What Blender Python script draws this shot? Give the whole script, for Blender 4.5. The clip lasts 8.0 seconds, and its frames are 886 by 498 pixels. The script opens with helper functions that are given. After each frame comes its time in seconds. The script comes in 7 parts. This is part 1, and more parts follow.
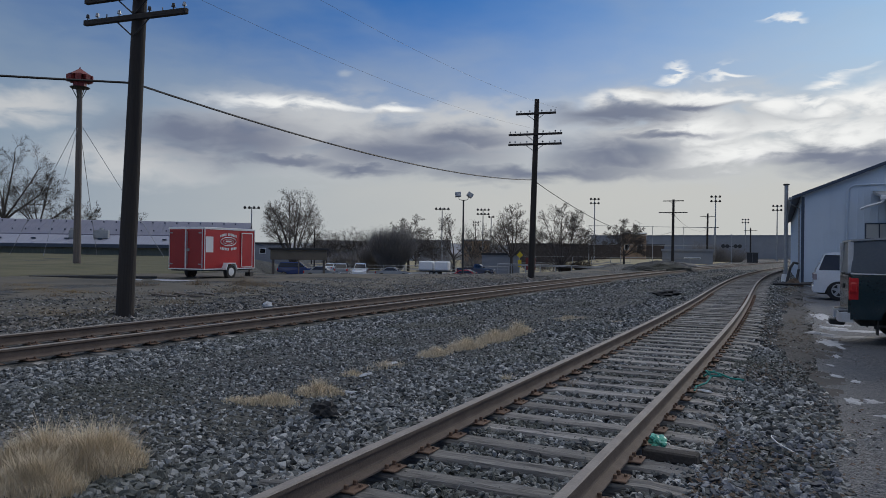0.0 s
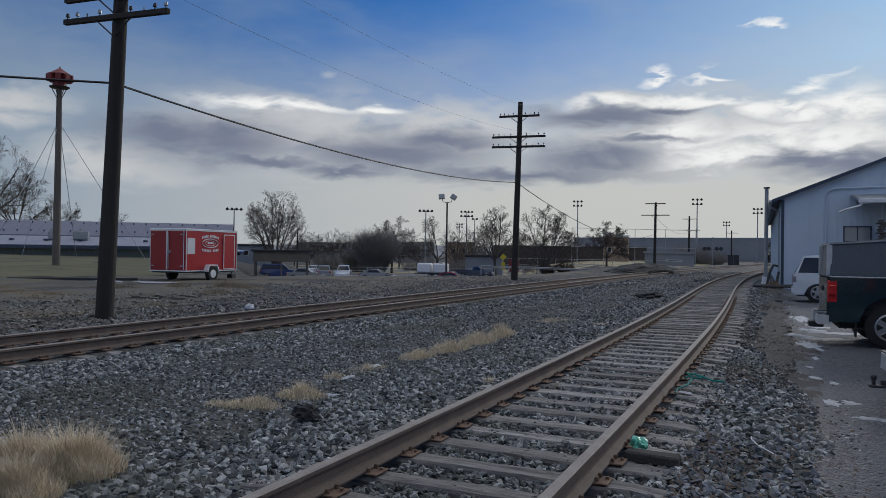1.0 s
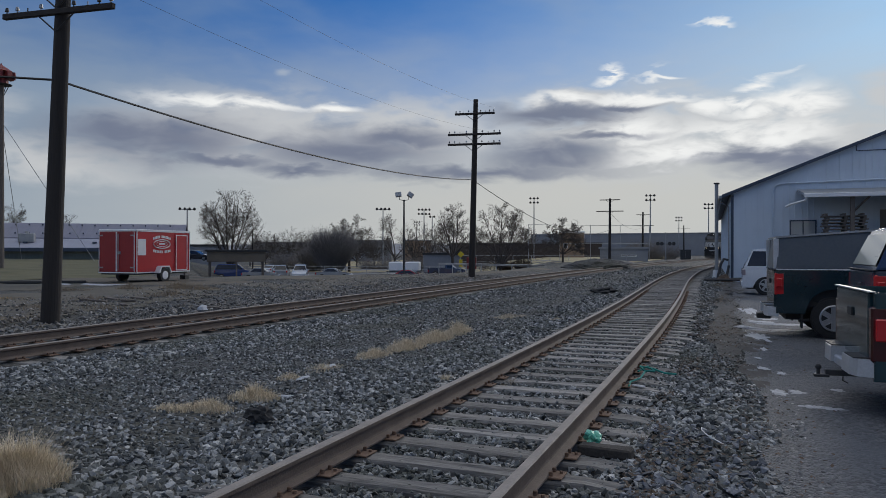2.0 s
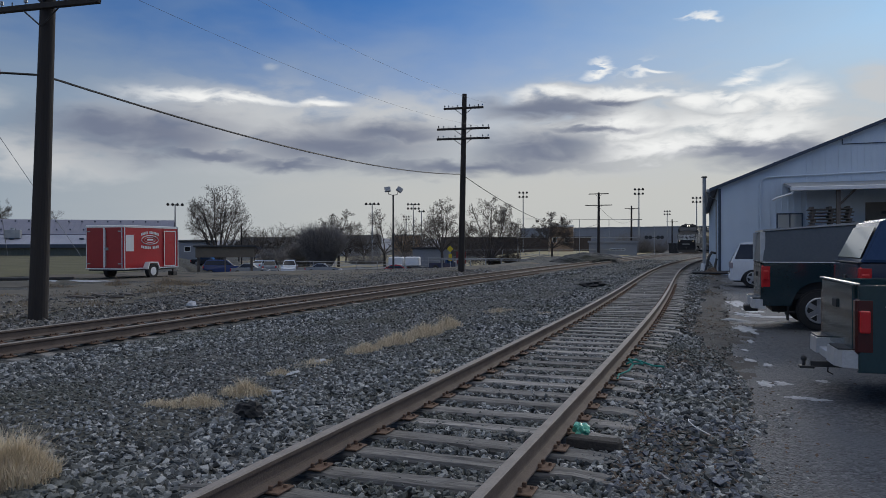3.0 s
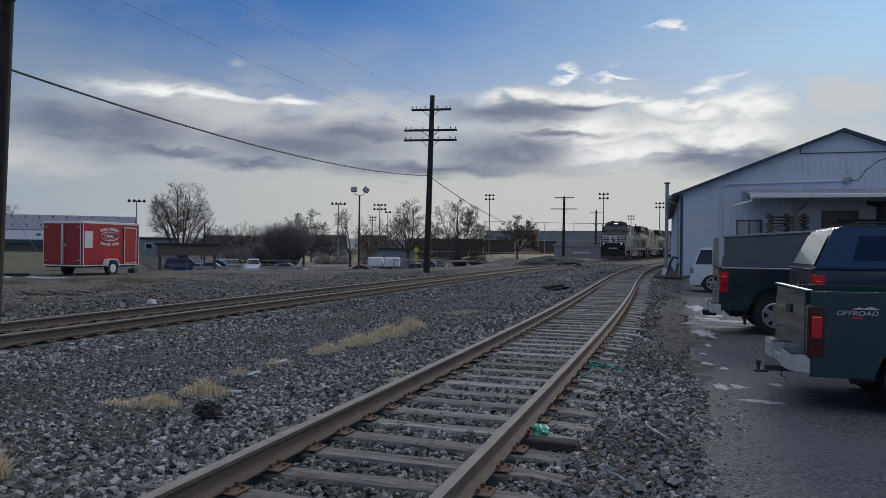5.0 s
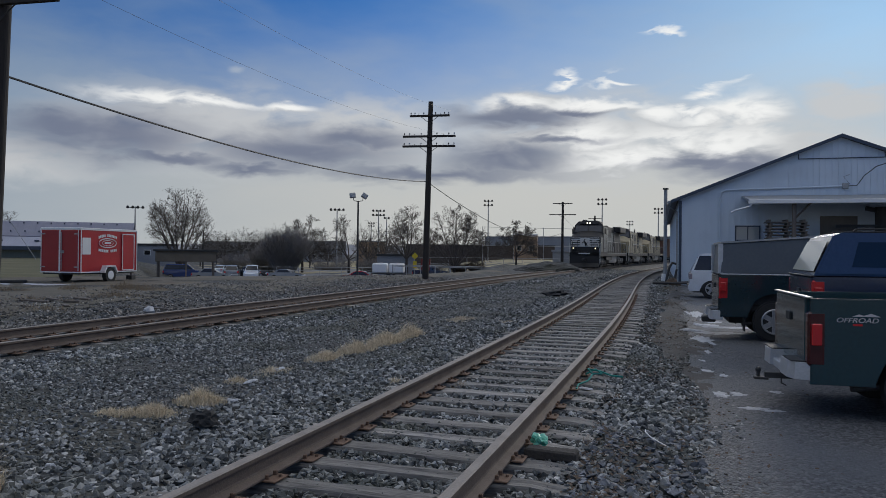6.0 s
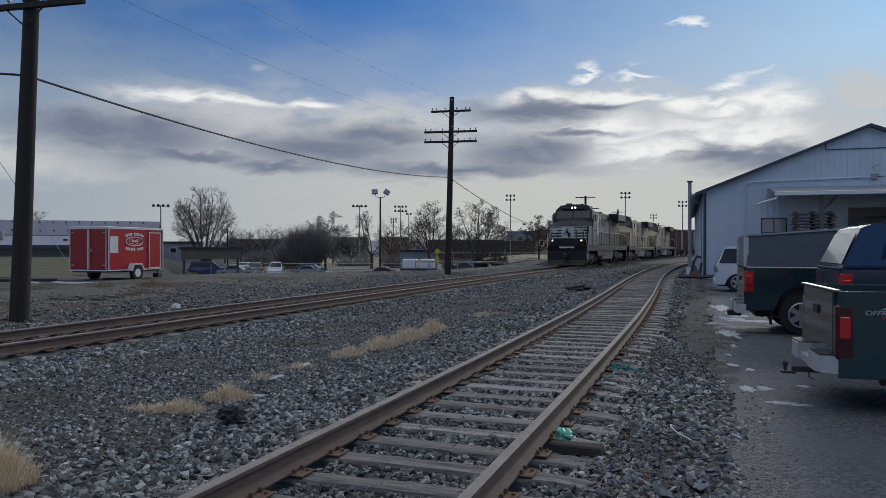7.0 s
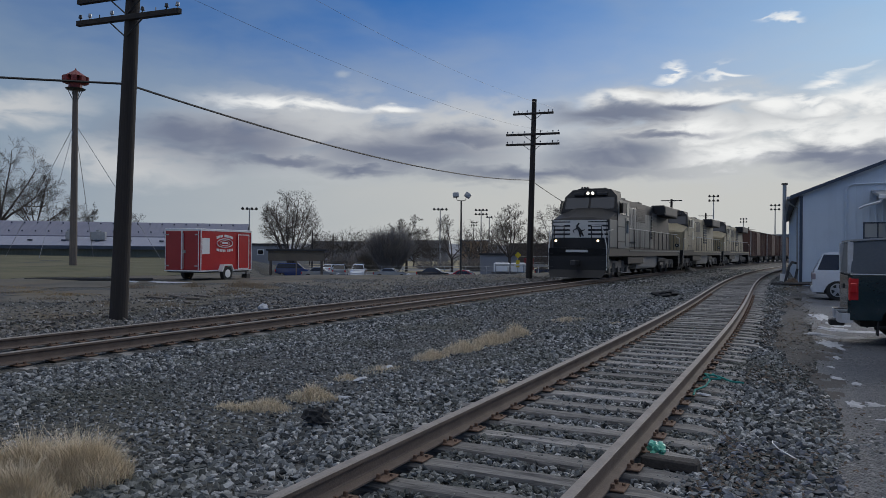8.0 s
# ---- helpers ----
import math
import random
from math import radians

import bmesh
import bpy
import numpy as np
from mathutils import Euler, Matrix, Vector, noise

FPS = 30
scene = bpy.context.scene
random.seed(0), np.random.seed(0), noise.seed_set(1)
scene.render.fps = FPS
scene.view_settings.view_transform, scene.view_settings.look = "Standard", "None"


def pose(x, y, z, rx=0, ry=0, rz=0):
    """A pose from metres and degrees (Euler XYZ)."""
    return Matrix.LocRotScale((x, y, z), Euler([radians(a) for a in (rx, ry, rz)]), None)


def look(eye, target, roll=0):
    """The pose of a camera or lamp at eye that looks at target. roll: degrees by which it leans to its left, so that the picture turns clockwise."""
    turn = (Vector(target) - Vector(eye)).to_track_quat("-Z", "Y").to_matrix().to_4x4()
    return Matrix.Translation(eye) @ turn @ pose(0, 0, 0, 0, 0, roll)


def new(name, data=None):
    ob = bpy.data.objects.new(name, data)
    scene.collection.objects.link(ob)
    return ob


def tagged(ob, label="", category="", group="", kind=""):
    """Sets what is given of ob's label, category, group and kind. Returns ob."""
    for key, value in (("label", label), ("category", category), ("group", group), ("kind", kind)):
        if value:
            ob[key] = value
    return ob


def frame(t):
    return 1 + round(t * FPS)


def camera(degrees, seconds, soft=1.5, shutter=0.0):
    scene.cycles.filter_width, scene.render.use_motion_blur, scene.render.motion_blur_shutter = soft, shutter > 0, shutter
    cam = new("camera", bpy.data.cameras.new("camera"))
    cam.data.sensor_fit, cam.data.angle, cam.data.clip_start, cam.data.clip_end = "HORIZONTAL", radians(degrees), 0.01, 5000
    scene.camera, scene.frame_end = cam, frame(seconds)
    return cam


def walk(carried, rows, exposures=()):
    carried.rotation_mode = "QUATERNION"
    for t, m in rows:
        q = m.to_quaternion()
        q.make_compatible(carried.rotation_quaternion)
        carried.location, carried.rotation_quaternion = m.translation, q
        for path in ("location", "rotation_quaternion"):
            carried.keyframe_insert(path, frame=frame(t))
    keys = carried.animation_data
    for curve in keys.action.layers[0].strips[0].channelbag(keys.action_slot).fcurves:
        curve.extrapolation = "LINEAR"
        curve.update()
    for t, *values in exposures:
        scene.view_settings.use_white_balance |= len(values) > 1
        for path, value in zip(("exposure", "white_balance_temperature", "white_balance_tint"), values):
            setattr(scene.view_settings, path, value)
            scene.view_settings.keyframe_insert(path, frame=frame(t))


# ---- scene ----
cam = camera(62.0, 8.0, soft=0.8)
PATH = [
    (0, (-0.105, -0.298, 1.584), (-0.983, 1.499, 1.587), 0.7),
    (0.5, (-0.106, -0.278, 1.588), (-0.969, 1.527, 1.588), 0.5),
    (1, (-0.1, -0.29, 1.59), (-0.938, 1.526, 1.599), 0.8),
    (1.5, (-0.074, -0.305, 1.582), (-0.877, 1.526, 1.599), 1.2),
    (2, (-0.075, -0.244, 1.588), (-0.808, 1.617, 1.592), 0.1),
    (3.5, (-0.051, -0.278, 1.586), (-0.738, 1.6, 1.573), 0.1),
    (4, (-0.041, -0.27, 1.591), (-0.682, 1.624, 1.597), 0.8),
    (4.5, (-0.031, -0.293, 1.582), (-0.655, 1.607, 1.571), 0.8),
    (6, (-0.035, -0.235, 1.606), (-0.652, 1.668, 1.615), 0.6),
    (6.5, (-0.021, -0.268, 1.601), (-0.656, 1.628, 1.615), 0.3),
    (7, (-0.033, -0.259, 1.61), (-0.707, 1.624, 1.606), 0.1),
    (7.5, (-0.078, -0.198, 1.609), (-0.844, 1.649, 1.601), 0.4),
    (8, (-0.128, -0.157, 1.607), (-1.002, 1.642, 1.611), 0.5),
]
walk(cam, [(t, look(eye, target, roll)) for t, eye, target, roll in PATH])

# ---- world, sun, exposure ----
scene.view_settings.exposure = 0.0
SUN_AZ, SUN_EL = 12.0, 17.0     # degrees right of +y, and above the horizon

world = bpy.data.worlds.new("sky")
scene.world = world
world.use_nodes = True
WN, WL = world.node_tree.nodes, world.node_tree.links
WN.clear()


def wnode(kind, **inputs):
    n = WN.new(kind)
    for k, v in inputs.items():
        n.inputs[k].default_value = v
    return n


def wmath(op, a, b=None, c=None, clamp=False):
    n = WN.new("ShaderNodeMath")
    n.operation, n.use_clamp = op, clamp
    for i, v in enumerate((a, b, c)):
        if v is None:
            continue
        if isinstance(v, (int, float)):
            n.inputs[i].default_value = v
        else:
            WL.new(v, n.inputs[i])
    return n.outputs[0]


def wmix(fac, a, b):
    n = WN.new("ShaderNodeMix")
    n.data_type = "RGBA"
    for sock, v in ((n.inputs[0], fac), (n.inputs[6], a), (n.inputs[7], b)):
        if isinstance(v, (int, float)):
            sock.default_value = v
        elif isinstance(v, tuple):
            sock.default_value = (*v, 1)
        else:
            WL.new(v, sock)
    return n.outputs[2]


def wramp(value, lo, hi):
    n = WN.new("ShaderNodeMapRange")
    n.interpolation_type = "SMOOTHSTEP"
    WL.new(value, n.inputs[0])
    n.inputs[1].default_value, n.inputs[2].default_value = lo, hi
    return n.outputs[0]


sky = WN.new("ShaderNodeTexSky")
sky.sky_type, sky.sun_disc = "NISHITA", False
sky.sun_elevation, sky.sun_rotation = radians(SUN_EL), radians(SUN_AZ)
sky.dust_density, sky.ozone_density = 0.6, 3.0
coord = WN.new("ShaderNodeTexCoord")
split = WN.new("ShaderNodeSeparateXYZ")
WL.new(coord.outputs["Generated"], split.inputs[0])
AZ = wmath("MULTIPLY", wmath("ARCTAN2", split.outputs[0], split.outputs[1]), 57.2958)
EL = wmath("MULTIPLY", wmath("ARCSINE", split.outputs[2]), 57.2958)
# wind-drawn coordinates: clouds are long and flat
flat = WN.new("ShaderNodeCombineXYZ")
WL.new(wmath("MULTIPLY", AZ, 0.055), flat.inputs[0])
WL.new(wmath("MULTIPLY", EL, 0.15), flat.inputs[1])


def wnoise(scale, detail, rough, w=0.0, distort=0.0):
    n = wnode("ShaderNodeTexNoise", Scale=scale, Detail=detail, Roughness=rough, Distortion=distort)
    shift = WN.new("ShaderNodeVectorMath")
    shift.operation = "ADD"
    shift.inputs[1].default_value = (w, w * 0.7, w * 1.3)
    WL.new(flat.outputs[0], shift.inputs[0])
    WL.new(shift.outputs[0], n.inputs["Vector"])
    return n.outputs["Fac"]


N_BIG, N_MID, N_FINE = wnoise(1.3, 4, 0.5, 3.0, 0.3), wnoise(2.6, 4, 0.48, 9.0, 0.3), wnoise(5.0, 5, 0.50, 21.0, 0.3)
WARP_A = wmath("MULTIPLY", wmath("SUBTRACT", N_MID, 0.5), 7.0)
WARP_E = wmath("MULTIPLY", wmath("SUBTRACT", N_FINE, 0.5), 4.0)


def bank(az, el, half_az, half_el, soft=0.9, warp=1.0):
    """A ragged cloud bank round a direction of the sky, 0 to 1."""
    da = wmath("DIVIDE", wmath("SUBTRACT", wmath("ADD", AZ, wmath("MULTIPLY", WARP_A, warp)), az), half_az)
    de = wmath("DIVIDE", wmath("SUBTRACT", wmath("ADD", EL, wmath("MULTIPLY", WARP_E, warp)), el), half_el)
    r = wmath("SQRT", wmath("ADD", wmath("MULTIPLY", da, da), wmath("MULTIPLY", de, de)))
    return wramp(r, 1.0 + soft * 0.75, 1.0 - soft * 0.55)


def most(items):
    out = items[0]
    for i in items[1:]:
        out = wmath("MAXIMUM", out, i)
    return out


tone = WN.new("ShaderNodeVectorMath")
tone.operation = "MULTIPLY"
tone.inputs[1].default_value = (0.0190, 0.0545, 0.101)
WL.new(sky.outputs[0], tone.inputs[0])
# thin high veil, thicker toward the sun
veil = wmath("MULTIPLY", wramp(N_BIG, 0.40, 0.75), 0.30)
col = wmix(veil, tone.outputs[0], (0.36, 0.46, 0.58))
col = wmix(wmath("MULTIPLY", bank(10, 15, 17, 13, 1.7, 0.8), 0.50), col, (0.46, 0.55, 0.64))
col = wmix(wmath("MULTIPLY", bank(-62, 13, 16, 5, 1.5, 1.2), 0.12), col, (0.46, 0.53, 0.60))
# unseen bright broken cloud overhead and behind, added to lift light on the ground
over = wmath("MULTIPLY", wramp(EL, 26.0, 46.0), wramp(N_BIG, 0.30, 0.58))
col = wmix(wmath("MULTIPLY", over, 0.9), col, (1.15, 1.19, 1.25))
# milky air that thickens to the horizon
haze = wramp(wmath("ADD", EL, wmath("MULTIPLY", WARP_E, 0.7)), 15.5, 6.5)
col = wmix(wmath("MULTIPLY", haze, 0.55), col, (0.40, 0.47, 0.56))
low = wramp(wmath("ADD", EL, wmath("MULTIPLY", WARP_E, 0.7)), 9.5, 4.0)
col = wmix(wmath("MULTIPLY", low, 0.92), col, (0.60, 0.615, 0.605))
col = wmix(wmath("MULTIPLY", bank(-60, 6.5, 20, 7, 1.7, 1.0), 0.85), col, (0.29, 0.385, 0.50))
glare = wmath("MULTIPLY", bank(0, 6, 30, 7, 1.7, 0.5), 0.60)
col = wmix(glare, col, (0.76, 0.755, 0.715))
# lit cloud masses
white = most([bank(-35.8, 8.72, 9.0, 2.51),
    bank(-24.0, 9.09, 5.7, 2.02),
    bank(-6.8, 8.88, 9.8, 2.74),
    bank(2.7, 8.63, 5.1, 2.0),
    bank(-55.4, 9.44, 3.0, 0.92, 1.4),
    bank(-48.7, 6.1, 4.9, 1.05, 1.4),
    bank(-11.2, 11.55, 2.5, 0.93),
    bank(-29.7, 10.23, 2.6, 0.96),
    bank(11.1, 10.4, 2.6, 1.37),
    bank(6.6, 7.54, 5.7, 1.59)])
white = wmath("MULTIPLY", white, wramp(N_FINE, 0.18, 0.5))
col = wmix(wmath("MULTIPLY", white, 0.88), col, (0.70, 0.715, 0.73))
# thin cloud edges that let the sun through
bright = most([bank(-37.5, 10.93, 4.6, 0.3, 1.2, 0.6),
    bank(-29.7, 10.87, 1.7, 0.35, 1.2, 0.6),
    bank(-12.2, 11.48, 1.9, 0.51, 1.0, 0.6),
    bank(-6.8, 11.25, 3.9, 0.41, 1.1, 0.7),
    bank(-1.3, 10.6, 1.2, 0.52, 1.0, 0.6),
    bank(2.4, 9.94, 2.4, 0.35, 1.1, 0.7),
    bank(-6.8, 9.0, 2.3, 0.75, 1.5),
    bank(-0.8, 8.24, 3.2, 0.87, 1.5),
    bank(3.4, 7.94, 2.3, 0.99, 1.4),
    bank(-3.7, 7.23, 3.4, 0.57, 1.6),
    bank(-9.2, 13.29, 0.6, 0.21, 1.7, 1.1),
    bank(-5.7, 12.71, 1.2, 0.21, 1.8, 1.2),
    bank(-1.4, 16.12, 0.9, 0.2, 1.7, 1.1),
    bank(2.0, 12.25, 0.9, 0.27, 1.7, 1.1),
    bank(1.1, 10.85, 1.2, 0.27, 1.7, 1.1),
    bank(4.0, 10.37, 2.0, 0.99, 1.2, 0.7)])
col = wmix(wmath("MULTIPLY", bright, wramp(N_FINE, 0.28, 0.52)), col, (1.10, 1.11, 1.10))
col = wmix(wmath("MULTIPLY", bank(-34.1, 13.24, 0.5, 0.22, 1.4, 0.4), 0.45), col, (0.62, 0.68, 0.74))
# shaded undersides
dark = most([bank(-42.4, 7.99, 5.3, 1.43, 1.5, 0.6),
    bank(-45.2, 8.44, 2.7, 0.91, 1.5, 0.6),
    bank(-38.3, 6.54, 3.8, 0.39, 1.5, 0.6),
    bank(-29.1, 7.54, 5.7, 1.14, 1.6, 0.6),
    bank(-24.9, 8.5, 3.9, 0.7, 1.6, 0.6),
    bank(-12.4, 10.18, 3.9, 0.73, 1.3, 0.6),
    bank(-8.4, 10.55, 2.4, 0.38, 1.4, 0.6),
    bank(-13.5, 7.2, 4.0, 1.11, 1.4, 0.6),
    bank(-9.2, 8.71, 2.8, 0.25, 1.6, 0.6),
    bank(2.0, 6.67, 3.8, 0.46, 1.6, 0.6),
    bank(-32.3, 6.13, 3.0, 0.35, 1.8, 0.6),
    bank(-18.8, 6.12, 6.9, 0.44, 1.9, 0.6),
    bank(4.0, 6.41, 3.4, 0.65, 1.7, 0.6)])
dark = wmath("MULTIPLY", dark, wramp(N_MID, 0.05, 0.42))
col = wmix(wmath("MULTIPLY", dark, 0.86), col, (0.165, 0.198, 0.30))
back = wnode("ShaderNodeBackground", Strength=0.80)
WL.new(col, back.inputs[0])
wout = WN.new("ShaderNodeOutputWorld")
WL.new(back.outputs[0], wout.inputs[0])

sun = new("sun", bpy.data.lights.new("sun", "SUN"))
sun.data.energy, sun.data.angle, sun.data.color = 0.95, radians(20), (1.0, 0.92, 0.82)
_a, _e = radians(SUN_AZ), radians(SUN_EL)
sun.matrix_world = look((math.sin(_a) * math.cos(_e) * 60, math.cos(_a) * math.cos(_e) * 60, math.sin(_e) * 60), (0, 0, 0))


# ---- materials ----
def material(name, dark, light, rough=0.7, scale=4.0, fine=40.0, bump=0.2, metal=0.0, vary=0.0, stain=None, stretch=(1, 1, 1), coat=0.0, detail=6, mixat=(0.3, 0.7)):
    """A weathered surface: two tones mixed by coarse and fine noise, fine relief, and a third tone in blotches."""
    m = bpy.data.materials.new(name)
    m.use_nodes = True
    N, L = m.node_tree.nodes, m.node_tree.links
    b = N["Principled BSDF"]
    tc, mp = N.new("ShaderNodeTexCoord"), N.new("ShaderNodeMapping")
    mp.inputs["Scale"].default_value = stretch
    L.new(tc.outputs["Object"], mp.inputs[0])

    def noise_at(s, d=detail):
        n = N.new("ShaderNodeTexNoise")
        n.inputs["Scale"].default_value, n.inputs["Detail"].default_value = s, d
        L.new(mp.outputs[0], n.inputs["Vector"])
        return n.outputs["Fac"]

    def ramp(v, lo, hi):
        n = N.new("ShaderNodeMapRange")
        L.new(v, n.inputs[0])
        n.inputs[1].default_value, n.inputs[2].default_value = lo, hi
        return n.outputs[0]

    def mix(f, a, c):
        n = N.new("ShaderNodeMix")
        n.data_type = "RGBA"
        L.new(f, n.inputs[0])
        for s, v in ((n.inputs[6], a), (n.inputs[7], c)):
            if isinstance(v, tuple):
                s.default_value = (*v, 1)
            else:
                L.new(v, s)
        return n.outputs[2]

    big, small = noise_at(scale), noise_at(fine, 4)
    add = N.new("ShaderNodeMath")
    add.operation = "MULTIPLY_ADD"
    L.new(small, add.inputs[0])
    add.inputs[1].default_value = 0.5
    half = N.new("ShaderNodeMath")
    half.operation = "MULTIPLY"
    half.inputs[1].default_value = 0.5
    L.new(big, half.inputs[0])
    L.new(half.outputs[0], add.inputs[2])
    c = mix(ramp(add.outputs[0], *mixat), dark, light)
    if stain:
        c = mix(ramp(noise_at(scale * 0.37, 5), 0.55, 0.75), c, stain)
    if vary:
        info, hsv = N.new("ShaderNodeObjectInfo"), N.new("ShaderNodeHueSaturation")
        L.new(ramp_value(N, L, info.outputs["Random"], 1 - vary, 1 + vary), hsv.inputs["Value"])
        L.new(c, hsv.inputs["Color"])
        c = hsv.outputs[0]
    L.new(c, b.inputs["Base Color"])
    L.new(ramp_value(N, L, small, max(0.02, rough - 0.12), min(1, rough + 0.12)), b.inputs["Roughness"])
    b.inputs["Metallic"].default_value = metal
    b.inputs["Coat Weight"].default_value = coat
    b.inputs["Coat Roughness"].default_value = 0.08
    if bump:
        bp = N.new("ShaderNodeBump")
        bp.inputs["Strength"].default_value, bp.inputs["Distance"].default_value = bump, 0.02
        L.new(add.outputs[0], bp.inputs["Height"])
        L.new(bp.outputs[0], b.inputs["Normal"])
    return m


def ramp_value(N, L, v, lo, hi):
    n = N.new("ShaderNodeMapRange")
    L.new(v, n.inputs[0])
    n.inputs[3].default_value, n.inputs[4].default_value = lo, hi
    return n.outputs[0]


def gravel_material(name, tones, size, patch, rough=0.85, bump=1.0, patch_at=(0.5, 0.68), patch_scale=0.35):
    """Broken stone: a cell a stone, each with its own grey, with dirt between and patches of another tone."""
    m = bpy.data.materials.new(name)
    m.use_nodes = True
    N, L = m.node_tree.nodes, m.node_tree.links
    b = N["Principled BSDF"]
    tc = N.new("ShaderNodeTexCoord")
    warp = N.new("ShaderNodeTexNoise")
    warp.inputs["Scale"].default_value = 9
    L.new(tc.outputs["Object"], warp.inputs["Vector"])
    add = N.new("ShaderNodeVectorMath")
    add.operation = "MULTIPLY_ADD"
    L.new(warp.outputs["Color"], add.inputs[0])
    add.inputs[1].default_value = (0.04, 0.04, 0.0)
    L.new(tc.outputs["Object"], add.inputs[2])
    vo = N.new("ShaderNodeTexVoronoi")
    vo.inputs["Scale"].default_value, vo.inputs["Randomness"].default_value = 1 / size, 1.0
    L.new(add.outputs[0], vo.inputs["Vector"])
    ramp = N.new("ShaderNodeValToRGB")
    el = ramp.color_ramp.elements
    el[0].position, el[1].position = 0.0, 1.0
    el[0].color, el[1].color = (*tones[0], 1), (*tones[-1], 1)
    for i, t in enumerate(tones[1:-1], 1):
        e = el.new(i / (len(tones) - 1))
        e.color = (*t, 1)
    sp = N.new("ShaderNodeSeparateColor")
    L.new(vo.outputs["Color"], sp.inputs[0])
    L.new(sp.outputs[0], ramp.inputs[0])
    big = N.new("ShaderNodeTexNoise")
    big.inputs["Scale"].default_value, big.inputs["Detail"].default_value = patch_scale, 8
    L.new(tc.outputs["Object"], big.inputs["Vector"])
    mr = N.new("ShaderNodeMapRange")
    L.new(big.outputs["Fac"], mr.inputs[0])
    mr.inputs[1].default_value, mr.inputs[2].default_value = patch_at
    mr.inputs[4].default_value = 0.75
    mx = N.new("ShaderNodeMix")
    mx.data_type = "RGBA"
    L.new(mr.outputs[0], mx.inputs[0])
    L.new(ramp.outputs[0], mx.inputs[6])
    mx.inputs[7].default_value = (*patch, 1)
    L.new(mx.outputs[2], b.inputs["Base Color"])
    b.inputs["Roughness"].default_value = rough
    inv = N.new("ShaderNodeMath")
    inv.operation = "SUBTRACT"
    inv.inputs[0].default_value = 1.0
    L.new(vo.outputs["Distance"], inv.inputs[1])
    bp = N.new("ShaderNodeBump")
    bp.inputs["Strength"].default_value, bp.inputs["Distance"].default_value = bump, size * 0.7
    L.new(inv.outputs[0], bp.inputs["Height"])
    L.new(bp.outputs[0], b.inputs["Normal"])
    return m


def plain(name, color, rough=0.5, metal=0.0, coat=0.0, alpha=None):
    m = bpy.data.materials.new(name)
    m.use_nodes = True
    b = m.node_tree.nodes["Principled BSDF"]
    b.inputs["Base Color"].default_value = (*color, 1)
    b.inputs["Roughness"].default_value, b.inputs["Metallic"].default_value = rough, metal
    b.inputs["Coat Weight"].default_value = coat
    return m


def glow(name, color, strength):
    m = plain(name, color, 0.3)
    b = m.node_tree.nodes["Principled BSDF"]
    b.inputs["Emission Color"].default_value, b.inputs["Emission Strength"].default_value = (*color, 1), strength
    return m


# tones darkened to paint the shade in gaps between the loose stones
M_YARD = gravel_material("yard_gravel", [(0.02, 0.02, 0.02), (0.042, 0.043, 0.042), (0.075, 0.076, 0.075), (0.14, 0.14, 0.136)], 0.05, (0.07, 0.068, 0.05), patch_at=(0.46, 0.62), patch_scale=0.16)
M_ASPHALT = gravel_material("worn_asphalt", [(0.032, 0.035, 0.04), (0.06, 0.064, 0.072), (0.092, 0.097, 0.107), (0.16, 0.165, 0.173)], 0.028, (0.088, 0.095, 0.11), 0.7, 0.9, (0.42, 0.62), 0.8)
M_SNOW = material("old_snow", (0.24, 0.255, 0.28), (0.56, 0.58, 0.62), 0.7, 9, 50, 0.5)
M_GRASS = material("winter_lawn", (0.05, 0.055, 0.022), (0.15, 0.135, 0.068), 0.95, 0.5, 9, 0.9, stain=(0.16, 0.135, 0.075))
M_STRAW = material("dry_grass", (0.52, 0.43, 0.30), (0.80, 0.69, 0.51), 0.9, 3, 30, 0.0)
M_LITTER = material("dead_leaves", (0.05, 0.035, 0.025), (0.14, 0.10, 0.07), 0.95, 4, 60, 0.4)
M_FIELD = material("straw_field", (0.26, 0.22, 0.12), (0.36, 0.31, 0.18), 0.95, 0.2, 9, 0.2)
M_RAILSIDE = material("rusty_rail", (0.085, 0.063, 0.052), (0.175, 0.135, 0.11), 0.8, 5, 70, 0.3)
M_RAILTOP = material("worn_rail_head", (0.20, 0.175, 0.155), (0.33, 0.295, 0.265), 0.72, 7, 60, 0.1, metal=0.0)
M_TIE = material("weathered_tie", (0.055, 0.052, 0.05), (0.36, 0.345, 0.325), 0.9, 3.0, 34, 0.9, vary=0.4, stretch=(0.18, 1.4, 1.4), stain=(0.03, 0.028, 0.027), mixat=(0.32, 0.68))
M_PLATE = material("rusty_plate", (0.07, 0.042, 0.030), (0.20, 0.125, 0.085), 0.85, 9, 80, 0.4)
M_POLE = material("creosoted_pole", (0.014, 0.012, 0.012), (0.045, 0.038, 0.034), 0.85, 2.5, 30, 0.6, stretch=(3, 3, 0.12))
M_POLE_GREY = material("weathered_pole", (0.09, 0.075, 0.065), (0.19, 0.165, 0.145), 0.85, 2.5, 30, 0.5, stretch=(3, 3, 0.12))
M_WIRE = plain("cable_sheath", (0.012, 0.012, 0.013), 0.5)
M_GALV = material("galvanised_steel", (0.26, 0.27, 0.28), (0.42, 0.43, 0.44), 0.45, 3, 30, 0.05, metal=0.6)
M_DARKSTEEL = material("dark_steel", (0.018, 0.018, 0.02), (0.05, 0.05, 0.052), 0.6, 4, 40, 0.15)
M_GLASS_DARK = plain("tinted_glass", (0.012, 0.014, 0.018), 0.06, 0.0, 0.5)
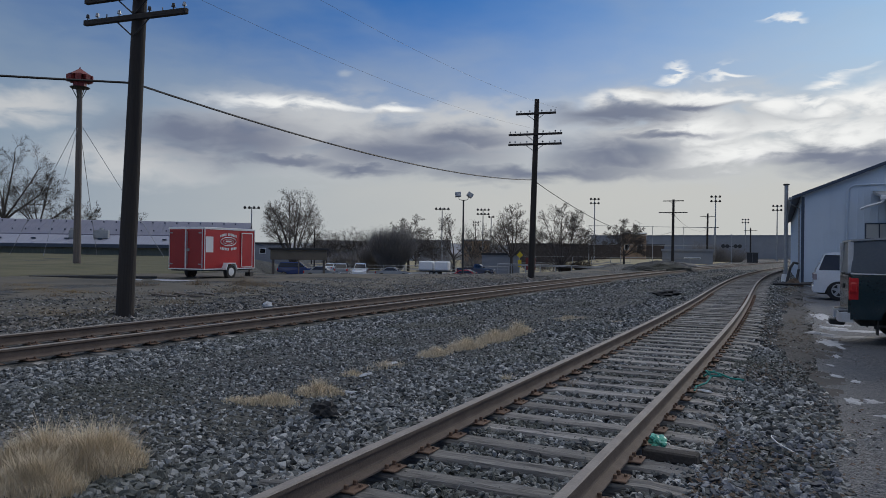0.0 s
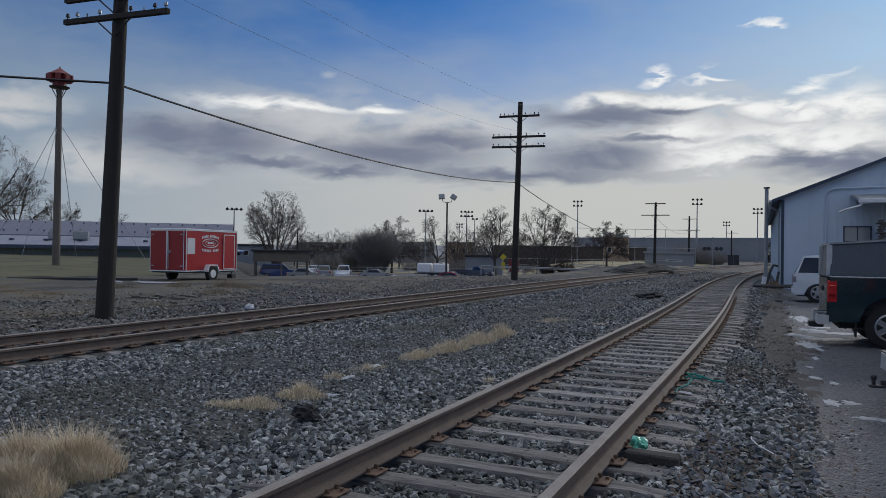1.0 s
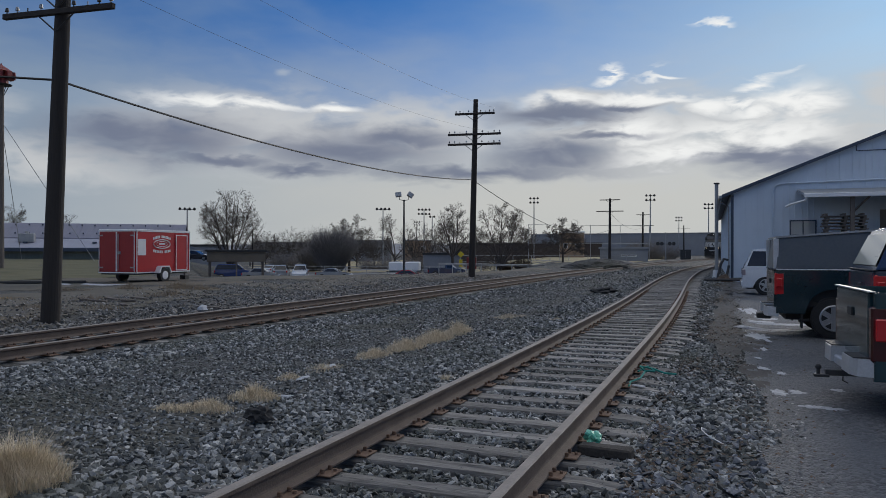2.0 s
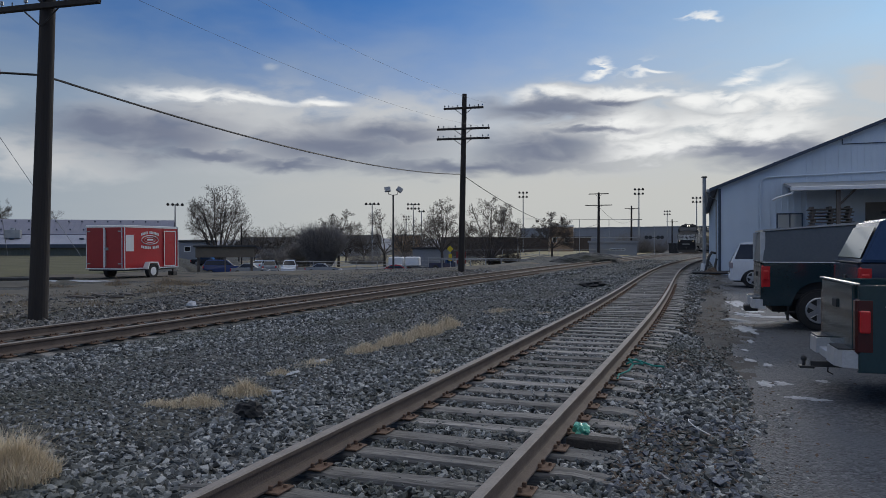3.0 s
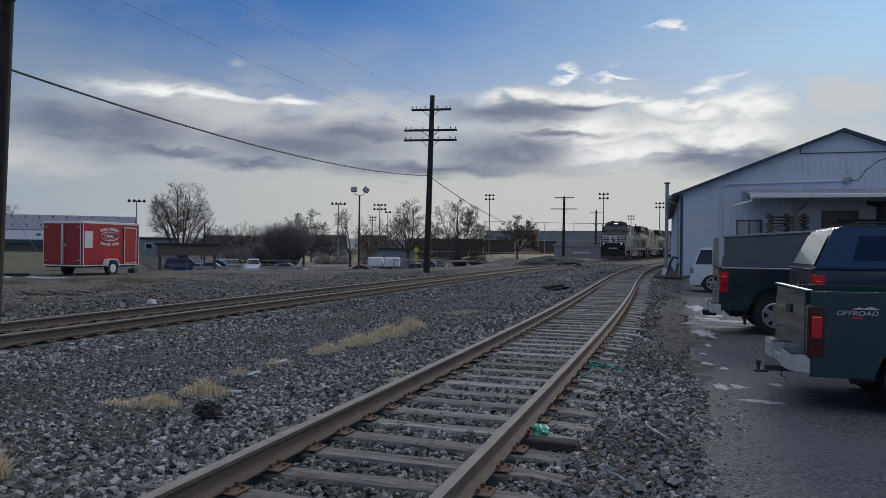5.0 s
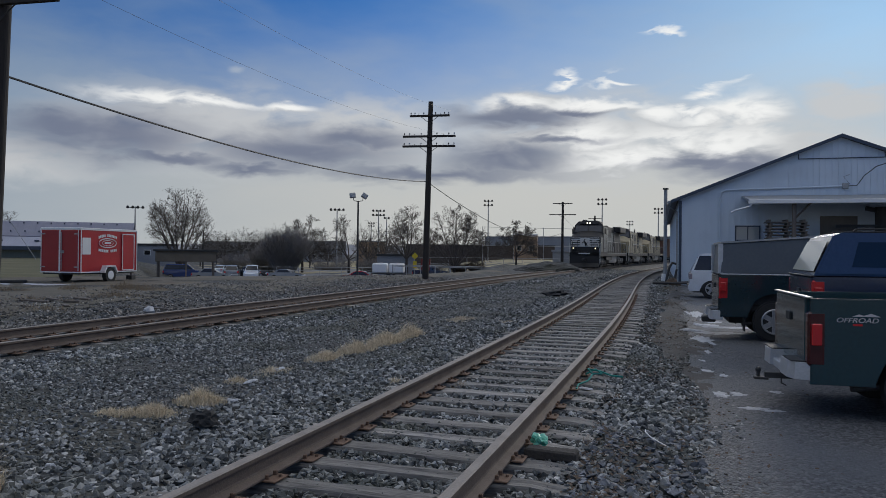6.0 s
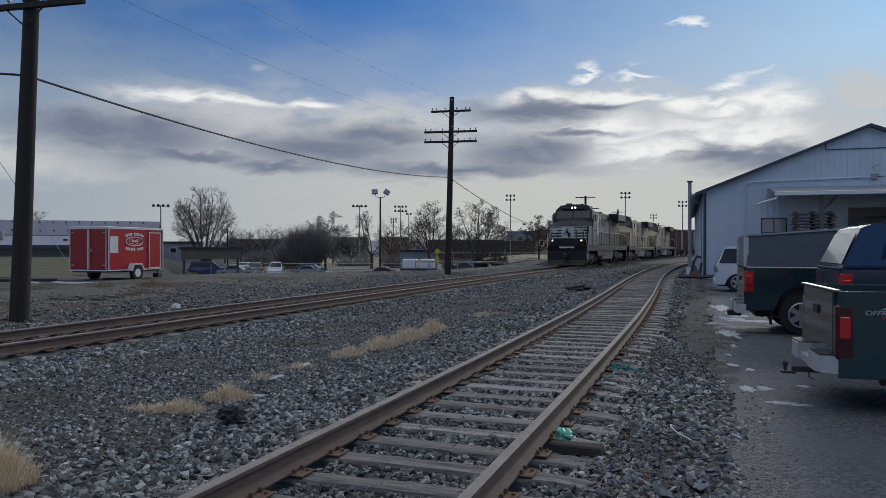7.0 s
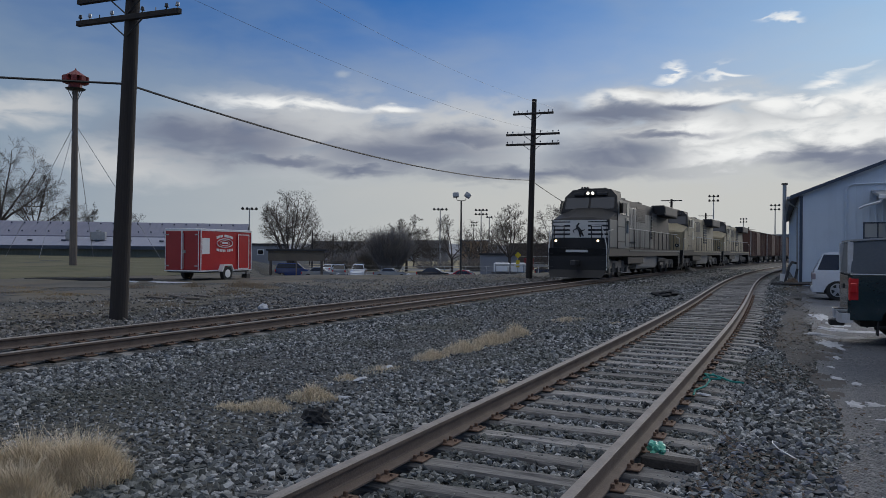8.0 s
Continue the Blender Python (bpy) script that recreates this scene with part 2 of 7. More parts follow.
M_RUBBER = material("tyre_rubber", (0.012, 0.012, 0.013), (0.035, 0.035, 0.036), 0.85, 8, 60, 0.2)
M_CHROME = material("scuffed_chrome", (0.45, 0.46, 0.48), (0.62, 0.63, 0.65), 0.38, 6, 50, 0.05, metal=0.35)
M_ALLOY = material("alloy_rim", (0.30, 0.31, 0.33), (0.5, 0.51, 0.53), 0.35, 6, 40, 0.05, metal=0.6)
M_PLASTIC = material("black_plastic", (0.014, 0.014, 0.015), (0.03, 0.03, 0.031), 0.65, 6, 60, 0.15)
M_LAMP_RED = plain("red_tail_lens", (0.55, 0.02, 0.025), 0.18, 0.0, 0.6)
M_LAMP_DEEP = plain("dark_red_lens", (0.055, 0.007, 0.009), 0.2, 0.0, 0.6)
M_CLEAR = plain("clear_lens", (0.6, 0.62, 0.65), 0.15, 0.0, 0.5)
M_RED = material("red_trailer_paint", (0.42, 0.012, 0.016), (0.52, 0.022, 0.026), 0.32, 1.5, 30, 0.02, coat=0.3)
M_WHITE = material("white_paint", (0.70, 0.71, 0.72), (0.82, 0.82, 0.82), 0.45, 2, 30, 0.03)
M_SIDING = material("pale_metal_siding", (0.55, 0.63, 0.72), (0.63, 0.71, 0.80), 0.5, 1.2, 20, 0.04, stain=(0.51, 0.58, 0.66))
M_TRIM_DARK = material("dark_blue_trim", (0.03, 0.045, 0.075), (0.05, 0.07, 0.11), 0.45, 3, 30, 0.05)
M_SIREN = material("siren_red", (0.15, 0.02, 0.02), (0.24, 0.034, 0.03), 0.55, 4, 30, 0.1)
M_ROOF_L = material("lilac_metal_roof", (0.15, 0.155, 0.21), (0.20, 0.205, 0.27), 0.5, 0.8, 12, 0.05)
M_ROOF_SNOW = material("pale_roof", (0.27, 0.28, 0.34), (0.34, 0.35, 0.42), 0.55, 0.8, 12, 0.05)
M_WALL_L = material("grey_green_siding", (0.14, 0.155, 0.135), (0.20, 0.215, 0.19), 0.75, 1, 14, 0.1, stretch=(4, 4, 0.2))
M_BARK = material("winter_bark", (0.035, 0.03, 0.027), (0.10, 0.085, 0.075), 0.95, 2, 20, 0.3)
M_TWIG = material("winter_twigs", (0.055, 0.046, 0.040), (0.115, 0.098, 0.086), 0.95, 2, 20, 0.0)
M_STEM = material("grey_shrub_stems", (0.16, 0.145, 0.135), (0.28, 0.26, 0.245), 0.95, 2, 20, 0.0)
M_LEAF = material("clinging_leaves", (0.06, 0.045, 0.032), (0.12, 0.09, 0.06), 0.9, 2, 20, 0.0)


# ---- building blocks ----
def part(name, bm, mat, parent=None, label="", smooth=False, kind=""):
    me = bpy.data.meshes.new(name)
    bmesh.ops.recalc_face_normals(bm, faces=bm.faces)
    bm.to_mesh(me)
    bm.free()
    for m in mat if isinstance(mat, (list, tuple)) else [mat]:
        me.materials.append(m)
    if smooth:
        for p in me.polygons:
            p.use_smooth = True
    ob = new(name, me)
    ob.parent = parent
    return tagged(ob, label, kind=kind)


def thing(name, label, category, m=None, group="", kind=""):
    ob = new(name)
    ob.empty_display_size = 0.2
    if m is not None:
        ob.matrix_basis = m
    return tagged(ob, label, category, group, kind)


def box(bm, x0, x1, y0, y1, z0, z1, bevel=0.0, m=None, mi=0):
    r = bmesh.ops.create_cube(bm, size=1)
    vs = r["verts"]
    for v in vs:
        v.co = Vector(((x0 + x1) / 2 + v.co.x * (x1 - x0), (y0 + y1) / 2 + v.co.y * (y1 - y0), (z0 + z1) / 2 + v.co.z * (z1 - z0)))
    fs = {f for v in vs for f in v.link_faces}
    for f in fs:
        f.material_index = mi
    if bevel:
        es = list({e for v in vs for e in v.link_edges})
        out = bmesh.ops.bevel(bm, geom=es, offset=bevel, segments=1, affect="EDGES")
        vs = list({v for f in out["faces"] for v in f.verts} | {v for v in vs if v.is_valid})
    if m is not None:
        bmesh.ops.transform(bm, matrix=m, verts=vs)
    return vs


def rod(bm, a, b, ra, rb=None, n=8, mi=0):
    """A tapered round bar from a to b."""
    a, b, rb = Vector(a), Vector(b), ra if rb is None else rb
    d = b - a
    q = d.to_track_quat("Z", "Y").to_matrix().to_4x4()
    r = bmesh.ops.create_cone(bm, cap_ends=True, segments=n, radius1=ra, radius2=rb, depth=d.length, matrix=Matrix.Translation((a + b) / 2) @ q)
    for f in {f for v in r["verts"] for f in v.link_faces}:
        f.material_index = mi
    return r["verts"]


def tube(bm, pts, r, n=6):
    """A bent bar of one thickness along points."""
    pts = [Vector(p) for p in pts]
    rings = []
    for i, p in enumerate(pts):
        d = (pts[min(i + 1, len(pts) - 1)] - pts[max(i - 1, 0)]).normalized()
        q = d.to_track_quat("Z", "Y").to_matrix()
        rings.append([bm.verts.new(p + q @ Vector((math.cos(2 * math.pi * k / n) * r, math.sin(2 * math.pi * k / n) * r, 0))) for k in range(n)])
    for a, b in zip(rings, rings[1:]):
        for k in range(n):
            bm.faces.new((a[k], a[(k + 1) % n], b[(k + 1) % n], b[k]))
    bm.faces.new(rings[0])
    bm.faces.new(rings[-1])


def slab(bm, poly, y0, y1, inset=None, bevel=0.0):
    """A side outline of (x, z) points drawn out from y0 to y1; inset(z) narrows it."""
    def w(z):
        return inset(z) if inset else 0.0
    a = [bm.verts.new((x, y0 + w(z), z)) for x, z in poly]
    b = [bm.verts.new((x, y1 - w(z), z)) for x, z in poly]
    n = len(poly)
    fs = [bm.faces.new(a), bm.faces.new(b[::-1])]
    for i in range(n):
        fs.append(bm.faces.new((a[i], b[i], b[(i + 1) % n], a[(i + 1) % n])))
    if bevel:
        es = [e for e in bm.edges if e.verts[0] in a and e.verts[1] in a or e.verts[0] in b and e.verts[1] in b]
        bmesh.ops.bevel(bm, geom=es, offset=bevel, segments=2, affect="EDGES")


def sheet_object(name, verts, faces, mat, parent=None):
    me = bpy.data.meshes.new(name)
    me.from_pydata(verts, [], faces)
    me.materials.append(mat)
    ob = new(name, me)
    ob.parent = parent
    return ob


def ease(v, a, b):
    t = min(1.0, max(0.0, (v - a) / (b - a)))
    return t * t * (3 - 2 * t)


# ---- plan ----
def main_x(y):
    """The running line's middle: straight, then a long curve to the right."""
    return -10.52 + 0.0004 * max(0.0, y - 20.0) ** 2


SIDING = [(-30, -2.10), (12, -2.10), (20, -2.24), (26, -2.44), (32, -2.68), (39, -2.90), (46, -3.02), (54, -3.05), (62, -2.90), (72, -2.50), (84, -1.85), (98, -0.9), (120, 1.6)]


_sy = np.arange(-40.0, 125.0, 0.5)
_raw = np.interp(_sy, [c[0] for c in SIDING], [c[1] for c in SIDING])
_smooth = [float(np.mean(_raw[max(0, i - 12):i + 13])) for i in range(len(_sy))]


def siding_x(y):
    i = (y + 40.0) * 2
    k = min(len(_smooth) - 2, max(0, int(i)))
    return _smooth[k] + (_smooth[k + 1] - _smooth[k]) * min(1.0, max(0.0, i - k))


def ground_z(x, y):
    z = -0.05 + 0.02 * noise.noise((x * 0.5, y * 0.5, 0.0)) + 0.03 * noise.noise((x * 0.15, y * 0.15, 5.0))
    if abs(y) < 130:
        for cx in (main_x(y), siding_x(y)):       # ballast crown round the ties
            d = abs(x - cx)
            z = max(z, -0.035 - 0.16 * max(0.0, d - 1.5)) if d < 2.4 else z
    z += -0.09 * ease(x, -0.4, 0.6)
    z -= 0.07 * (1 - ease(abs(x - siding_x(y)), 1.15, 1.5)) if abs(y) < 120 else 0.0
    d = main_x(y) - x                              # dirt bank past the running line
    far = ease(d, 2.6, 6.0)
    z += far * (0.17 + 0.05 * noise.noise((x * 0.35, y * 0.35, 2.0)))
    z += 0.016 * max(0.0, -x - 27) * ease(-x / max(y, 1), 0.86, 0.95) * ease(y, -200, 10)
    # the car park lies lower, past the bank
    low = ease(y - x, 59.5, 80.0) * ease(-x, 15, 24) * (1 - ease(-x / max(y, 1), 0.80, 0.87)) * ease(-x / max(y, 1), 0.22, 0.36) * (1 if y > 5 else 0)
    z -= 2.1 * low
    z -= 0.35 * ease(y, 60, 110) * ease(d, 3, 8)
    return z


def ground_sheet():
    def axis(lo, hi, near_lo, near_hi, fine):
        out, v, step = [], near_hi, fine
        mid = list(np.arange(near_lo, near_hi, fine))
        while v < hi:
            out.append(v)
            step *= 1.18
            v += step
        left, v, step = [], near_lo, fine
        while v > lo:
            step *= 1.18
            v -= step
            left.append(v)
        return left[::-1] + mid + out
    xs, ys = axis(-2500, 2500, -32, 8, 0.4), axis(-600, 3500, 0, 66, 0.5)
    verts = [(x, y, ground_z(x, y)) for y in ys for x in xs]
    w = len(xs)
    faces = [(j * w + i, j * w + i + 1, j * w + w + i + 1, j * w + w + i) for j in range(len(ys) - 1) for i in range(w - 1)]
    ob = sheet_object("ground", verts, faces, M_YARD)
    for p in ob.data.polygons:
        p.use_smooth = True
    return tagged(ob, "dark crushed-stone railway yard ground with dirt patches", "ground", kind="structure")


ground_sheet()


def draped(name, outline, mat, lift, label, category, step=1.0):
    """A thin layer that follows the ground, with an uneven outline: a grid cut by a test of each cell."""
    x0, x1, y0, y1, inside = outline
    nx, ny = int((x1 - x0) / step) + 1, int((y1 - y0) / step) + 1
    index, verts, faces = {}, [], []

    def vert(i, j):
        if (i, j) not in index:
            x, y = x0 + i * step, y0 + j * step
            index[(i, j)] = len(verts)
            verts.append((x, y, ground_z(x, y) + lift))
        return index[(i, j)]
    for j in range(ny):
        for i in range(nx):
            if inside(x0 + (i + 0.5) * step, y0 + (j + 0.5) * step):
                faces.append((vert(i, j), vert(i + 1, j), vert(i + 1, j + 1), vert(i, j + 1)))
    ob = sheet_object(name, verts, faces, mat)
    return tagged(ob, label, category, kind="structure")


def asphalt_edge(y):
    return 0.16 - 0.012 * max(0, y - 6) + 0.004 * max(0, y - 24) + 0.12 * noise.noise((0.0, y * 0.45, 3.0)) + 0.05 * noise.noise((0.0, y * 2.1, 8.0))


def verge(y):
    """Where the clean ballast ends and the trodden dirt beside the apron begins."""
    return 0.30 - 0.85 * ease(y, 8.0, 15.0) + 0.2 * noise.noise((0.0, y * 0.7, 4.0))


draped("pavement", (-1.5, 30, -8, 60, lambda x, y: x > asphalt_edge(y)), M_ASPHALT, 0.014, "worn grey asphalt parking apron with frost stains", "asphalt", 0.2)
draped("verge", (-1.2, 1.9, 9.5, 40, lambda x, y: verge(y) - 0.05 < x < asphalt_edge(y) + 0.08 + 0.6 * noise.noise((x * 1.4, y * 0.55, 5.0)) + 0.5 * noise.noise((x * 5, y * 2.5, 9.0))), material("trodden_dirt", (0.022, 0.021, 0.02), (0.088, 0.083, 0.078), 0.9, 2.4, 38, 1.0, stain=(0.055, 0.055, 0.057)), 0.016, "dark trodden dirt and leaf litter between ballast and asphalt", "dirt", 0.06)
draped("dirt_bank", (-34, -13, 4, 60, lambda x, y: main_x(y) - x > 4.6 + 1.2 * noise.noise((x * .5, y * .5, 1.0)) and noise.noise((x * .28, y * .28, 6.0)) + 0.4 * noise.noise((x * 1.3, y * 1.3, 2.0)) > -0.18 and -x / max(y, 1) < 2.6), material("weedy_dirt", (0.055, 0.05, 0.04), (0.15, 0.135, 0.105), 0.95, 0.8, 14, 0.8, stain=(0.14, 0.11, 0.065)), 0.012, "bare brown dirt with dead weeds on the bank", "dirt", 0.35)
draped("lawn", (-120, -24, 0, 100, lambda x, y: -x / max(y, 1) > 0.93 + 0.03 * noise.noise((x * .2, y * .2, 0)) and x < -30 + noise.noise((y * .3, 0, 0)) - 0.25 * max(0, 25 - y)), M_GRASS, 0.02, "dull green winter lawn on a low bank", "lawn", 1.0)
draped("car_park", (-120, -22, 50, 150, lambda x, y: y - x > 84 and 0.30 < -x / y < 0.80), material("old_car_park_asphalt", (0.10, 0.105, 0.115), (0.17, 0.175, 0.185), 0.7, 0.4, 20, 0.1), 0.03, "pale grey asphalt car park below the bank", "car park", 1.0)
draped("ball_field", (-150, -8, 112, 260, lambda x, y: x < -12 - 0.05 * (y - 112)), M_FIELD, 0.03, "straw-coloured winter ball field", "field", 4.0)


# ---- tracks ----
RAIL = [(-0.076, 0.0), (0.076, 0.0), (0.076, 0.012), (0.014, 0.032), (0.009, 0.045), (0.009, 0.118), (0.036, 0.132), (0.037, 0.158), (0.028, 0.168), (-0.028, 0.168), (-0.037, 0.158), (-0.036, 0.132), (-0.009, 0.118), (-0.009, 0.045), (-0.014, 0.032), (-0.076, 0.012)]


def rail(track, centre, side, y0, y1, step):
    verts, faces, mats = [], [], []
    n, ys = len(RAIL), np.arange(y0, y1, step)
    for y in ys:
        h = math.atan2(centre(y + 0.5) - centre(y - 0.5), 1.0)
        cx = centre(y) + side * 0.7545 * math.cos(h)
        cy = y - side * 0.7545 * math.sin(h)
        for u, z in RAIL:
            verts.append((cx + u * math.cos(h), cy - u * math.sin(h), z + 0.014))
    for j in range(len(ys) - 1):
        for i in range(n):
            faces.append((j * n + i, j * n + (i + 1) % n, j * n + n + (i + 1) % n, j * n + n + i))
            mats.append(1 if i in (7, 8, 9) else 0)
    ob = sheet_object("rail", verts, faces, M_RAILSIDE, track)
    ob.data.materials.append(M_RAILTOP)
    ob.data.polygons.foreach_set("material_index", mats)
    return ob


def tie_mesh(seed):
    """A split, worn sleeper: rounded, sagging edges and cracks along the grain."""
    rng = random.Random(seed)
    bm = bmesh.new()
    nx, w, l, h = 10, 0.115 + rng.uniform(-0.01, 0.012), 1.30, 0.17
    ring = []
    for i in range(nx + 1):
        x = -l + 2 * l * i / nx + (rng.uniform(-0.03, 0.03) if i in (0, nx) else 0)
        ends = 0.02 if i in (0, nx) else 0
        prof = [(-w, -h), (w, -h), (w + rng.uniform(-.006, .006), -0.03), (w - 0.018, rng.uniform(-0.008, 0.0) - ends), (0.03 + rng.uniform(-.02, .02), rng.uniform(-0.003, 0.004) - ends), (0.0 + rng.uniform(-.03, .02), rng.uniform(-0.014, 0.0) - ends), (-w + 0.018, rng.uniform(-0.010, 0.0) - ends), (-w + rng.uniform(-.006, .006), -0.03)]
        ring.append([bm.verts.new((x, y, z)) for y, z in prof])
    for a, b in zip(ring, ring[1:]):
        for k in range(8):
            bm.faces.new((a[k], a[(k + 1) % 8], b[(k + 1) % 8], b[k]))
    bm.faces.new(ring[0])
    bm.faces.new(ring[-1][::-1])
    bmesh.ops.recalc_face_normals(bm, faces=bm.faces)
    me = bpy.data.meshes.new("tie")
    bm.to_mesh(me)
    bm.free()
    me.materials.append(M_TIE)
    return me


def plate_mesh():
    bm = bmesh.new()
    box(bm, -0.17, 0.17, -0.095, 0.095, 0.0, 0.014, 0.004)
    for sx in (-1, 1):
        for sy in (-0.055, 0.055):
            box(bm, sx * 0.086 - 0.014, sx * 0.086 + 0.014, sy - 0.012, sy + 0.012, 0.01, 0.045, 0.004)
        rod(bm, (sx * 0.142, 0.03, 0.01), (sx * 0.142, 0.03, 0.032), 0.013, n=6)
    bmesh.ops.recalc_face_normals(bm, faces=bm.faces)
    me = bpy.data.meshes.new("tie_plate")
    bm.to_mesh(me)
    bm.free()
    me.materials.append(M_PLATE)
    return me


TIES, PLATE = [tie_mesh(s) for s in range(6)], plate_mesh()


def track(name, label, centre, y0, y1, spacing, first, plates_to, seed, sunk):
    rng = random.Random(seed)
    t = thing(name, label, "railway track", kind="structure")
    for side in (-1, 1):
        rail(t, centre, side, y0, y1, 1.0)
    y = first
    while y < plates_to[1]:
        h = math.degrees(math.atan2(centre(y + 0.5) - centre(y - 0.5), 1.0))
        if y < plates_to[1]:
            ob = new("tie", rng.choice(TIES))
            ob.parent = t
            ob.matrix_basis = pose(centre(y) + rng.uniform(-0.06, 0.06), y + rng.uniform(-.02, .02), rng.uniform(-0.012, 0.0) - sunk, 0, rng.uniform(-.3, .3), -h + rng.uniform(-1.6, 1.6) + (180 if rng.random() < .5 else 0))
        if y < plates_to[0]:
            for side in (-1, 1):
                p = new("tie_plate", PLATE)
                p.parent = t
                p.matrix_basis = pose(centre(y) + side * 0.7545, y, 0.001 - sunk * 0.4, 0, 0, -h)
        y += spacing * rng.uniform(0.97, 1.03)
    return t


track("siding_track", "rusty siding track on weathered grey wooden sleepers", siding_x, -14, 118, 0.53, -12.56, (30, 84), 4, 0.0)
track("main_track", "rusty running line with brown rails on dark ballast", main_x, -25, 240, 0.53, -10.1, (40, 100), 9, 0.022)


# ---- utility poles and wires ----
def insulator_bar(pole, x0, x1, z, pins, brace=0.55):
    bm = bmesh.new()
    box(bm, x0, x1, -0.20, -0.09, z - 0.06, z + 0.06, 0.008)
    arm = part("crossarm", bm, M_POLE, pole)
    for s in (-1, 1):
        bm = bmesh.new()
        tube(bm, [(s * brace, -0.17, z - 0.04), (0.02 * s, -0.15, z - 0.42)], 0.018, 5)
        part("brace", bm, M_DARKSTEEL, pole)
    for k, px in enumerate(pins):
        bm = bmesh.new()
        rod(bm, (px, -0.145, z + 0.05), (px, -0.145, z + 0.15), 0.014, n=6)
        if k % 3 != 2:
            rod(bm, (px, -0.145, z + 0.12), (px, -0.145, z + 0.20), 0.045, 0.03, n=8)
        part("insulator", bm, M_GALV if k % 2 else M_DARKSTEEL, arm)


def utility_pole(x, y, z, height, r, arms, lean, label, pins=True, mat=None):
    p = thing("utility_pole", label, "utility pole", pose(x, y, z, lean[0], lean[1], 0), group="poles along the line")
    bm = bmesh.new()
    for v in rod(bm, (0, 0, -0.5), (0, 0, height), r, r * 0.68, 20):
        v.co += Vector((0.0, 0.0, 0.02 * noise.noise(v.co)))
    part("post", bm, mat or M_POLE, p, smooth=False)
    for h, half in arms:
        ps = [half * f for f in (-0.95, -0.75, -0.55, -0.3, 0.3, 0.55, 0.75, 0.95)] if pins else []
        insulator_bar(p, -half, half, h, ps)
    return p


utility_pole(-13.95, 11.6, 0.12, 9.4, 0.20, ((6.62, 1.6), (7.12, 1.6), (8.4, 1.2)), (-0.6, 2.2), "dark creosoted pole with two insulator crossarms beside the track")
utility_pole(-14.35, 40.6, 0.08, 10.35, 0.20, ((7.72, 1.62), (8.30, 1.62), (9.50, 1.22)), (0, 1.3), "dark creosoted pole with three insulator crossarms on dirt")
utility_pole(-16.3, 105.0, -0.45, 9.4, 0.22, ((7.6, 1.9), (9.2, 1.4)), (0, 0.3), "distant dark pole with two crossarms", False)
utility_pole(-17.9, 160.0, -0.6, 10.4, 0.24, ((7.5, 2.2), (9.8, 1.4)), (0, 0.3), "distant dark pole with two crossarms", False)
utility_pole(-14.1, 235.0, -0.7, 10.0, 0.24, ((9.2, 1.8),), (0, 0.0), "distant dark pole with one crossarm", False)


def cable(name, a, b, sag, r, label):
    bm = bmesh.new()
    a, b = Vector(a), Vector(b)
    pts = [a.lerp(b, i / 24) - Vector((0, 0, sag * 4 * (i / 24) * (1 - i / 24))) for i in range(25)]
    tube(bm, pts, r, 5)
    return tagged(part(name, bm, M_WIRE), label, "cable")


cable("cable", (-13.77, 11.6, 5.28), (-14.25, 40.4, 5.72), 0.52, 0.026, "thick black cable slung between poles")
cable("cable", (-13.77, 11.6, 5.28), (-40, -17, 5.6), 0.45, 0.026, "thick black cable slung between poles")
cable("cable", (-14.25, 40.6, 5.7), (-16.2, 105, 4.6), 1.7, 0.024, "thick black cable slung between poles")
cable("cable", (-16.2, 105, 6.9), (-17.9, 160, 6.6), 1.2, 0.02, "thin dark wire between far poles")
for wx, wz in ((0.9, 7.5), (1.4, 8.8)):
    cable("wire", (-13.9 + wx, 11.45, wz), (-14.2 + wx, 40.45, wz + 1.0), 0.5, 0.004, "thin line wire between insulators")


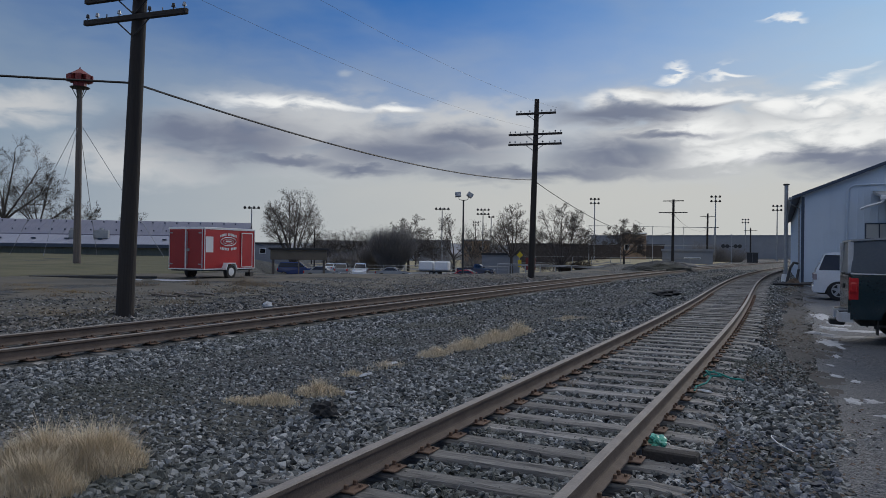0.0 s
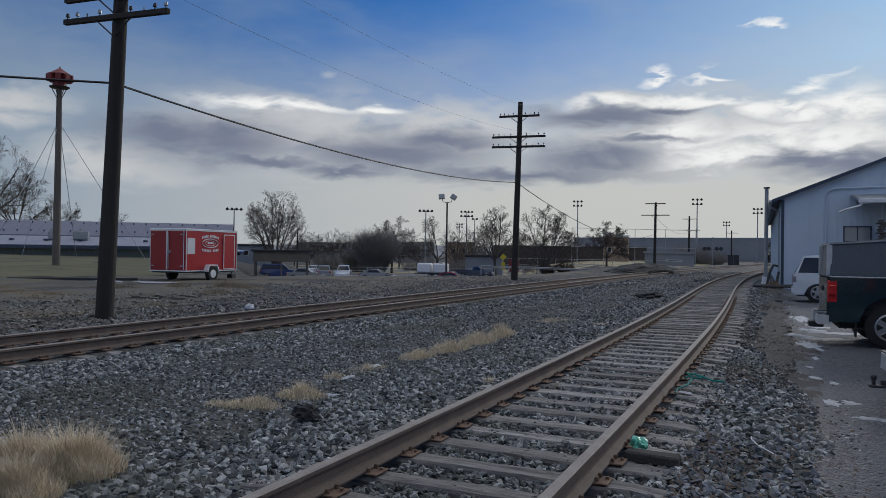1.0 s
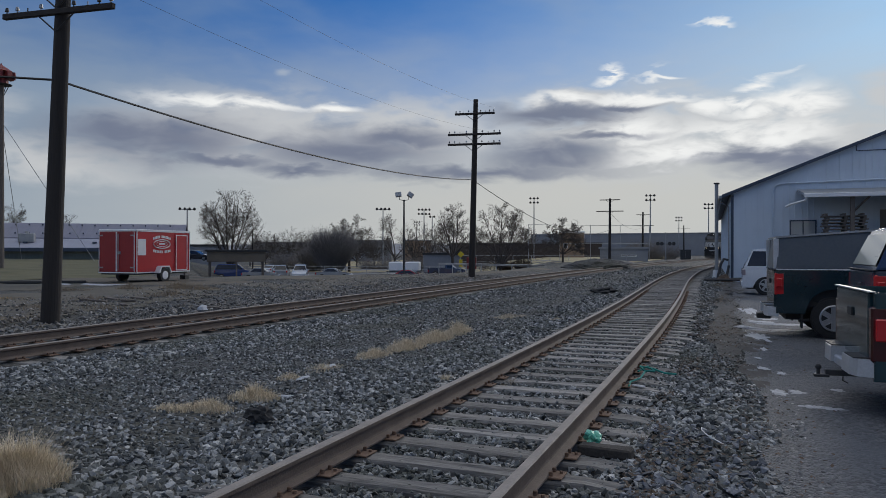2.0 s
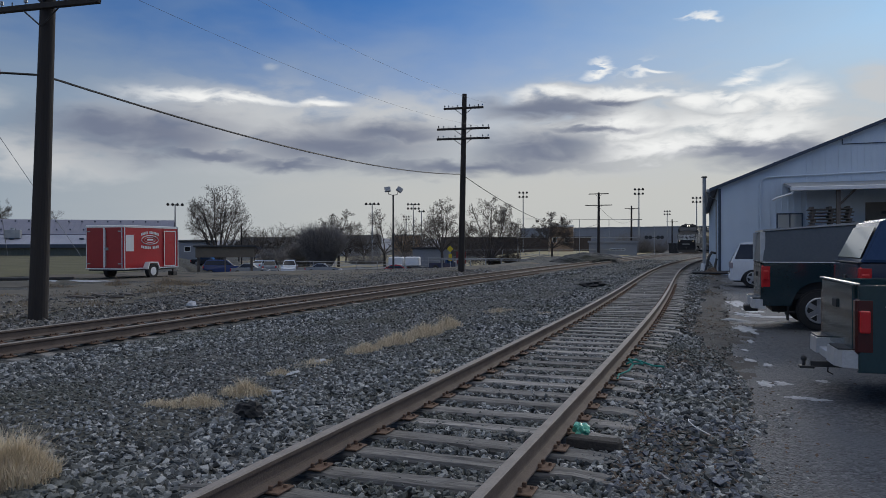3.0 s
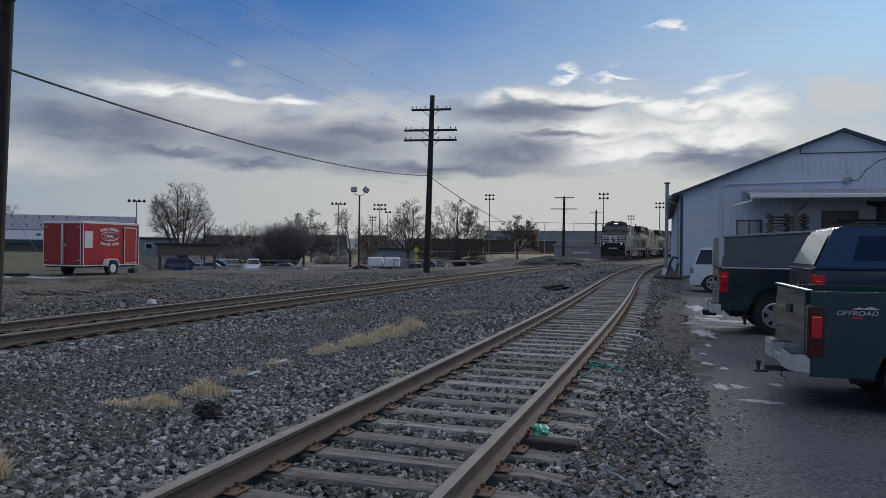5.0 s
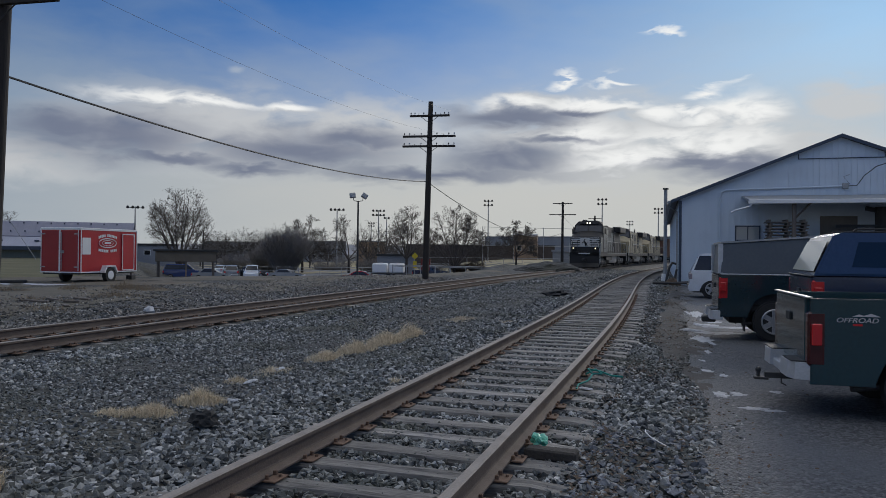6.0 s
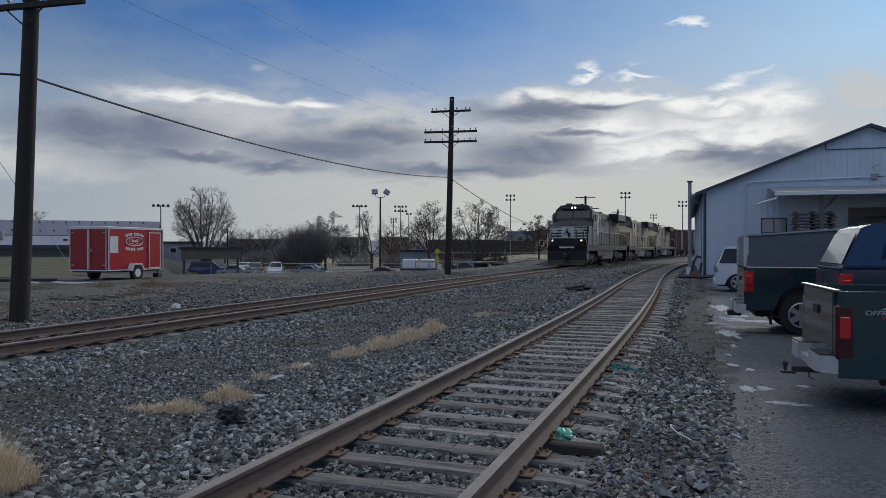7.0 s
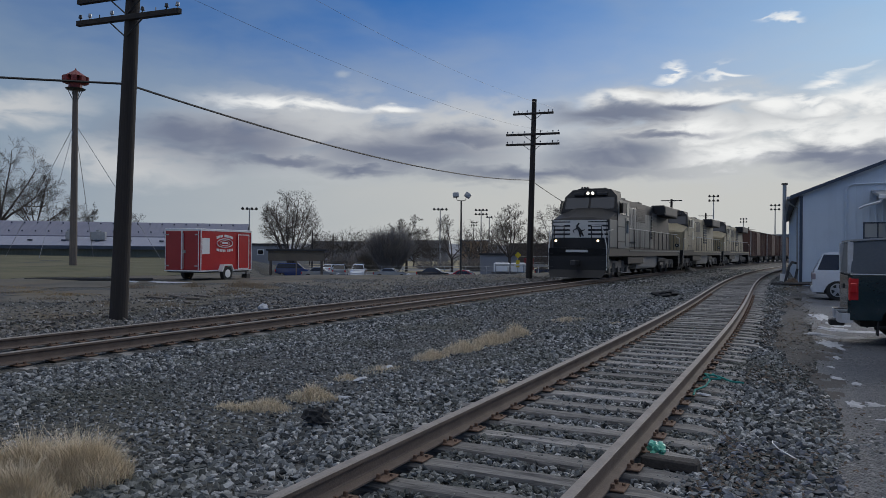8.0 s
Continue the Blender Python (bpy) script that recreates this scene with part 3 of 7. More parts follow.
# ---- siren on its pole ----
def siren_tower():
    s = thing("siren_tower", "red warning siren on a tall guyed wooden pole", "siren", pose(-42.1, 32.0, 0.95, 0, 0.3, 0))
    bm = bmesh.new()
    rod(bm, (0, 0, -0.5), (0, 0, 10.9), 0.24, 0.16, 12)
    part("post", bm, M_POLE_GREY, s)
    bm = bmesh.new()
    rod(bm, (0, 0, 10.75), (0, 0, 10.82), 0.55, 0.62, 12)
    for k in range(4):
        a = k * math.pi / 2 + 0.4
        rod(bm, (0.15 * math.cos(a), 0.15 * math.sin(a), 10.1), (0.5 * math.cos(a), 0.5 * math.sin(a), 10.76), 0.025, n=5)
    part("bracket", bm, M_DARKSTEEL, s)
    bm = bmesh.new()
    rod(bm, (0, 0, 10.82), (0, 0, 11.25), 0.42, 0.38, 12)
    part("motor_housing", bm, M_SIREN, s)
    bm = bmesh.new()
    rod(bm, (0, 0, 11.2), (0, 0, 11.6), 0.48, 0.5, 12)
    ring = part("horn_core", bm, M_SIREN, s)
    for k in range(8):
        bm = bmesh.new()
        box(bm, 0.30, 0.78, -0.17, 0.17, -0.24, 0.20, 0.03, pose(0, 0, 11.40, 0, 0, k * 45))
        part("horn", bm, M_SIREN, ring)
    bm = bmesh.new()
    rod(bm, (0, 0, 11.58), (0, 0, 12.0), 0.72, 0.08, 12)
    rod(bm, (0, 0, 12.0), (0, 0, 12.12), 0.06, 0.03, 6)
    part("roof", bm, M_SIREN, s)
    for gx, gy in ((-4.5, -1.5), (-2.5, 3.5), (5.0, 2.5), (1.2, -3.2)):
        bm = bmesh.new()
        tube(bm, [(0, 0, 8.6), (gx, gy, 0.0)], 0.018, 4)
        part("guy_wire", bm, M_GALV, s)


siren_tower()


# ---- long low building with a lilac metal roof ----
def long_building():
    L, W = 62.0, 14.0
    ang = -142.0
    b = thing("long_building", "long low building with lilac metal roof and grey-green walls", "building", pose(-52.6, 59.6, 0.25, 0, 0, ang))
    # local x runs along the ridge away from the gable seen, y toward the back
    for y in (0.0, -W):
        bm = bmesh.new()
        box(bm, 0, L, y - 0.1, y + 0.1, -0.8, 1.35)
        for k in range(int(L / 0.4)):
            box(bm, k * 0.4, k * 0.4 + 0.05, y + (0.1 if y == 0 else -0.13), y + (0.13 if y == 0 else -0.1), -0.8, 1.35)
        part("wall", bm, M_WALL_L, b)
    for x0 in (0.0, L - 0.2):
        bm = bmesh.new()
        vs = [(x0, -W, -0.8), (x0, 0, -0.8), (x0, 0, 1.35), (x0, -3.2, 2.35), (x0, -W / 2, 4.0), (x0, -W, 1.35)]
        a = [bm.verts.new(v) for v in vs]
        c = [bm.verts.new((v[0] + 0.2, v[1], v[2])) for v in vs]
        bm.faces.new(a), bm.faces.new(c[::-1])
        for i in range(6):
            bm.faces.new((a[i], c[i], c[(i + 1) % 6], a[(i + 1) % 6]))
        part("gable_wall", bm, M_DARKSTEEL, b)

    def roof_plane(name, mat, ya, za, yb, zb, seams):
        bm = bmesh.new()
        qd = [(-0.5, ya, za), (L + 0.5, ya, za), (L + 0.5, yb, zb), (-0.5, yb, zb)]
        lo = [bm.verts.new(v) for v in qd]
        hi = [bm.verts.new((v[0], v[1], v[2] + 0.1)) for v in qd]
        bm.faces.new(lo), bm.faces.new(hi[::-1])
        for i in range(4):
            bm.faces.new((lo[i], hi[i], hi[(i + 1) % 4], lo[(i + 1) % 4]))
        if seams:
            for k in range(int(L / 0.6)):
                rod(bm, (-0.4 + k * 0.6, ya, za + 0.11), (-0.4 + k * 0.6, yb, zb + 0.11), 0.02, n=4)
        return part(name, bm, mat, b)
    low = roof_plane("lower_roof", M_ROOF_SNOW, 0.6, 1.45, -3.2, 2.42, True)
    top = roof_plane("upper_roof", M_ROOF_L, -3.0, 2.46, -W / 2, 4.05, True)
    roof_plane("rear_roof", M_ROOF_L, -W - 0.5, 1.3, -W / 2, 4.05, False)
    bm = bmesh.new()
    box(bm, -0.5, L + 0.5, 0.55, 0.68, 1.18, 1.52)
    part("fascia", bm, M_TRIM_DARK, low)
    for row, f in ((0, 0.22), (1, 0.80)):
        for k in range(24):
            bm = bmesh.new()
            y, z = -3.0 + (-W / 2 + 3.0) * f, 2.46 + (4.05 - 2.46) * f + 0.14
            box(bm, 0.6 + k * 1.25 + row * 0.5, 0.72 + k * 1.25 + row * 0.5, y - 0.05, y + 0.05, z, z + 0.16)
            part("snow_guard", bm, M_TRIM_DARK, top)
    for k in range(9):
        bm = bmesh.new()
        box(bm, 1.5 + k * 3.1, 1.9 + k * 3.1, -1.2, -0.9, 2.0, 2.14)
        part("roof_vent", bm, M_TRIM_DARK, low)
    for x, w in ((16.6, 0.5), (13.4, 1.4)):
        bm = bmesh.new()
        box(bm, x, x + w, -2.0, -1.2, 2.1, 2.95, 0.03)
        rod(bm, (x + w * .5, -1.6, 2.95), (x + w * .5, -1.6, 3.15), 0.2, n=10)
        part("roof_unit", bm, M_GALV, low)
    for x in (25.5, 30.0):
        bm = bmesh.new()
        tube(bm, [(x, 0.7, 1.2), (x + 0.8, 1.4, -1.2)], 0.05, 5)
        part("downspout", bm, M_WHITE, b)
    return b


long_building()


# ---- metal workshop beside the siding ----
def workshop():
    W, D, EAVE, RISE = 16.4, 34.0, 4.85, 3.25
    g = thing("workshop", "pale blue-grey metal-sided gabled workshop with dark roof trim", "building", pose(-0.22, 43.4, -0.15, 0, 0, 1.6))
    bm = bmesh.new()
    # front gable, 0.2 thick
    vs = [(0, 0), (W, 0), (W, EAVE), (W / 2, EAVE + RISE), (0, EAVE)]
    slab(bm, vs, 0.0, 0.2)
    part("front_wall", bm, M_SIDING, g)
    for name, x in (("side_wall", 0.0), ("side_wall", W - 0.2)):
        bm = bmesh.new()
        box(bm, x, x + 0.2, 0.2, D - 0.2, 0, EAVE)
        part(name, bm, M_SIDING, g)
    bm = bmesh.new()
    slab(bm, vs, D - 0.2, D)
    part("rear_wall", bm, M_SIDING, g)
    bm = bmesh.new()
    for k in range(int(W / 0.305)):
        x = 0.18 + k * 0.305
        top = EAVE + RISE * (1 - abs(x - W / 2) / (W / 2)) - 0.1
        box(bm, x - 0.025, x + 0.025, -0.045, 0.002, 0.05, top)
    part("siding_ribs", bm, M_SIDING, g, kind="stuff")
    bm = bmesh.new()
    for k in range(int(D / 0.305)):
        box(bm, -0.022, 0.002, 0.2 + k * 0.305, 0.24 + k * 0.305, 0.05, EAVE)
    part("siding_ribs", bm, M_SIDING, g, kind="stuff")
    sl = math.degrees(math.atan2(RISE, W / 2))
    for s in (0, 1):
        bm = bmesh.new()
        q = [(-0.42, EAVE - 0.16), (W / 2, EAVE + RISE + 0.02), (W / 2, EAVE + RISE + 0.14), (-0.42, EAVE - 0.04)]
        slab(bm, [(W - x, z) for x, z in q] if s else q, -0.25, D + 0.25)
        part("roof", bm, M_ROOF_W, g)
        bm = bmesh.new()
        q = [(-0.46, EAVE - 0.20), (W / 2, EAVE + RISE - 0.01), (W / 2, EAVE + RISE + 0.17), (-0.46, EAVE - 0.02)]
        slab(bm, [(W - x, z) for x, z in q] if s else q, -0.30, -0.253)
        part("rake_trim", bm, M_TRIM_DARK, g)
    bm = bmesh.new()
    box(bm, -0.62, -0.44, -0.28, D + 0.28, EAVE - 0.22, EAVE - 0.06, 0.02)
    part("gutter", bm, M_GALV, g)
    bm = bmesh.new()
    box(bm, 0.0, 0.15, -0.09, -0.024, 0.0, EAVE - 0.05, 0.01)
    part("corner_trim", bm, M_TRIM_DARK, g)
    bm = bmesh.new()
    tube(bm, [(-0.53, 0.3, EAVE - 0.2), (-0.5, 0.3, EAVE - 0.4), (-0.1, 0.3, EAVE - 0.65), (-0.08, 0.3, 0.2)], 0.05, 6)
    part("downspout", bm, M_GALV, g)
    # panel of the gable
    bm = bmesh.new()
    for x0, x1, z0, z1 in ((W / 2 - 2.1, W / 2 + 2.1, EAVE + 2.12, EAVE + 2.17), (W / 2 - 2.1, W / 2 - 2.05, EAVE + 2.17, EAVE + 2.42), (W / 2 + 2.05, W / 2 + 2.1, EAVE + 2.17, EAVE + 2.42)):
        box(bm, x0, x1, -0.05, -0.023, z0, z1)
    part("gable_trim", bm, M_TRIM_DARK, g)
    # conduit
    bm = bmesh.new()
    tube(bm, [(2.15, -0.06, 2.4), (2.15, -0.06, 5.0), (2.25, -0.06, 5.25), (2.5, -0.06, 5.37), (8.4, -0.06, 5.5)], 0.055, 6)
    part("conduit", bm, M_SIDING, g)
    bm = bmesh.new()
    tube(bm, [(8.4, -0.08, 5.5), (8.9, -0.3, 5.5), (9.2, -0.5, 6.0), (9.6, -1.2, 6.4), (12.5, -8.0, 7.2)], 0.022, 5)
    tube(bm, [(8.4, -0.08, 5.5), (8.6, -0.12, 5.6), (8.3, -0.1, 6.0), (8.6, -0.1, 6.1)], 0.012, 5)
    part("service_cable", bm, M_WIRE, g)
    bm = bmesh.new()
    box(bm, 8.25, 8.55, -0.16, -0.023, 5.35, 5.65, 0.02)
    part("junction_box", bm, M_GALV, g)
    # lean-to canopy with its shaded recess
    cz = 4.5
    bm = bmesh.new()
    slab(bm, [(-3.6, cz - 0.05), (-0.03, cz + 0.42), (-0.03, cz + 0.54), (-3.6, cz + 0.07)], 0, 13.0)
    bmesh.ops.transform(bm, matrix=Matrix(((0, 1, 0, 3.3), (1, 0, 0, 0), (0, 0, 1, 0), (0, 0, 0, 1))), verts=bm.verts)
    part("canopy_roof", bm, M_GALV, g)
    bm = bmesh.new()
    box(bm, 3.25, 16.3, -3.78, -3.6, cz - 0.14, cz + 0.06, 0.02)
    tube(bm, [(3.4, -3.7, cz - 0.1), (3.3, -3.7, cz - 0.28), (2.7, -3.4, cz - 0.45), (2.5, -3.2, cz - 0.55)], 0.06, 6)
    part("canopy_gutter", bm, M_WHITE, g)
    for px in (5.4, 9.6, 15.8):
        bm = bmesh.new()
        box(bm, px - 0.09, px + 0.09, -3.5, -3.32, 0, cz - 0.02)
        tube(bm, [(px, -3.4, cz - 0.9), (px + 0.8, -3.4, cz - 0.05)], 0.05, 4)
        part("canopy_post", bm, M_POLE_GREY, g)
    # door and small window
    bm = bmesh.new()
    box(bm, 7.2, 9.0, -0.07, -0.024, 0.0, 3.9, 0.01)
    door = part("door", bm, material("brown_door", (0.12, 0.11, 0.105), (0.19, 0.175, 0.16), 0.6, 2, 20, 0.1), g)
    bm = bmesh.new()
    box(bm, 8.75, 8.82, -0.12, -0.07, 1.2, 1.35, 0.01)
    part("handle", bm, M_GALV, door)
    bm = bmesh.new()
    for a in ((2.95, 4.25, 2.55, 2.62), (2.95, 4.25, 3.33, 3.4), (2.95, 3.02, 2.62, 3.33), (4.18, 4.25, 2.62, 3.33), (3.58, 3.63, 2.62, 3.33)):
        box(bm, a[0], a[1], -0.1, -0.024, a[2], a[3])
    fr = part("window_frame", bm, M_TRIM_DARK, g)
    bm = bmesh.new()
    box(bm, 3.02, 4.18, -0.06, -0.025, 2.62, 3.33)
    part("pane", bm, plain("window_glass", (0.35, 0.38, 0.40), 0.12, 0.0, 0.4), fr)
    bm = bmesh.new()
    rod(bm, (9.95, -1.2, 2.0), (9.95, -1.2, 4.3), 0.42, n=12)
    rod(bm, (9.95, -1.2, 4.05), (9.1, -1.2, 4.25), 0.12, n=8)
    part("dust_collector", bm, M_DARKSTEEL, g)
    bm = bmesh.new()
    box(bm, 7.7, 9.6, -1.4, -1.2, 3.25, 3.4)
    part("shelf_bracket", bm, M_DARKSTEEL, g)
    return g


M_ROOF_W = material("brown_metal_roof", (0.05, 0.05, 0.06), (0.085, 0.085, 0.10), 0.55, 1, 20, 0.05)
workshop()

pallets = thing("pallet_stack", "stack of weathered wooden pallets under the canopy", "pallets", pose(5.0, 40.9, -0.15, 0, 0, 1.6))
bm = bmesh.new()
box(bm, -0.9, 0.95, -0.5, 0.5, 0, 2.6)
part("crate", bm, M_DARKSTEEL, pallets)
for k in range(6):
    bm = bmesh.new()
    dx = 0.05 * math.sin(k * 2.1)
    box(bm, -0.95 + dx, 0.95 + dx, -0.55, 0.55, 2.63 + k * 0.16, 2.68 + k * 0.16)
    for px in (-0.8, 0, 0.8):
        box(bm, px - 0.06 + dx, px + 0.06 + dx, -0.5, 0.5, 2.68 + k * 0.16, 2.79 + k * 0.16)
    part("pallet", bm, M_POLE_GREY, pallets)

stack = thing("vent_stack", "tall grey steel vent pipe beside the workshop", "pipe", pose(-1.02, 47.0, -0.12))
bm = bmesh.new()
rod(bm, (0, 0, -0.3), (0, 0, 5.75), 0.105, n=12)
part("pipe", bm, M_GALV, stack)
bm = bmesh.new()
rod(bm, (0, 0, 5.72), (0, 0, 5.80), 0.17, n=12)
part("cap", bm, M_DARKSTEEL, stack)
bm = bmesh.new()
rod(bm, (0, 0, 0), (0, 0, 0.55), 0.24, 0.2, 12)
part("footing", bm, M_WHITE, stack)


# ---- vehicles: x forward from the rear bumper, y to the left ----
def outline(length, bottom, top, wheels, front_bottom=None):
    """A side outline with round wheel openings."""
    pts = [(0.0, bottom)]
    for wx, wr in wheels:
        for k in range(13):
            a = math.pi - math.pi * k / 12
            z = bottom + max(0.0, math.sin(a)) * wr * 1.0
            pts.append((wx + math.cos(a) * wr, z))
    pts.append((length, front_bottom or bottom))
    return pts + top[::-1]


def wheel(v, x, y, r, width, mat_rim, spokes=6):
    out = 1 if y > 0 else -1
    w = new("wheel")
    w.parent = v
    w.matrix_basis = pose(x, y, r)
    bm = bmesh.new()
    rod(bm, (0, -width / 2, 0), (0, width / 2, 0), r, n=28)
    bmesh.ops.bevel(bm, geom=[e for e in bm.edges if abs(e.verts[0].co.y - e.verts[1].co.y) < 1e-4], offset=0.035, segments=2, affect="EDGES")
    part("tyre", bm, M_RUBBER, w)
    bm = bmesh.new()
    y1 = out * (width / 2 + 0.004)
    rod(bm, (0, y1 - out * 0.03, 0), (0, y1, 0), r * 0.62, r * 0.60, 24)
    part("rim_well", bm, M_PLASTIC, w)
    bm = bmesh.new()
    for k in range(spokes):
        m = pose(0, 0, 0, 0, k * 360 / spokes, 0)
        box(bm, -0.045 * r / 0.38, 0.045 * r / 0.38, y1 - out * 0.002, y1 + out * 0.022, 0.04, r * 0.58, 0.006, m)
    rod(bm, (0, y1, 0), (0, y1 + out * 0.03, 0), r * 0.2, r * 0.17, 14)
    ring = [(math.cos(a) * r * 0.58, y1 + out * 0.012, math.sin(a) * r * 0.58) for a in np.linspace(0, 2 * math.pi, 25)]
    tube(bm, ring[:-1] + ring[:1], 0.02, 5)
    part("rim", bm, mat_rim, w)


def car_paint(name, c):
    return material(name, tuple(v * 0.85 for v in c), tuple(v * 1.1 for v in c), 0.2, 0.9, 25, 0.008, coat=1.0)


def pickup(label, m, paint, L=5.3, W=1.9, rail=1.24, wheel_r=0.39, cap=None, cap_mat=None, cab_len=2.9, rear_axle=1.25, ball=False, open_bed=True):
    v = thing("pickup_truck", label, "pickup truck", m, group="trucks parked by the siding")
    h = W / 2
    bed_end = L - cab_len - 0.2
    wh = [(rear_axle, wheel_r + 0.09), (L - 0.95, wheel_r + 0.09)]
    def tuck(z):
        return 0.05 * max(0.0, (0.75 - z)) + 0.03 * max(0.0, z - 0.95) / 0.3
    bm = bmesh.new()
    zb = 0.38 if ball else 0.48
    slab(bm, outline(L - 0.12, zb, [(0.0, rail - 0.01), (bed_end, rail), (bed_end, rail), (L - 1.45, rail + 0.0), (L - 0.35, rail - 0.14), (L - 0.12, rail - 0.32)], wh), -h, h, tuck, 0.0)
    me_body = part("body", bm, paint, v)
    if open_bed:
        # the load bed: hollow, so the body is cut down to its floor and given side walls
        bpy.data.objects.remove(me_body)
        for s in (-1, 1):
            bm = bmesh.new()
            y0, y1 = (h - 0.09, h) if s > 0 else (-h, -h + 0.09)
            slab(bm, outline(bed_end, zb, [(0.0, rail - 0.01), (bed_end, rail)], wh[:1]), y0, y1, None, 0.012)
            part("bed_side", bm, paint, v)
        bm = bmesh.new()
        box(bm, 0.02, bed_end, -h + 0.09, h - 0.09, 0.62, 0.72)
        part("bed_floor", bm, M_PLASTIC, v)
        for s in (-1, 1):
            bm = bmesh.new()
            yy = s * (h - 0.30)
            box(bm, rear_axle - 0.62, rear_axle + 0.62, yy - 0.2, yy + 0.2, 0.72, 1.08, 0.02)
            part("wheel_well", bm, M_PLASTIC, v)
        bm = bmesh.new()
        box(bm, bed_end - 0.05, bed_end, -h + 0.09, h - 0.09, 0.72, rail, 0.01)
        part("bed_front", bm, paint, v)
        bm = bmesh.new()
        slab(bm, outline(cab_len + 0.08, zb, [(0.0, rail), (cab_len - 1.25, rail), (cab_len - 0.15, rail - 0.14), (cab_len + 0.08, rail - 0.32)], [(cab_len - 0.75, wheel_r + 0.09)]), -h, h, tuck)
        ob = part("cab_body", bm, paint, v)
        ob.matrix_basis = pose(bed_end + 0.02, 0, 0)
    # inner arches and frame
    bm = bmesh.new()
    box(bm, 0.2, L - 0.3, -h + 0.34, h - 0.34, 0.34, 0.74)
    part("chassis", bm, M_PLASTIC, v)
    # tailgate
    bm = bmesh.new()
    box(bm, -0.035, 0.03, -h + 0.12, h - 0.12, 0.56, rail - 0.015, 0.012)
    gate = part("tailgate", bm, paint, v)
    bm = bmesh.new()
    box(bm, -0.055, -0.03, -0.11, 0.11, rail - 0.30, rail - 0.20, 0.01)
    part("handle", bm, M_PLASTIC, gate)
    bm = bmesh.new()
    box(bm, -0.045, 0.02, -h + 0.02, h - 0.02, rail - 0.008, rail + 0.008, 0.004)
    part("gate_cap", bm, M_GALV if cap is None else M_PLASTIC, gate)
    # cab
    b0 = bed_end + 0.02
    bm = bmesh.new()
    roof = rail + 0.55
    slab(bm, [(b0, rail), (b0 + cab_len - 1.35, rail), (b0 + cab_len - 1.95, roof - 0.02), (b0 + cab_len - 2.1, roof + 0.02), (b0 + 0.25, roof + 0.02), (b0 + 0.12, roof - 0.04)], -h + 0.06, h - 0.06, lambda z: 0.22 * max(0, z - rail), 0.015)
    cab = part("cab", bm, paint, v)
    for s in (-1, 1):
        bm = bmesh.new()
        yy = s * (h - 0.055)
        q = [(b0 + 0.3, rail + 0.06), (b0 + cab_len - 1.55, rail + 0.06), (b0 + cab_len - 1.98, roof - 0.10), (b0 + 0.35, roof - 0.10)]
        f = [bm.verts.new((x, yy - s * 0.22 * (z - rail) + s * 0.004, z)) for x, z in q]
        bm.faces.new(f)
        part("side_window", bm, M_GLASS_DARK, cab)
        bm = bmesh.new()
        box(bm, b0 + cab_len - 1.75, b0 + cab_len - 1.6, s * (h + 0.13) - 0.09, s * (h + 0.13) + 0.09, rail, rail + 0.2, 0.03)
        part("mirror", bm, M_PLASTIC, v)
    bm = bmesh.new()
    q = [(b0 + cab_len - 1.39, rail + 0.04, h - 0.14), (b0 + cab_len - 1.92, roof - 0.06, h - 0.24)]
    bm.faces.new([bm.verts.new(c) for c in ((q[0][0], -q[0][2], q[0][1]), (q[0][0], q[0][2], q[0][1]), (q[1][0], q[1][2], q[1][1]), (q[1][0], -q[1][2], q[1][1]))])
    part("windscreen", bm, M_GLASS_DARK, cab)
    # lamps
    for s in (-1, 1):
        bm = bmesh.new()
        y0 = s * (h - 0.02)
        box(bm, -0.03, 0.15, min(y0, y0 - s * 0.13), max(y0, y0 - s * 0.13) + 0.0, rail - (0.72 if cap is None else 0.50), rail - (0.15 if cap is None else 0.06), 0.02)
        for vv in bm.verts:
            vv.co.y += s * 0.022
        lamp = part("tail_light", bm, M_LAMP_DEEP if open_bed and cap is None else M_LAMP_RED, v)
        bm = bmesh.new()
        box(bm, 0.0, 0.10, y0 - 0.05 + s * 0.03, y0 + 0.05 - s * 0.022, rail - (0.50 if cap is None else 0.34), rail - (0.27 if cap is None else 0.16), 0.012)
        part("lens", bm, M_LAMP_RED, lamp)
        bm = bmesh.new()
        box(bm, L - 0.3, L - 0.10, y0 - s * 0.34, y0, rail - 0.42, rail - 0.2, 0.02)
        part("headlight", bm, M_CLEAR, v)
    # rear step bumper
    bm = bmesh.new()
    for s in (-1, 1):
        q = [(-0.19, s * 0.30), (-0.19, s * (h - 0.22)), (-0.14, s * (h - 0.08)), (0.05, s * (h - 0.01)), (0.05, s * 0.30)]
        lo = [bm.verts.new((x, y, 0.42)) for x, y in q]
        hi = [bm.verts.new((x * 0.96, y, 0.60)) for x, y in q]
        bm.faces.new(lo), bm.faces.new(hi[::-1])
        for i in range(5):
            bm.faces.new((lo[i], hi[i], hi[(i + 1) % 5], lo[(i + 1) % 5]))
    box(bm, -0.15, 0.05, -0.31, 0.31, 0.40, 0.50, 0.01)
    bump = part("rear_bumper", bm, M_CHROME, v)
    for s in (-1, 1):
        bm = bmesh.new()
        box(bm, -0.17, 0.0, s * 0.55 - 0.22, s * 0.55 + 0.22, 0.602, 0.614)
        part("step_pad", bm, M_PLASTIC, bump)
    bm = bmesh.new()
    box(bm, L - 0.16, L + 0.02, -h + 0.04, h - 0.04, 0.42, 0.72, 0.05)
    part("front_bumper", bm, M_PLASTIC, v)
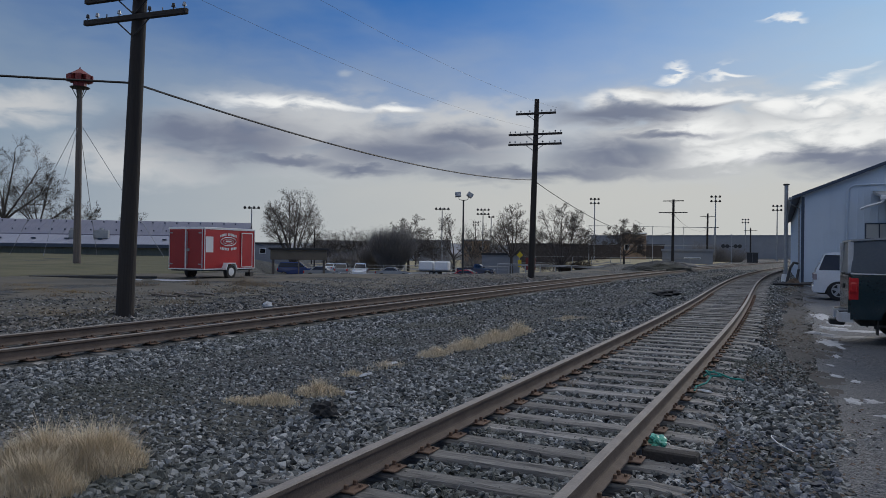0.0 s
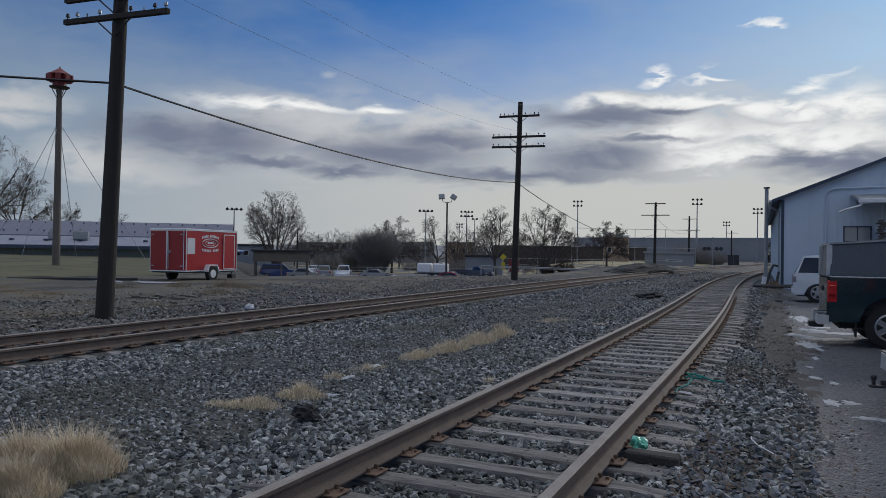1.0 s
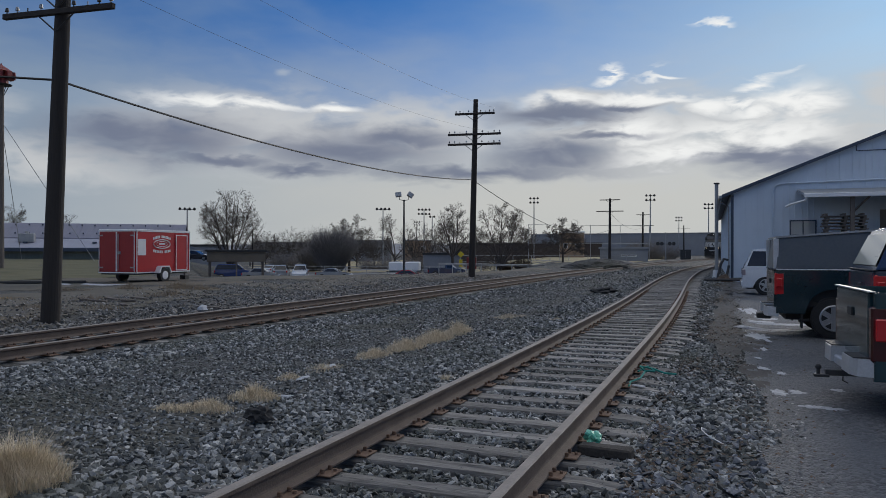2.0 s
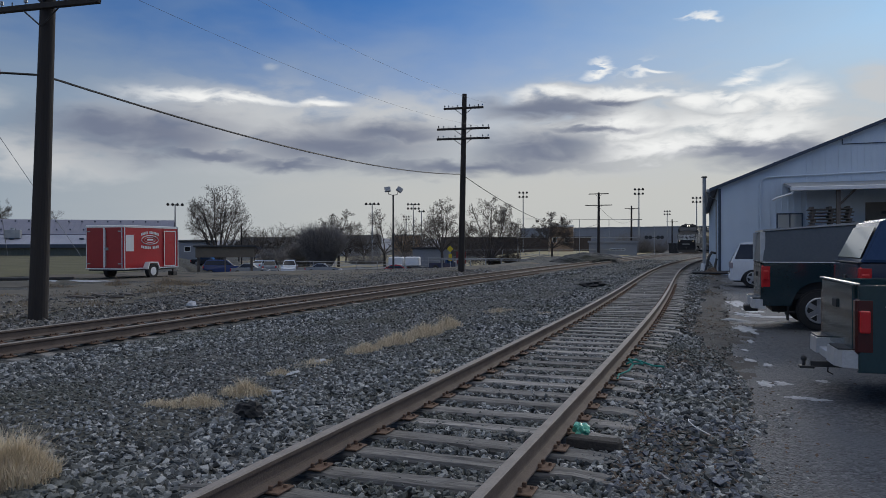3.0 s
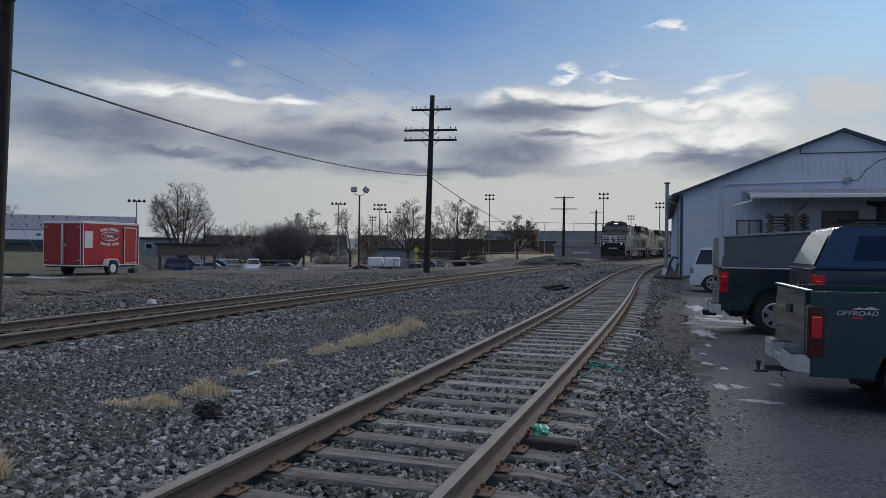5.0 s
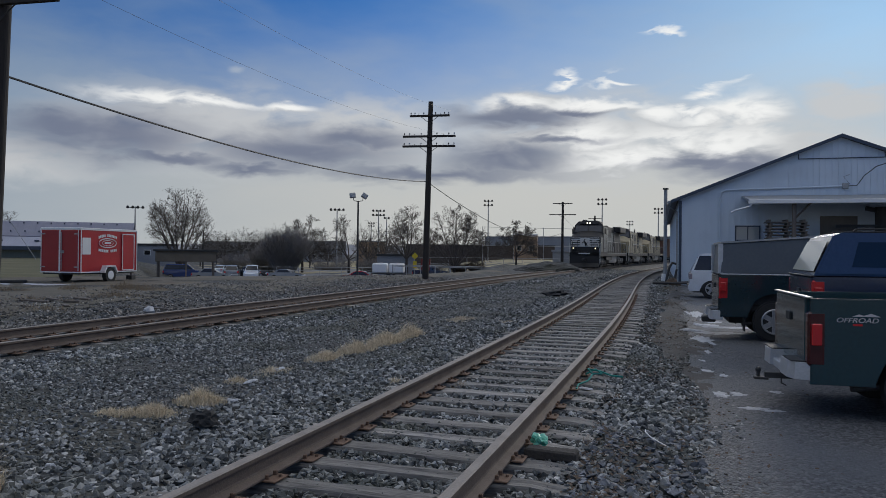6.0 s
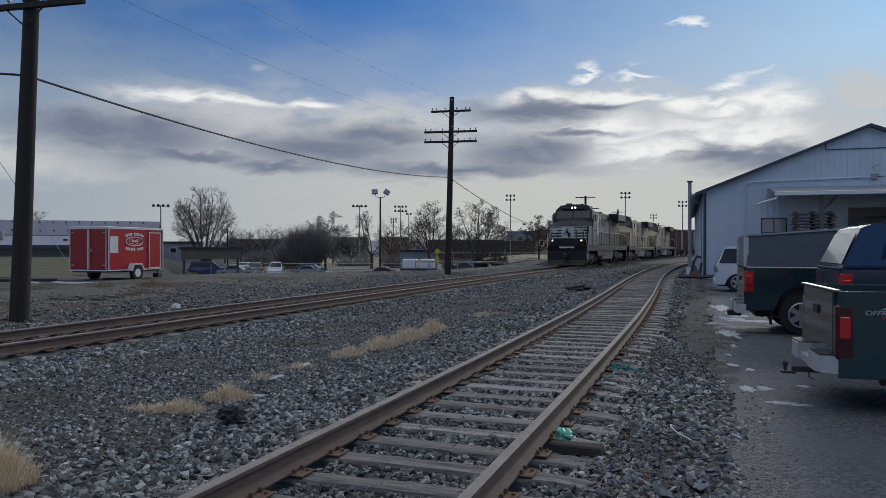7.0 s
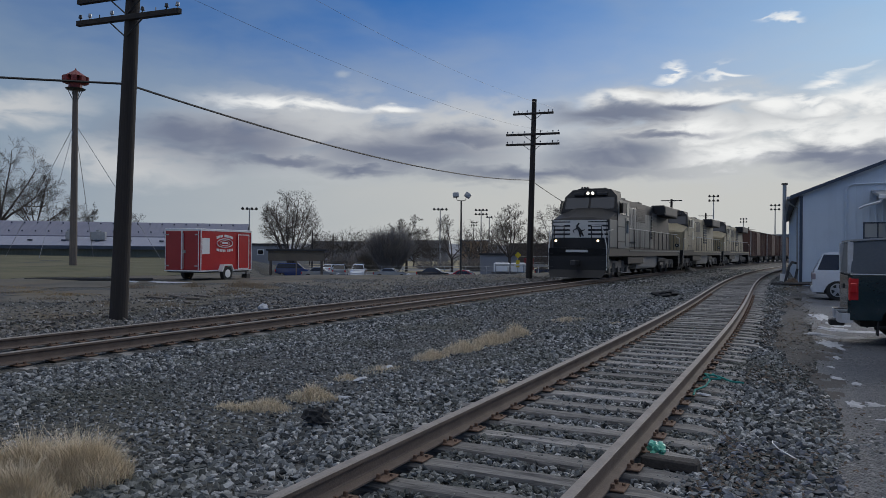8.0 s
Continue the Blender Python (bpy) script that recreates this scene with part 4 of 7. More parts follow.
    if ball:
        bm = bmesh.new()
        box(bm, -0.30, 0.1, -0.035, 0.035, 0.30, 0.365, 0.006)
        box(bm, -0.42, -0.26, -0.05, 0.05, 0.28, 0.31, 0.006)
        rod(bm, (-0.37, 0, 0.31), (-0.37, 0, 0.365), 0.02, n=8)
        bmesh.ops.create_uvsphere(bm, u_segments=10, v_segments=7, radius=0.034, matrix=Matrix.Translation((-0.37, 0, 0.39)))
        tube(bm, [(-0.1, 0.07, 0.32), (-0.1, 0.1, 0.23), (-0.04, 0.12, 0.20)], 0.008, 5)
        part("tow_hitch", bm, M_DARKSTEEL, v)
    else:
        bm = bmesh.new()
        box(bm, -0.30, -0.02, -0.16, 0.16, 0.30, 0.42, 0.02)
        part("hitch_receiver", bm, M_PLASTIC, v)
    bm = bmesh.new()
    rod(bm, (0.75, -h + 0.22, 0.36), (0.42, -h + 0.10, 0.34), 0.035, n=10)
    part("exhaust", bm, M_DARKSTEEL, v)
    for x in (wh[0][0], wh[1][0]):
        for s in (-1, 1):
            wheel(v, x, s * (h - 0.13), wheel_r, 0.24, M_ALLOY)
    for s in () if ball else (-1, 1):
        bm = bmesh.new()
        box(bm, wh[0][0] - wheel_r - 0.16, wh[0][0] - wheel_r - 0.13, s * (h - 0.14) - 0.12, s * (h - 0.14) + 0.12, 0.20, 0.6, 0.005)
        part("mud_flap", bm, M_RUBBER, v)
    if cap == "wedge":
        bm = bmesh.new()
        slab(bm, [(-0.02, rail + 0.015), (bed_end + 0.05, rail + 0.015), (bed_end + 0.12, rail + 0.80), (0.04, rail + 0.62)], -h + 0.02, h - 0.02, lambda z: 0.06 * max(0, z - rail), 0.02)
        c = part("bed_cap", bm, cap_mat, v, "grey metal work cap")
        bm = bmesh.new()
        slab(bm, [(0.0, rail + 0.625), (bed_end + 0.15, rail + 0.805), (bed_end + 0.15, rail + 0.845), (0.0, rail + 0.66)], -h + 0.03, h - 0.03)
        part("cap_roof", bm, M_GALV, c)
        for s in (-1, 1):
            bm = bmesh.new()
            box(bm, -0.045, 0.05, s * (h - 0.07) - 0.035, s * (h - 0.07) + 0.035, rail + 0.02, rail + 0.62, 0.01)
            part("corner_post", bm, M_CHROME, c)
        bm = bmesh.new()
        box(bm, 0.0, bed_end, -h - 0.004, h + 0.004, rail - 0.004, rail + 0.016, 0.003)
        part("rail_trim", bm, M_WHITE, c)
    if cap == "rounded":
        bm = bmesh.new()
        top = rail + 0.62
        slab(bm, [(0.0, rail + 0.01), (bed_end + 0.02, rail + 0.01), (bed_end + 0.02, top), (0.40, top + 0.02), (0.27, top - 0.03)], -h + 0.03, h - 0.03, lambda z: 0.20 * max(0, z - rail), 0.03)
        c = part("bed_cap", bm, paint, v)
        bm = bmesh.new()
        sl = [(-0.004 + 0.03, rail + 0.07), (0.235, top - 0.09)]
        a = h - 0.12
        f = [bm.verts.new(p) for p in ((sl[0][0] - 0.02, -a, sl[0][1]), (sl[0][0] - 0.02, a, sl[0][1]), (sl[1][0] - 0.02, a - 0.10, sl[1][1]), (sl[1][0] - 0.02, -a + 0.10, sl[1][1]))]
        bm.faces.new(f)
        gl = part("rear_glass", bm, cap_mat, c, "rear glass with pale sky reflection in its colour")
        bm = bmesh.new()
        box(bm, 0.06, 0.10, -a + 0.12, -a + 0.32, rail + 0.16, rail + 0.20, 0.008)
        part("wiper", bm, M_PLASTIC, gl)
        for s in (-1, 1):
            bm = bmesh.new()
            q = [(0.50, rail + 0.14), (bed_end - 0.25, rail + 0.14), (bed_end - 0.25, top - 0.12), (0.60, top - 0.12)]
            bm.faces.new([bm.verts.new((x, s * (h - 0.03 - 0.20 * (z - rail) + 0.006), z)) for x, z in q])
            part("side_window", bm, M_GLASS_DARK, c)
            bm = bmesh.new()
            tube(bm, [(0.55, s * (h - 0.26), top + 0.02), (0.6, s * (h - 0.26), top + 0.07), (bed_end - 0.2, s * (h - 0.26), top + 0.07), (bed_end - 0.15, s * (h - 0.26), top + 0.02)], 0.018, 6)
            part("roof_rail", bm, M_PLASTIC, c)
    return v


GREEN = car_paint("dark_green_paint", (0.012, 0.044, 0.055))
NAVY = car_paint("dark_navy_paint", (0.036, 0.048, 0.09))
TEAL = car_paint("black_green_paint", (0.015, 0.034, 0.042))
t2 = pickup("dark green pickup with an open bed and tow ball on asphalt", pose(1.20, 9.22, -0.125, 0, 0, 4.0), GREEN, L=5.2, W=1.76, rail=1.295, wheel_r=0.37, rear_axle=1.08, ball=True)
# the cap's rear glass has the sky's reflection put into its pale colour
t3 = pickup("dark navy pickup with a rounded cap and pale rear glass", pose(1.76, 12.55, -0.125, 0, 0, 2.0), NAVY, L=5.4, W=1.92, rail=1.44, wheel_r=0.39, cap="rounded", cap_mat=plain("sky_pale_glass", (0.50, 0.50, 0.42), 0.25, 0.0, 0.6))
t1 = pickup("black-green pickup with a boxy grey work cap", pose(0.68, 16.74, -0.125, 0, 0, 2.0), TEAL, L=5.5, W=1.98, rail=1.345, wheel_r=0.41, cap="wedge", cap_mat=material("grey_cap_panels", (0.085, 0.10, 0.115), (0.12, 0.135, 0.15), 0.5, 1.5, 20, 0.03), rear_axle=1.02)


def lettering(text, size, m, mat, parent, name="lettering"):
    """Raised flat letters in the built-in font, as a mesh part."""
    cu = bpy.data.curves.new(name, "FONT")
    cu.body, cu.size, cu.extrude, cu.shear = text, size, 0.002, 0.25
    tmp = new(name, cu)
    me = bpy.data.meshes.new_from_object(tmp.evaluated_get(bpy.context.evaluated_depsgraph_get()))
    bpy.data.objects.remove(tmp)
    me.materials.append(mat)
    ob = new(name, me)
    ob.parent, ob.matrix_basis = parent, m
    return ob


lettering("OFFROAD", 0.078, pose(0.235, -0.884, 1.045, 90, 0, 0) @ Matrix.Diagonal((1.12, 0.9, 1, 1)), M_CHROME, t2)
bm = bmesh.new()
slab(bm, [(0.39, 1.108), (0.46, 1.132), (0.50, 1.118), (0.57, 1.142), (0.66, 1.108)], -0.886, -0.882)
part("hill_graphic", bm, M_CHROME, t2)
bm = bmesh.new()
box(bm, 0.40, 0.49, -0.886, -0.882, 1.01, 1.03)
part("red_mark", bm, M_LAMP_RED, t2)

def car(name, label, m, paint, L, W, H, belt, shape, wheel_r=0.34, group="", lamp_mat=M_LAMP_RED):
    """shape: 'suv' or 'sedan'. x forward from the rear bumper."""
    v = thing(name, label, "car", m, group)
    h = W / 2
    wh = [(0.85, wheel_r + 0.06), (L - 0.9, wheel_r + 0.06)]
    bm = bmesh.new()
    hood = belt - 0.10
    slab(bm, outline(L, 0.30, [(0.0, belt - 0.12), (0.08, belt), (L - 1.55, belt), (L - 1.0, hood + 0.04), (L - 0.25, hood - 0.10), (L, hood - 0.28)], wh, 0.34), -h, h, lambda z: 0.06 * max(0, 0.6 - z) + 0.05 * max(0, z - 0.75), 0.02)
    part("body", bm, paint, v)
    bm = bmesh.new()
    if shape == "suv":
        top = [(0.06, belt), (L - 1.45, belt), (L - 2.2, H - 0.05), (L - 2.5, H), (0.62, H), (0.36, H - 0.07)]
    else:
        top = [(0.75, belt), (L - 1.45, belt), (L - 2.2, H - 0.04), (L - 2.5, H), (1.75, H), (1.45, H - 0.04)]
    slab(bm, top, -h + 0.05, h - 0.05, lambda z: 0.30 * max(0, z - belt), 0.02)
    cabin = part("cabin", bm, paint, v)
    for s in (-1, 1):
        bm = bmesh.new()
        lo, hi = belt + 0.05, H - 0.10
        x0, x1 = top[0][0], top[1][0]
        q = [(x0 + (0.11 if shape == "suv" else 0.25), lo), (x1 - 0.15, lo), (top[2][0] - 0.05, hi), (top[5][0] + 0.03, hi)]
        bm.faces.new([bm.verts.new((x, s * (h - 0.05 - 0.30 * (z - belt) + 0.006), z)) for x, z in q])
        part("side_window", bm, M_GLASS_DARK, cabin)
        bm = bmesh.new()
        box(bm, L - 1.75, L - 1.6, s * (h + 0.08) - 0.08, s * (h + 0.08) + 0.08, belt, belt + 0.15, 0.03)
        part("mirror", bm, paint, v)
        bm = bmesh.new()
        box(bm, L - 0.36, L - 0.08, s * (h - 0.16) - 0.16, s * (h - 0.16) + 0.155, hood - 0.34, hood - 0.14, 0.03)
        part("headlight", bm, M_CLEAR, v)
        bm = bmesh.new()
        box(bm, -0.01, 0.12, s * (h - 0.1) - 0.10, s * (h - 0.1) + 0.10, belt - 0.32, belt - 0.08, 0.02)
        part("tail_light", bm, lamp_mat, v)
    for q, nm in (((top[1], top[2]), "windscreen"), ((top[0], top[-1]), "rear_window")):
        bm = bmesh.new()
        (xa, za), (xb, zb) = q
        d = 0.012 if nm == "windscreen" else -0.012
        pa, pb = 0.10, 0.88
        p0, p1 = (xa + (xb - xa) * pa, za + (zb - za) * pa), (xa + (xb - xa) * pb, za + (zb - za) * pb)
        wa, wb = h - 0.12 - 0.30 * (p0[1] - belt), h - 0.12 - 0.30 * (p1[1] - belt)
        bm.faces.new([bm.verts.new(p) for p in ((p0[0] + d, -wa, p0[1] + 0.01), (p0[0] + d, wa, p0[1] + 0.01), (p1[0] + d, wb, p1[1] + 0.01), (p1[0] + d, -wb, p1[1] + 0.01))])
        part(nm, bm, M_GLASS_DARK, cabin)
    bm = bmesh.new()
    box(bm, -0.06, 0.08, -h + 0.03, h - 0.03, 0.34, 0.58, 0.05)
    part("rear_bumper", bm, paint, v)
    bm = bmesh.new()
    box(bm, L - 0.16, L + 0.06, -h + 0.03, h - 0.03, 0.26, 0.56, 0.06)
    part("front_bumper", bm, paint, v)
    bm = bmesh.new()
    box(bm, 0.15, L - 0.15, -h + 0.3, h - 0.3, 0.24, 0.6)
    part("chassis", bm, M_PLASTIC, v)
    for x in (wh[0][0], wh[1][0]):
        for s in (-1, 1):
            wheel(v, x, s * (h - 0.12), wheel_r, 0.22, M_ALLOY, 5)
    return v


P_WHITE = car_paint("white_car_paint", (0.62, 0.65, 0.70))
car("suv", "white sport utility vehicle parked by the workshop", pose(0.25, 32.0, -0.15, 0, 0, 0.5), P_WHITE, 4.8, 1.9, 1.83, 1.10, "suv", 0.40, lamp_mat=plain("smoked_clear_lens", (0.26, 0.22, 0.25), 0.15, 0.0, 0.6))


# ---- red cargo trailer ----
def cargo_trailer():
    t = thing("cargo_trailer", "red enclosed cargo trailer with white trim on gravel", "trailer", pose(-24.62, 25.1, 0.10, 0, 0, 3.0))
    W, L, z0, z1 = 2.08, 3.66, 0.48, 2.36
    bm = bmesh.new()
    box(bm, -W, 0, 0, L, z0, z1, 0.03)
    part("box_body", bm, M_RED, t)
    bm = bmesh.new()
    box(bm, -W - 0.01, 0.01, -0.02, L + 0.02, z1 - 0.005, z1 + 0.05, 0.02)
    part("roof", bm, M_WHITE, t)
    for z in (z0 - 0.03, z1 - 0.05):
        bm = bmesh.new()
        box(bm, 0.004, 0.022, 0, L, z, z + 0.05)
        part("edge_trim", bm, M_WHITE, t)
        bm = bmesh.new()
        box(bm, -W, 0, -0.03, -0.006, z, z + 0.05)
        part("edge_trim", bm, M_WHITE, t)
    for y in (0.0, L - 0.04):
        bm = bmesh.new()
        box(bm, 0.004, 0.024, y, y + 0.04, z0, z1)
        part("corner_trim", bm, M_WHITE, t)
    for k in range(2):
        bm = bmesh.new()
        x0 = -W + 0.06 + k * (W - 0.1) / 2
        box(bm, x0, x0 + (W - 0.14) / 2, -0.045, -0.008, z0 + 0.05, z1 - 0.07, 0.01)
        d = part("rear_door", bm, material("dark_red_paint", (0.25, 0.01, 0.015), (0.32, 0.016, 0.02), 0.35, 2, 30, 0.02), t)
        for yy, a in ((x0, 0.02), (x0 + (W - 0.14) / 2 - 0.025, 0.02)):
            bm = bmesh.new()
            box(bm, yy, yy + 0.03, -0.06, -0.045, z0 + 0.05, z1 - 0.07)
            part("door_trim", bm, M_WHITE, d)
        for zz in (z0 + 0.2, z1 - 0.25):
            bm = bmesh.new()
            box(bm, x0 + (0.0 if k == 0 else (W - 0.14) / 2 - 0.22), x0 + (0.22 if k == 0 else (W - 0.14) / 2), -0.062, -0.046, zz, zz + 0.05)
            part("hinge", bm, M_GALV, d)
    bm = bmesh.new()
    tube(bm, [(-W / 2 + 0.12, -0.08, z0 + 0.1), (-W / 2 + 0.12, -0.08, z1 - 0.15)], 0.016, 6)
    box(bm, -W / 2 + 0.06, -W / 2 + 0.24, -0.09, -0.05, 1.30, 1.42)
    part("lock_bar", bm, M_GALV, t)
    # side door
    bm = bmesh.new()
    box(bm, 0.006, 0.03, 2.62, 3.42, z0 + 0.06, z1 - 0.18, 0.008)
    sd = part("side_door", bm, M_RED, t)
    bm = bmesh.new()
    for y0, y1, za, zb in ((2.60, 2.64, z0 + 0.06, z1 - 0.16), (3.40, 3.44, z0 + 0.06, z1 - 0.16), (2.64, 3.40, z1 - 0.20, z1 - 0.16), (2.64, 3.40, z0 + 0.04, z0 + 0.08)):
        box(bm, 0.03, 0.042, y0, y1, za, zb)
    part("door_frame", bm, M_WHITE, sd)
    bm = bmesh.new()
    box(bm, 0.005, 0.012, 0.10, 0.60, 1.25, 1.98)
    part("notice_sheet", bm, M_WHITE, t)
    # painted emblem: an oval ring with two arched rows of lettering
    bm = bmesh.new()
    ring = [(0.012, 1.66 + 0.56 * math.cos(a), 1.76 + 0.20 * math.sin(a)) for a in np.linspace(0, 2 * math.pi, 41)]
    tube(bm, ring, 0.022, 4)
    ring = [(0.012, 1.66 + 0.36 * math.cos(a), 1.76 + 0.12 * math.sin(a)) for a in np.linspace(0, 2 * math.pi, 31)]
    tube(bm, ring, 0.012, 4)
    part("oval_emblem", bm, M_WHITE, t)
    for n, zc, bend, width in ((13, 2.05, 0.10, 0.062), (11, 1.43, -0.06, 0.066)):
        for k in range(n):
            f = (k + 0.5) / n * 2 - 1
            if n == 13 and k == 5:
                continue
            if n == 11 and k == 6:
                continue
            y, z = 1.66 + f * 0.60, zc + bend * (1 - f * f) - (bend * 0.5)
            bm = bmesh.new()
            box(bm, 0.006, 0.014, y - width * 0.55, y + width * 0.55, z - 0.06, z + 0.06)
            part("letter_bar", bm, M_WHITE, t)
    bm = bmesh.new()
    box(bm, 0.008, 0.016, 1.46, 1.88, 1.73, 1.81, 0.003)
    part("emblem_bar", bm, M_WHITE, t)
    # wheels, wings, frame, tongue
    for s, x in ((1, 0.13), (-1, -W - 0.13)):
        bm = bmesh.new()
        q = [(-0.42, z0 - 0.05), (-0.42, z0 + 0.02), (-0.28, z0 + 0.28), (0.28, z0 + 0.28), (0.42, z0 + 0.02), (0.42, z0 - 0.05), (0.36, z0 - 0.05), (0.36, z0), (0.25, z0 + 0.22), (-0.25, z0 + 0.22), (-0.36, z0), (-0.36, z0 - 0.05)]
        slab(bm, q, -0.13, 0.13)
        ob = part("mudguard", bm, M_WHITE, t)
        ob.matrix_basis = pose(x, 1.62, 0, 0, 0, 90)
        w = new("wheel")
        w.parent = t
        w.matrix_basis = pose(x, 1.62, 0.33)
        bm = bmesh.new()
        rod(bm, (-0.10, 0, 0), (0.10, 0, 0), 0.33, n=24)
        part("tyre", bm, M_RUBBER, w)
        bm = bmesh.new()
        rod(bm, (s * 0.098, 0, 0), (s * 0.112, 0, 0), 0.20, 0.18, 16)
        part("rim", bm, M_WHITE, w)
    bm = bmesh.new()
    box(bm, -W + 0.1, -0.1, 0.05, L - 0.05, z0 - 0.10, z0 - 0.003)
    part("frame", bm, M_DARKSTEEL, t)
    bm = bmesh.new()
    for s in (-1, 1):
        tube(bm, [(-W / 2 + s * 0.7, L - 0.1, z0 - 0.05), (-W / 2, L + 1.2, z0 - 0.05)], 0.045, 4)
    rod(bm, (-W / 2, L + 0.95, 0.06), (-W / 2, L + 0.95, 0.75), 0.04, n=8)
    part("tongue", bm, M_DARKSTEEL, t)
    bm = bmesh.new()
    box(bm, -0.35, -0.05, L - 0.28, L, 0.06, 0.26)
    part("wheel_chock", bm, M_DARKSTEEL, t)


cargo_trailer()


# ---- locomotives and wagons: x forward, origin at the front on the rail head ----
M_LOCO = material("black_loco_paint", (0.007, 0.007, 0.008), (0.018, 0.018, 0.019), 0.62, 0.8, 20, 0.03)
M_LOCO_GLASS = plain("cab_glass", (0.05, 0.055, 0.065), 0.18)
# black loco sides: grey of dust, plus sky reflection painted into the colour
M_LOCO_SIDE = material("dusty_sky_sheen_loco_paint", (0.048, 0.056, 0.058), (0.15, 0.165, 0.166), 0.45, 0.9, 9, 0.03, stain=(0.07, 0.07, 0.068), stretch=(1, 1, 0.35))
M_LOCO_TAN = material("dull_tan_loco_paint", (0.25, 0.205, 0.12), (0.42, 0.36, 0.235), 0.55, 0.6, 9, 0.03, stain=(0.11, 0.095, 0.075), stretch=(1, 1, 0.35))
M_LOCO_GREY = material("tank_grey", (0.22, 0.22, 0.22), (0.34, 0.33, 0.31), 0.55, 0.8, 12, 0.05)
M_BOGIE = material("grimy_bogie", (0.05, 0.048, 0.046), (0.15, 0.145, 0.135), 0.7, 2, 20, 0.1)
M_STRIPE = material("white_stripe", (0.5, 0.5, 0.49), (0.62, 0.62, 0.60), 0.5, 2, 30, 0.02)
M_WORN = material("worn_lettering", (0.16, 0.165, 0.16), (0.34, 0.345, 0.335), 0.6, 3, 30, 0.02)
M_HEAD = glow("headlamp", (1.0, 0.93, 0.78), 3.0)
M_DITCH = glow("ditch_lamp", (1.0, 0.80, 0.5), 2.0)
M_BOXCAR = material("brown_wagon_paint", (0.085, 0.04, 0.03), (0.15, 0.075, 0.055), 0.7, 0.7, 14, 0.1, stain=(0.06, 0.045, 0.04))


def bogie(v, x, axles, spacing, wr, wheels_out):
    b = new("bogie")
    b.parent = v
    b.matrix_basis = pose(x, 0, 0)
    half = spacing * (axles - 1) / 2
    for s in (-1, 1):
        bm = bmesh.new()
        q = [(-half - 0.6, 0.55), (half + 0.6, 0.55), (half + 0.6, 0.80), (half + 0.2, 0.95), (-half - 0.2, 0.95), (-half - 0.6, 0.80)]
        slab(bm, q, s * 1.16 - 0.09, s * 1.16 + 0.09, None, 0.02)
        for k in range(axles):
            ax = -half + spacing * k
            box(bm, ax - 0.17, ax + 0.17, s * 1.16 - 0.13, s * 1.16 + 0.13, 0.30, 0.66, 0.03)
        for k in range(axles - 1):
            ax = -half + spacing * (k + 0.5)
            for d in (-0.22, 0.0, 0.22):
                rod(bm, (ax + d, s * 1.2, 0.36), (ax + d, s * 1.2, 0.86), 0.085, n=8)
        part("sideframe", bm, M_BOGIE, b)
    for k in range(axles):
        w = new("wheelset")
        w.parent = b
        w.matrix_basis = pose(-half + spacing * k, 0, wr)
        bm = bmesh.new()
        rod(bm, (0, -0.8, 0), (0, 0.8, 0), 0.09, n=8)
        for s in (-1, 1):
            rod(bm, (0, s * 0.69, 0), (0, s * 0.83, 0), wr, n=20)
            rod(bm, (0, s * 0.66, 0), (0, s * 0.69, 0), wr + 0.025, n=20)
            for a in range(3):
                m = pose(0, 0, 0, 0, a * 120, 0)
                box(bm, 0.18, 0.30, s * 0.82 - 0.02, s * 0.82 + 0.03, -0.05, 0.05, 0.0, m)
        me = bpy.data.meshes.new("wheelset")
        bm.to_mesh(me)
        bm.free()
        me.materials.append(M_DARKSTEEL)
        bpy.data.objects.remove(w)
        w = new("wheelset", me)
        w.parent = b
        w.matrix_basis = pose(-half + spacing * k, 0, wr)
        wheels_out.append((w, -half + spacing * k, wr))


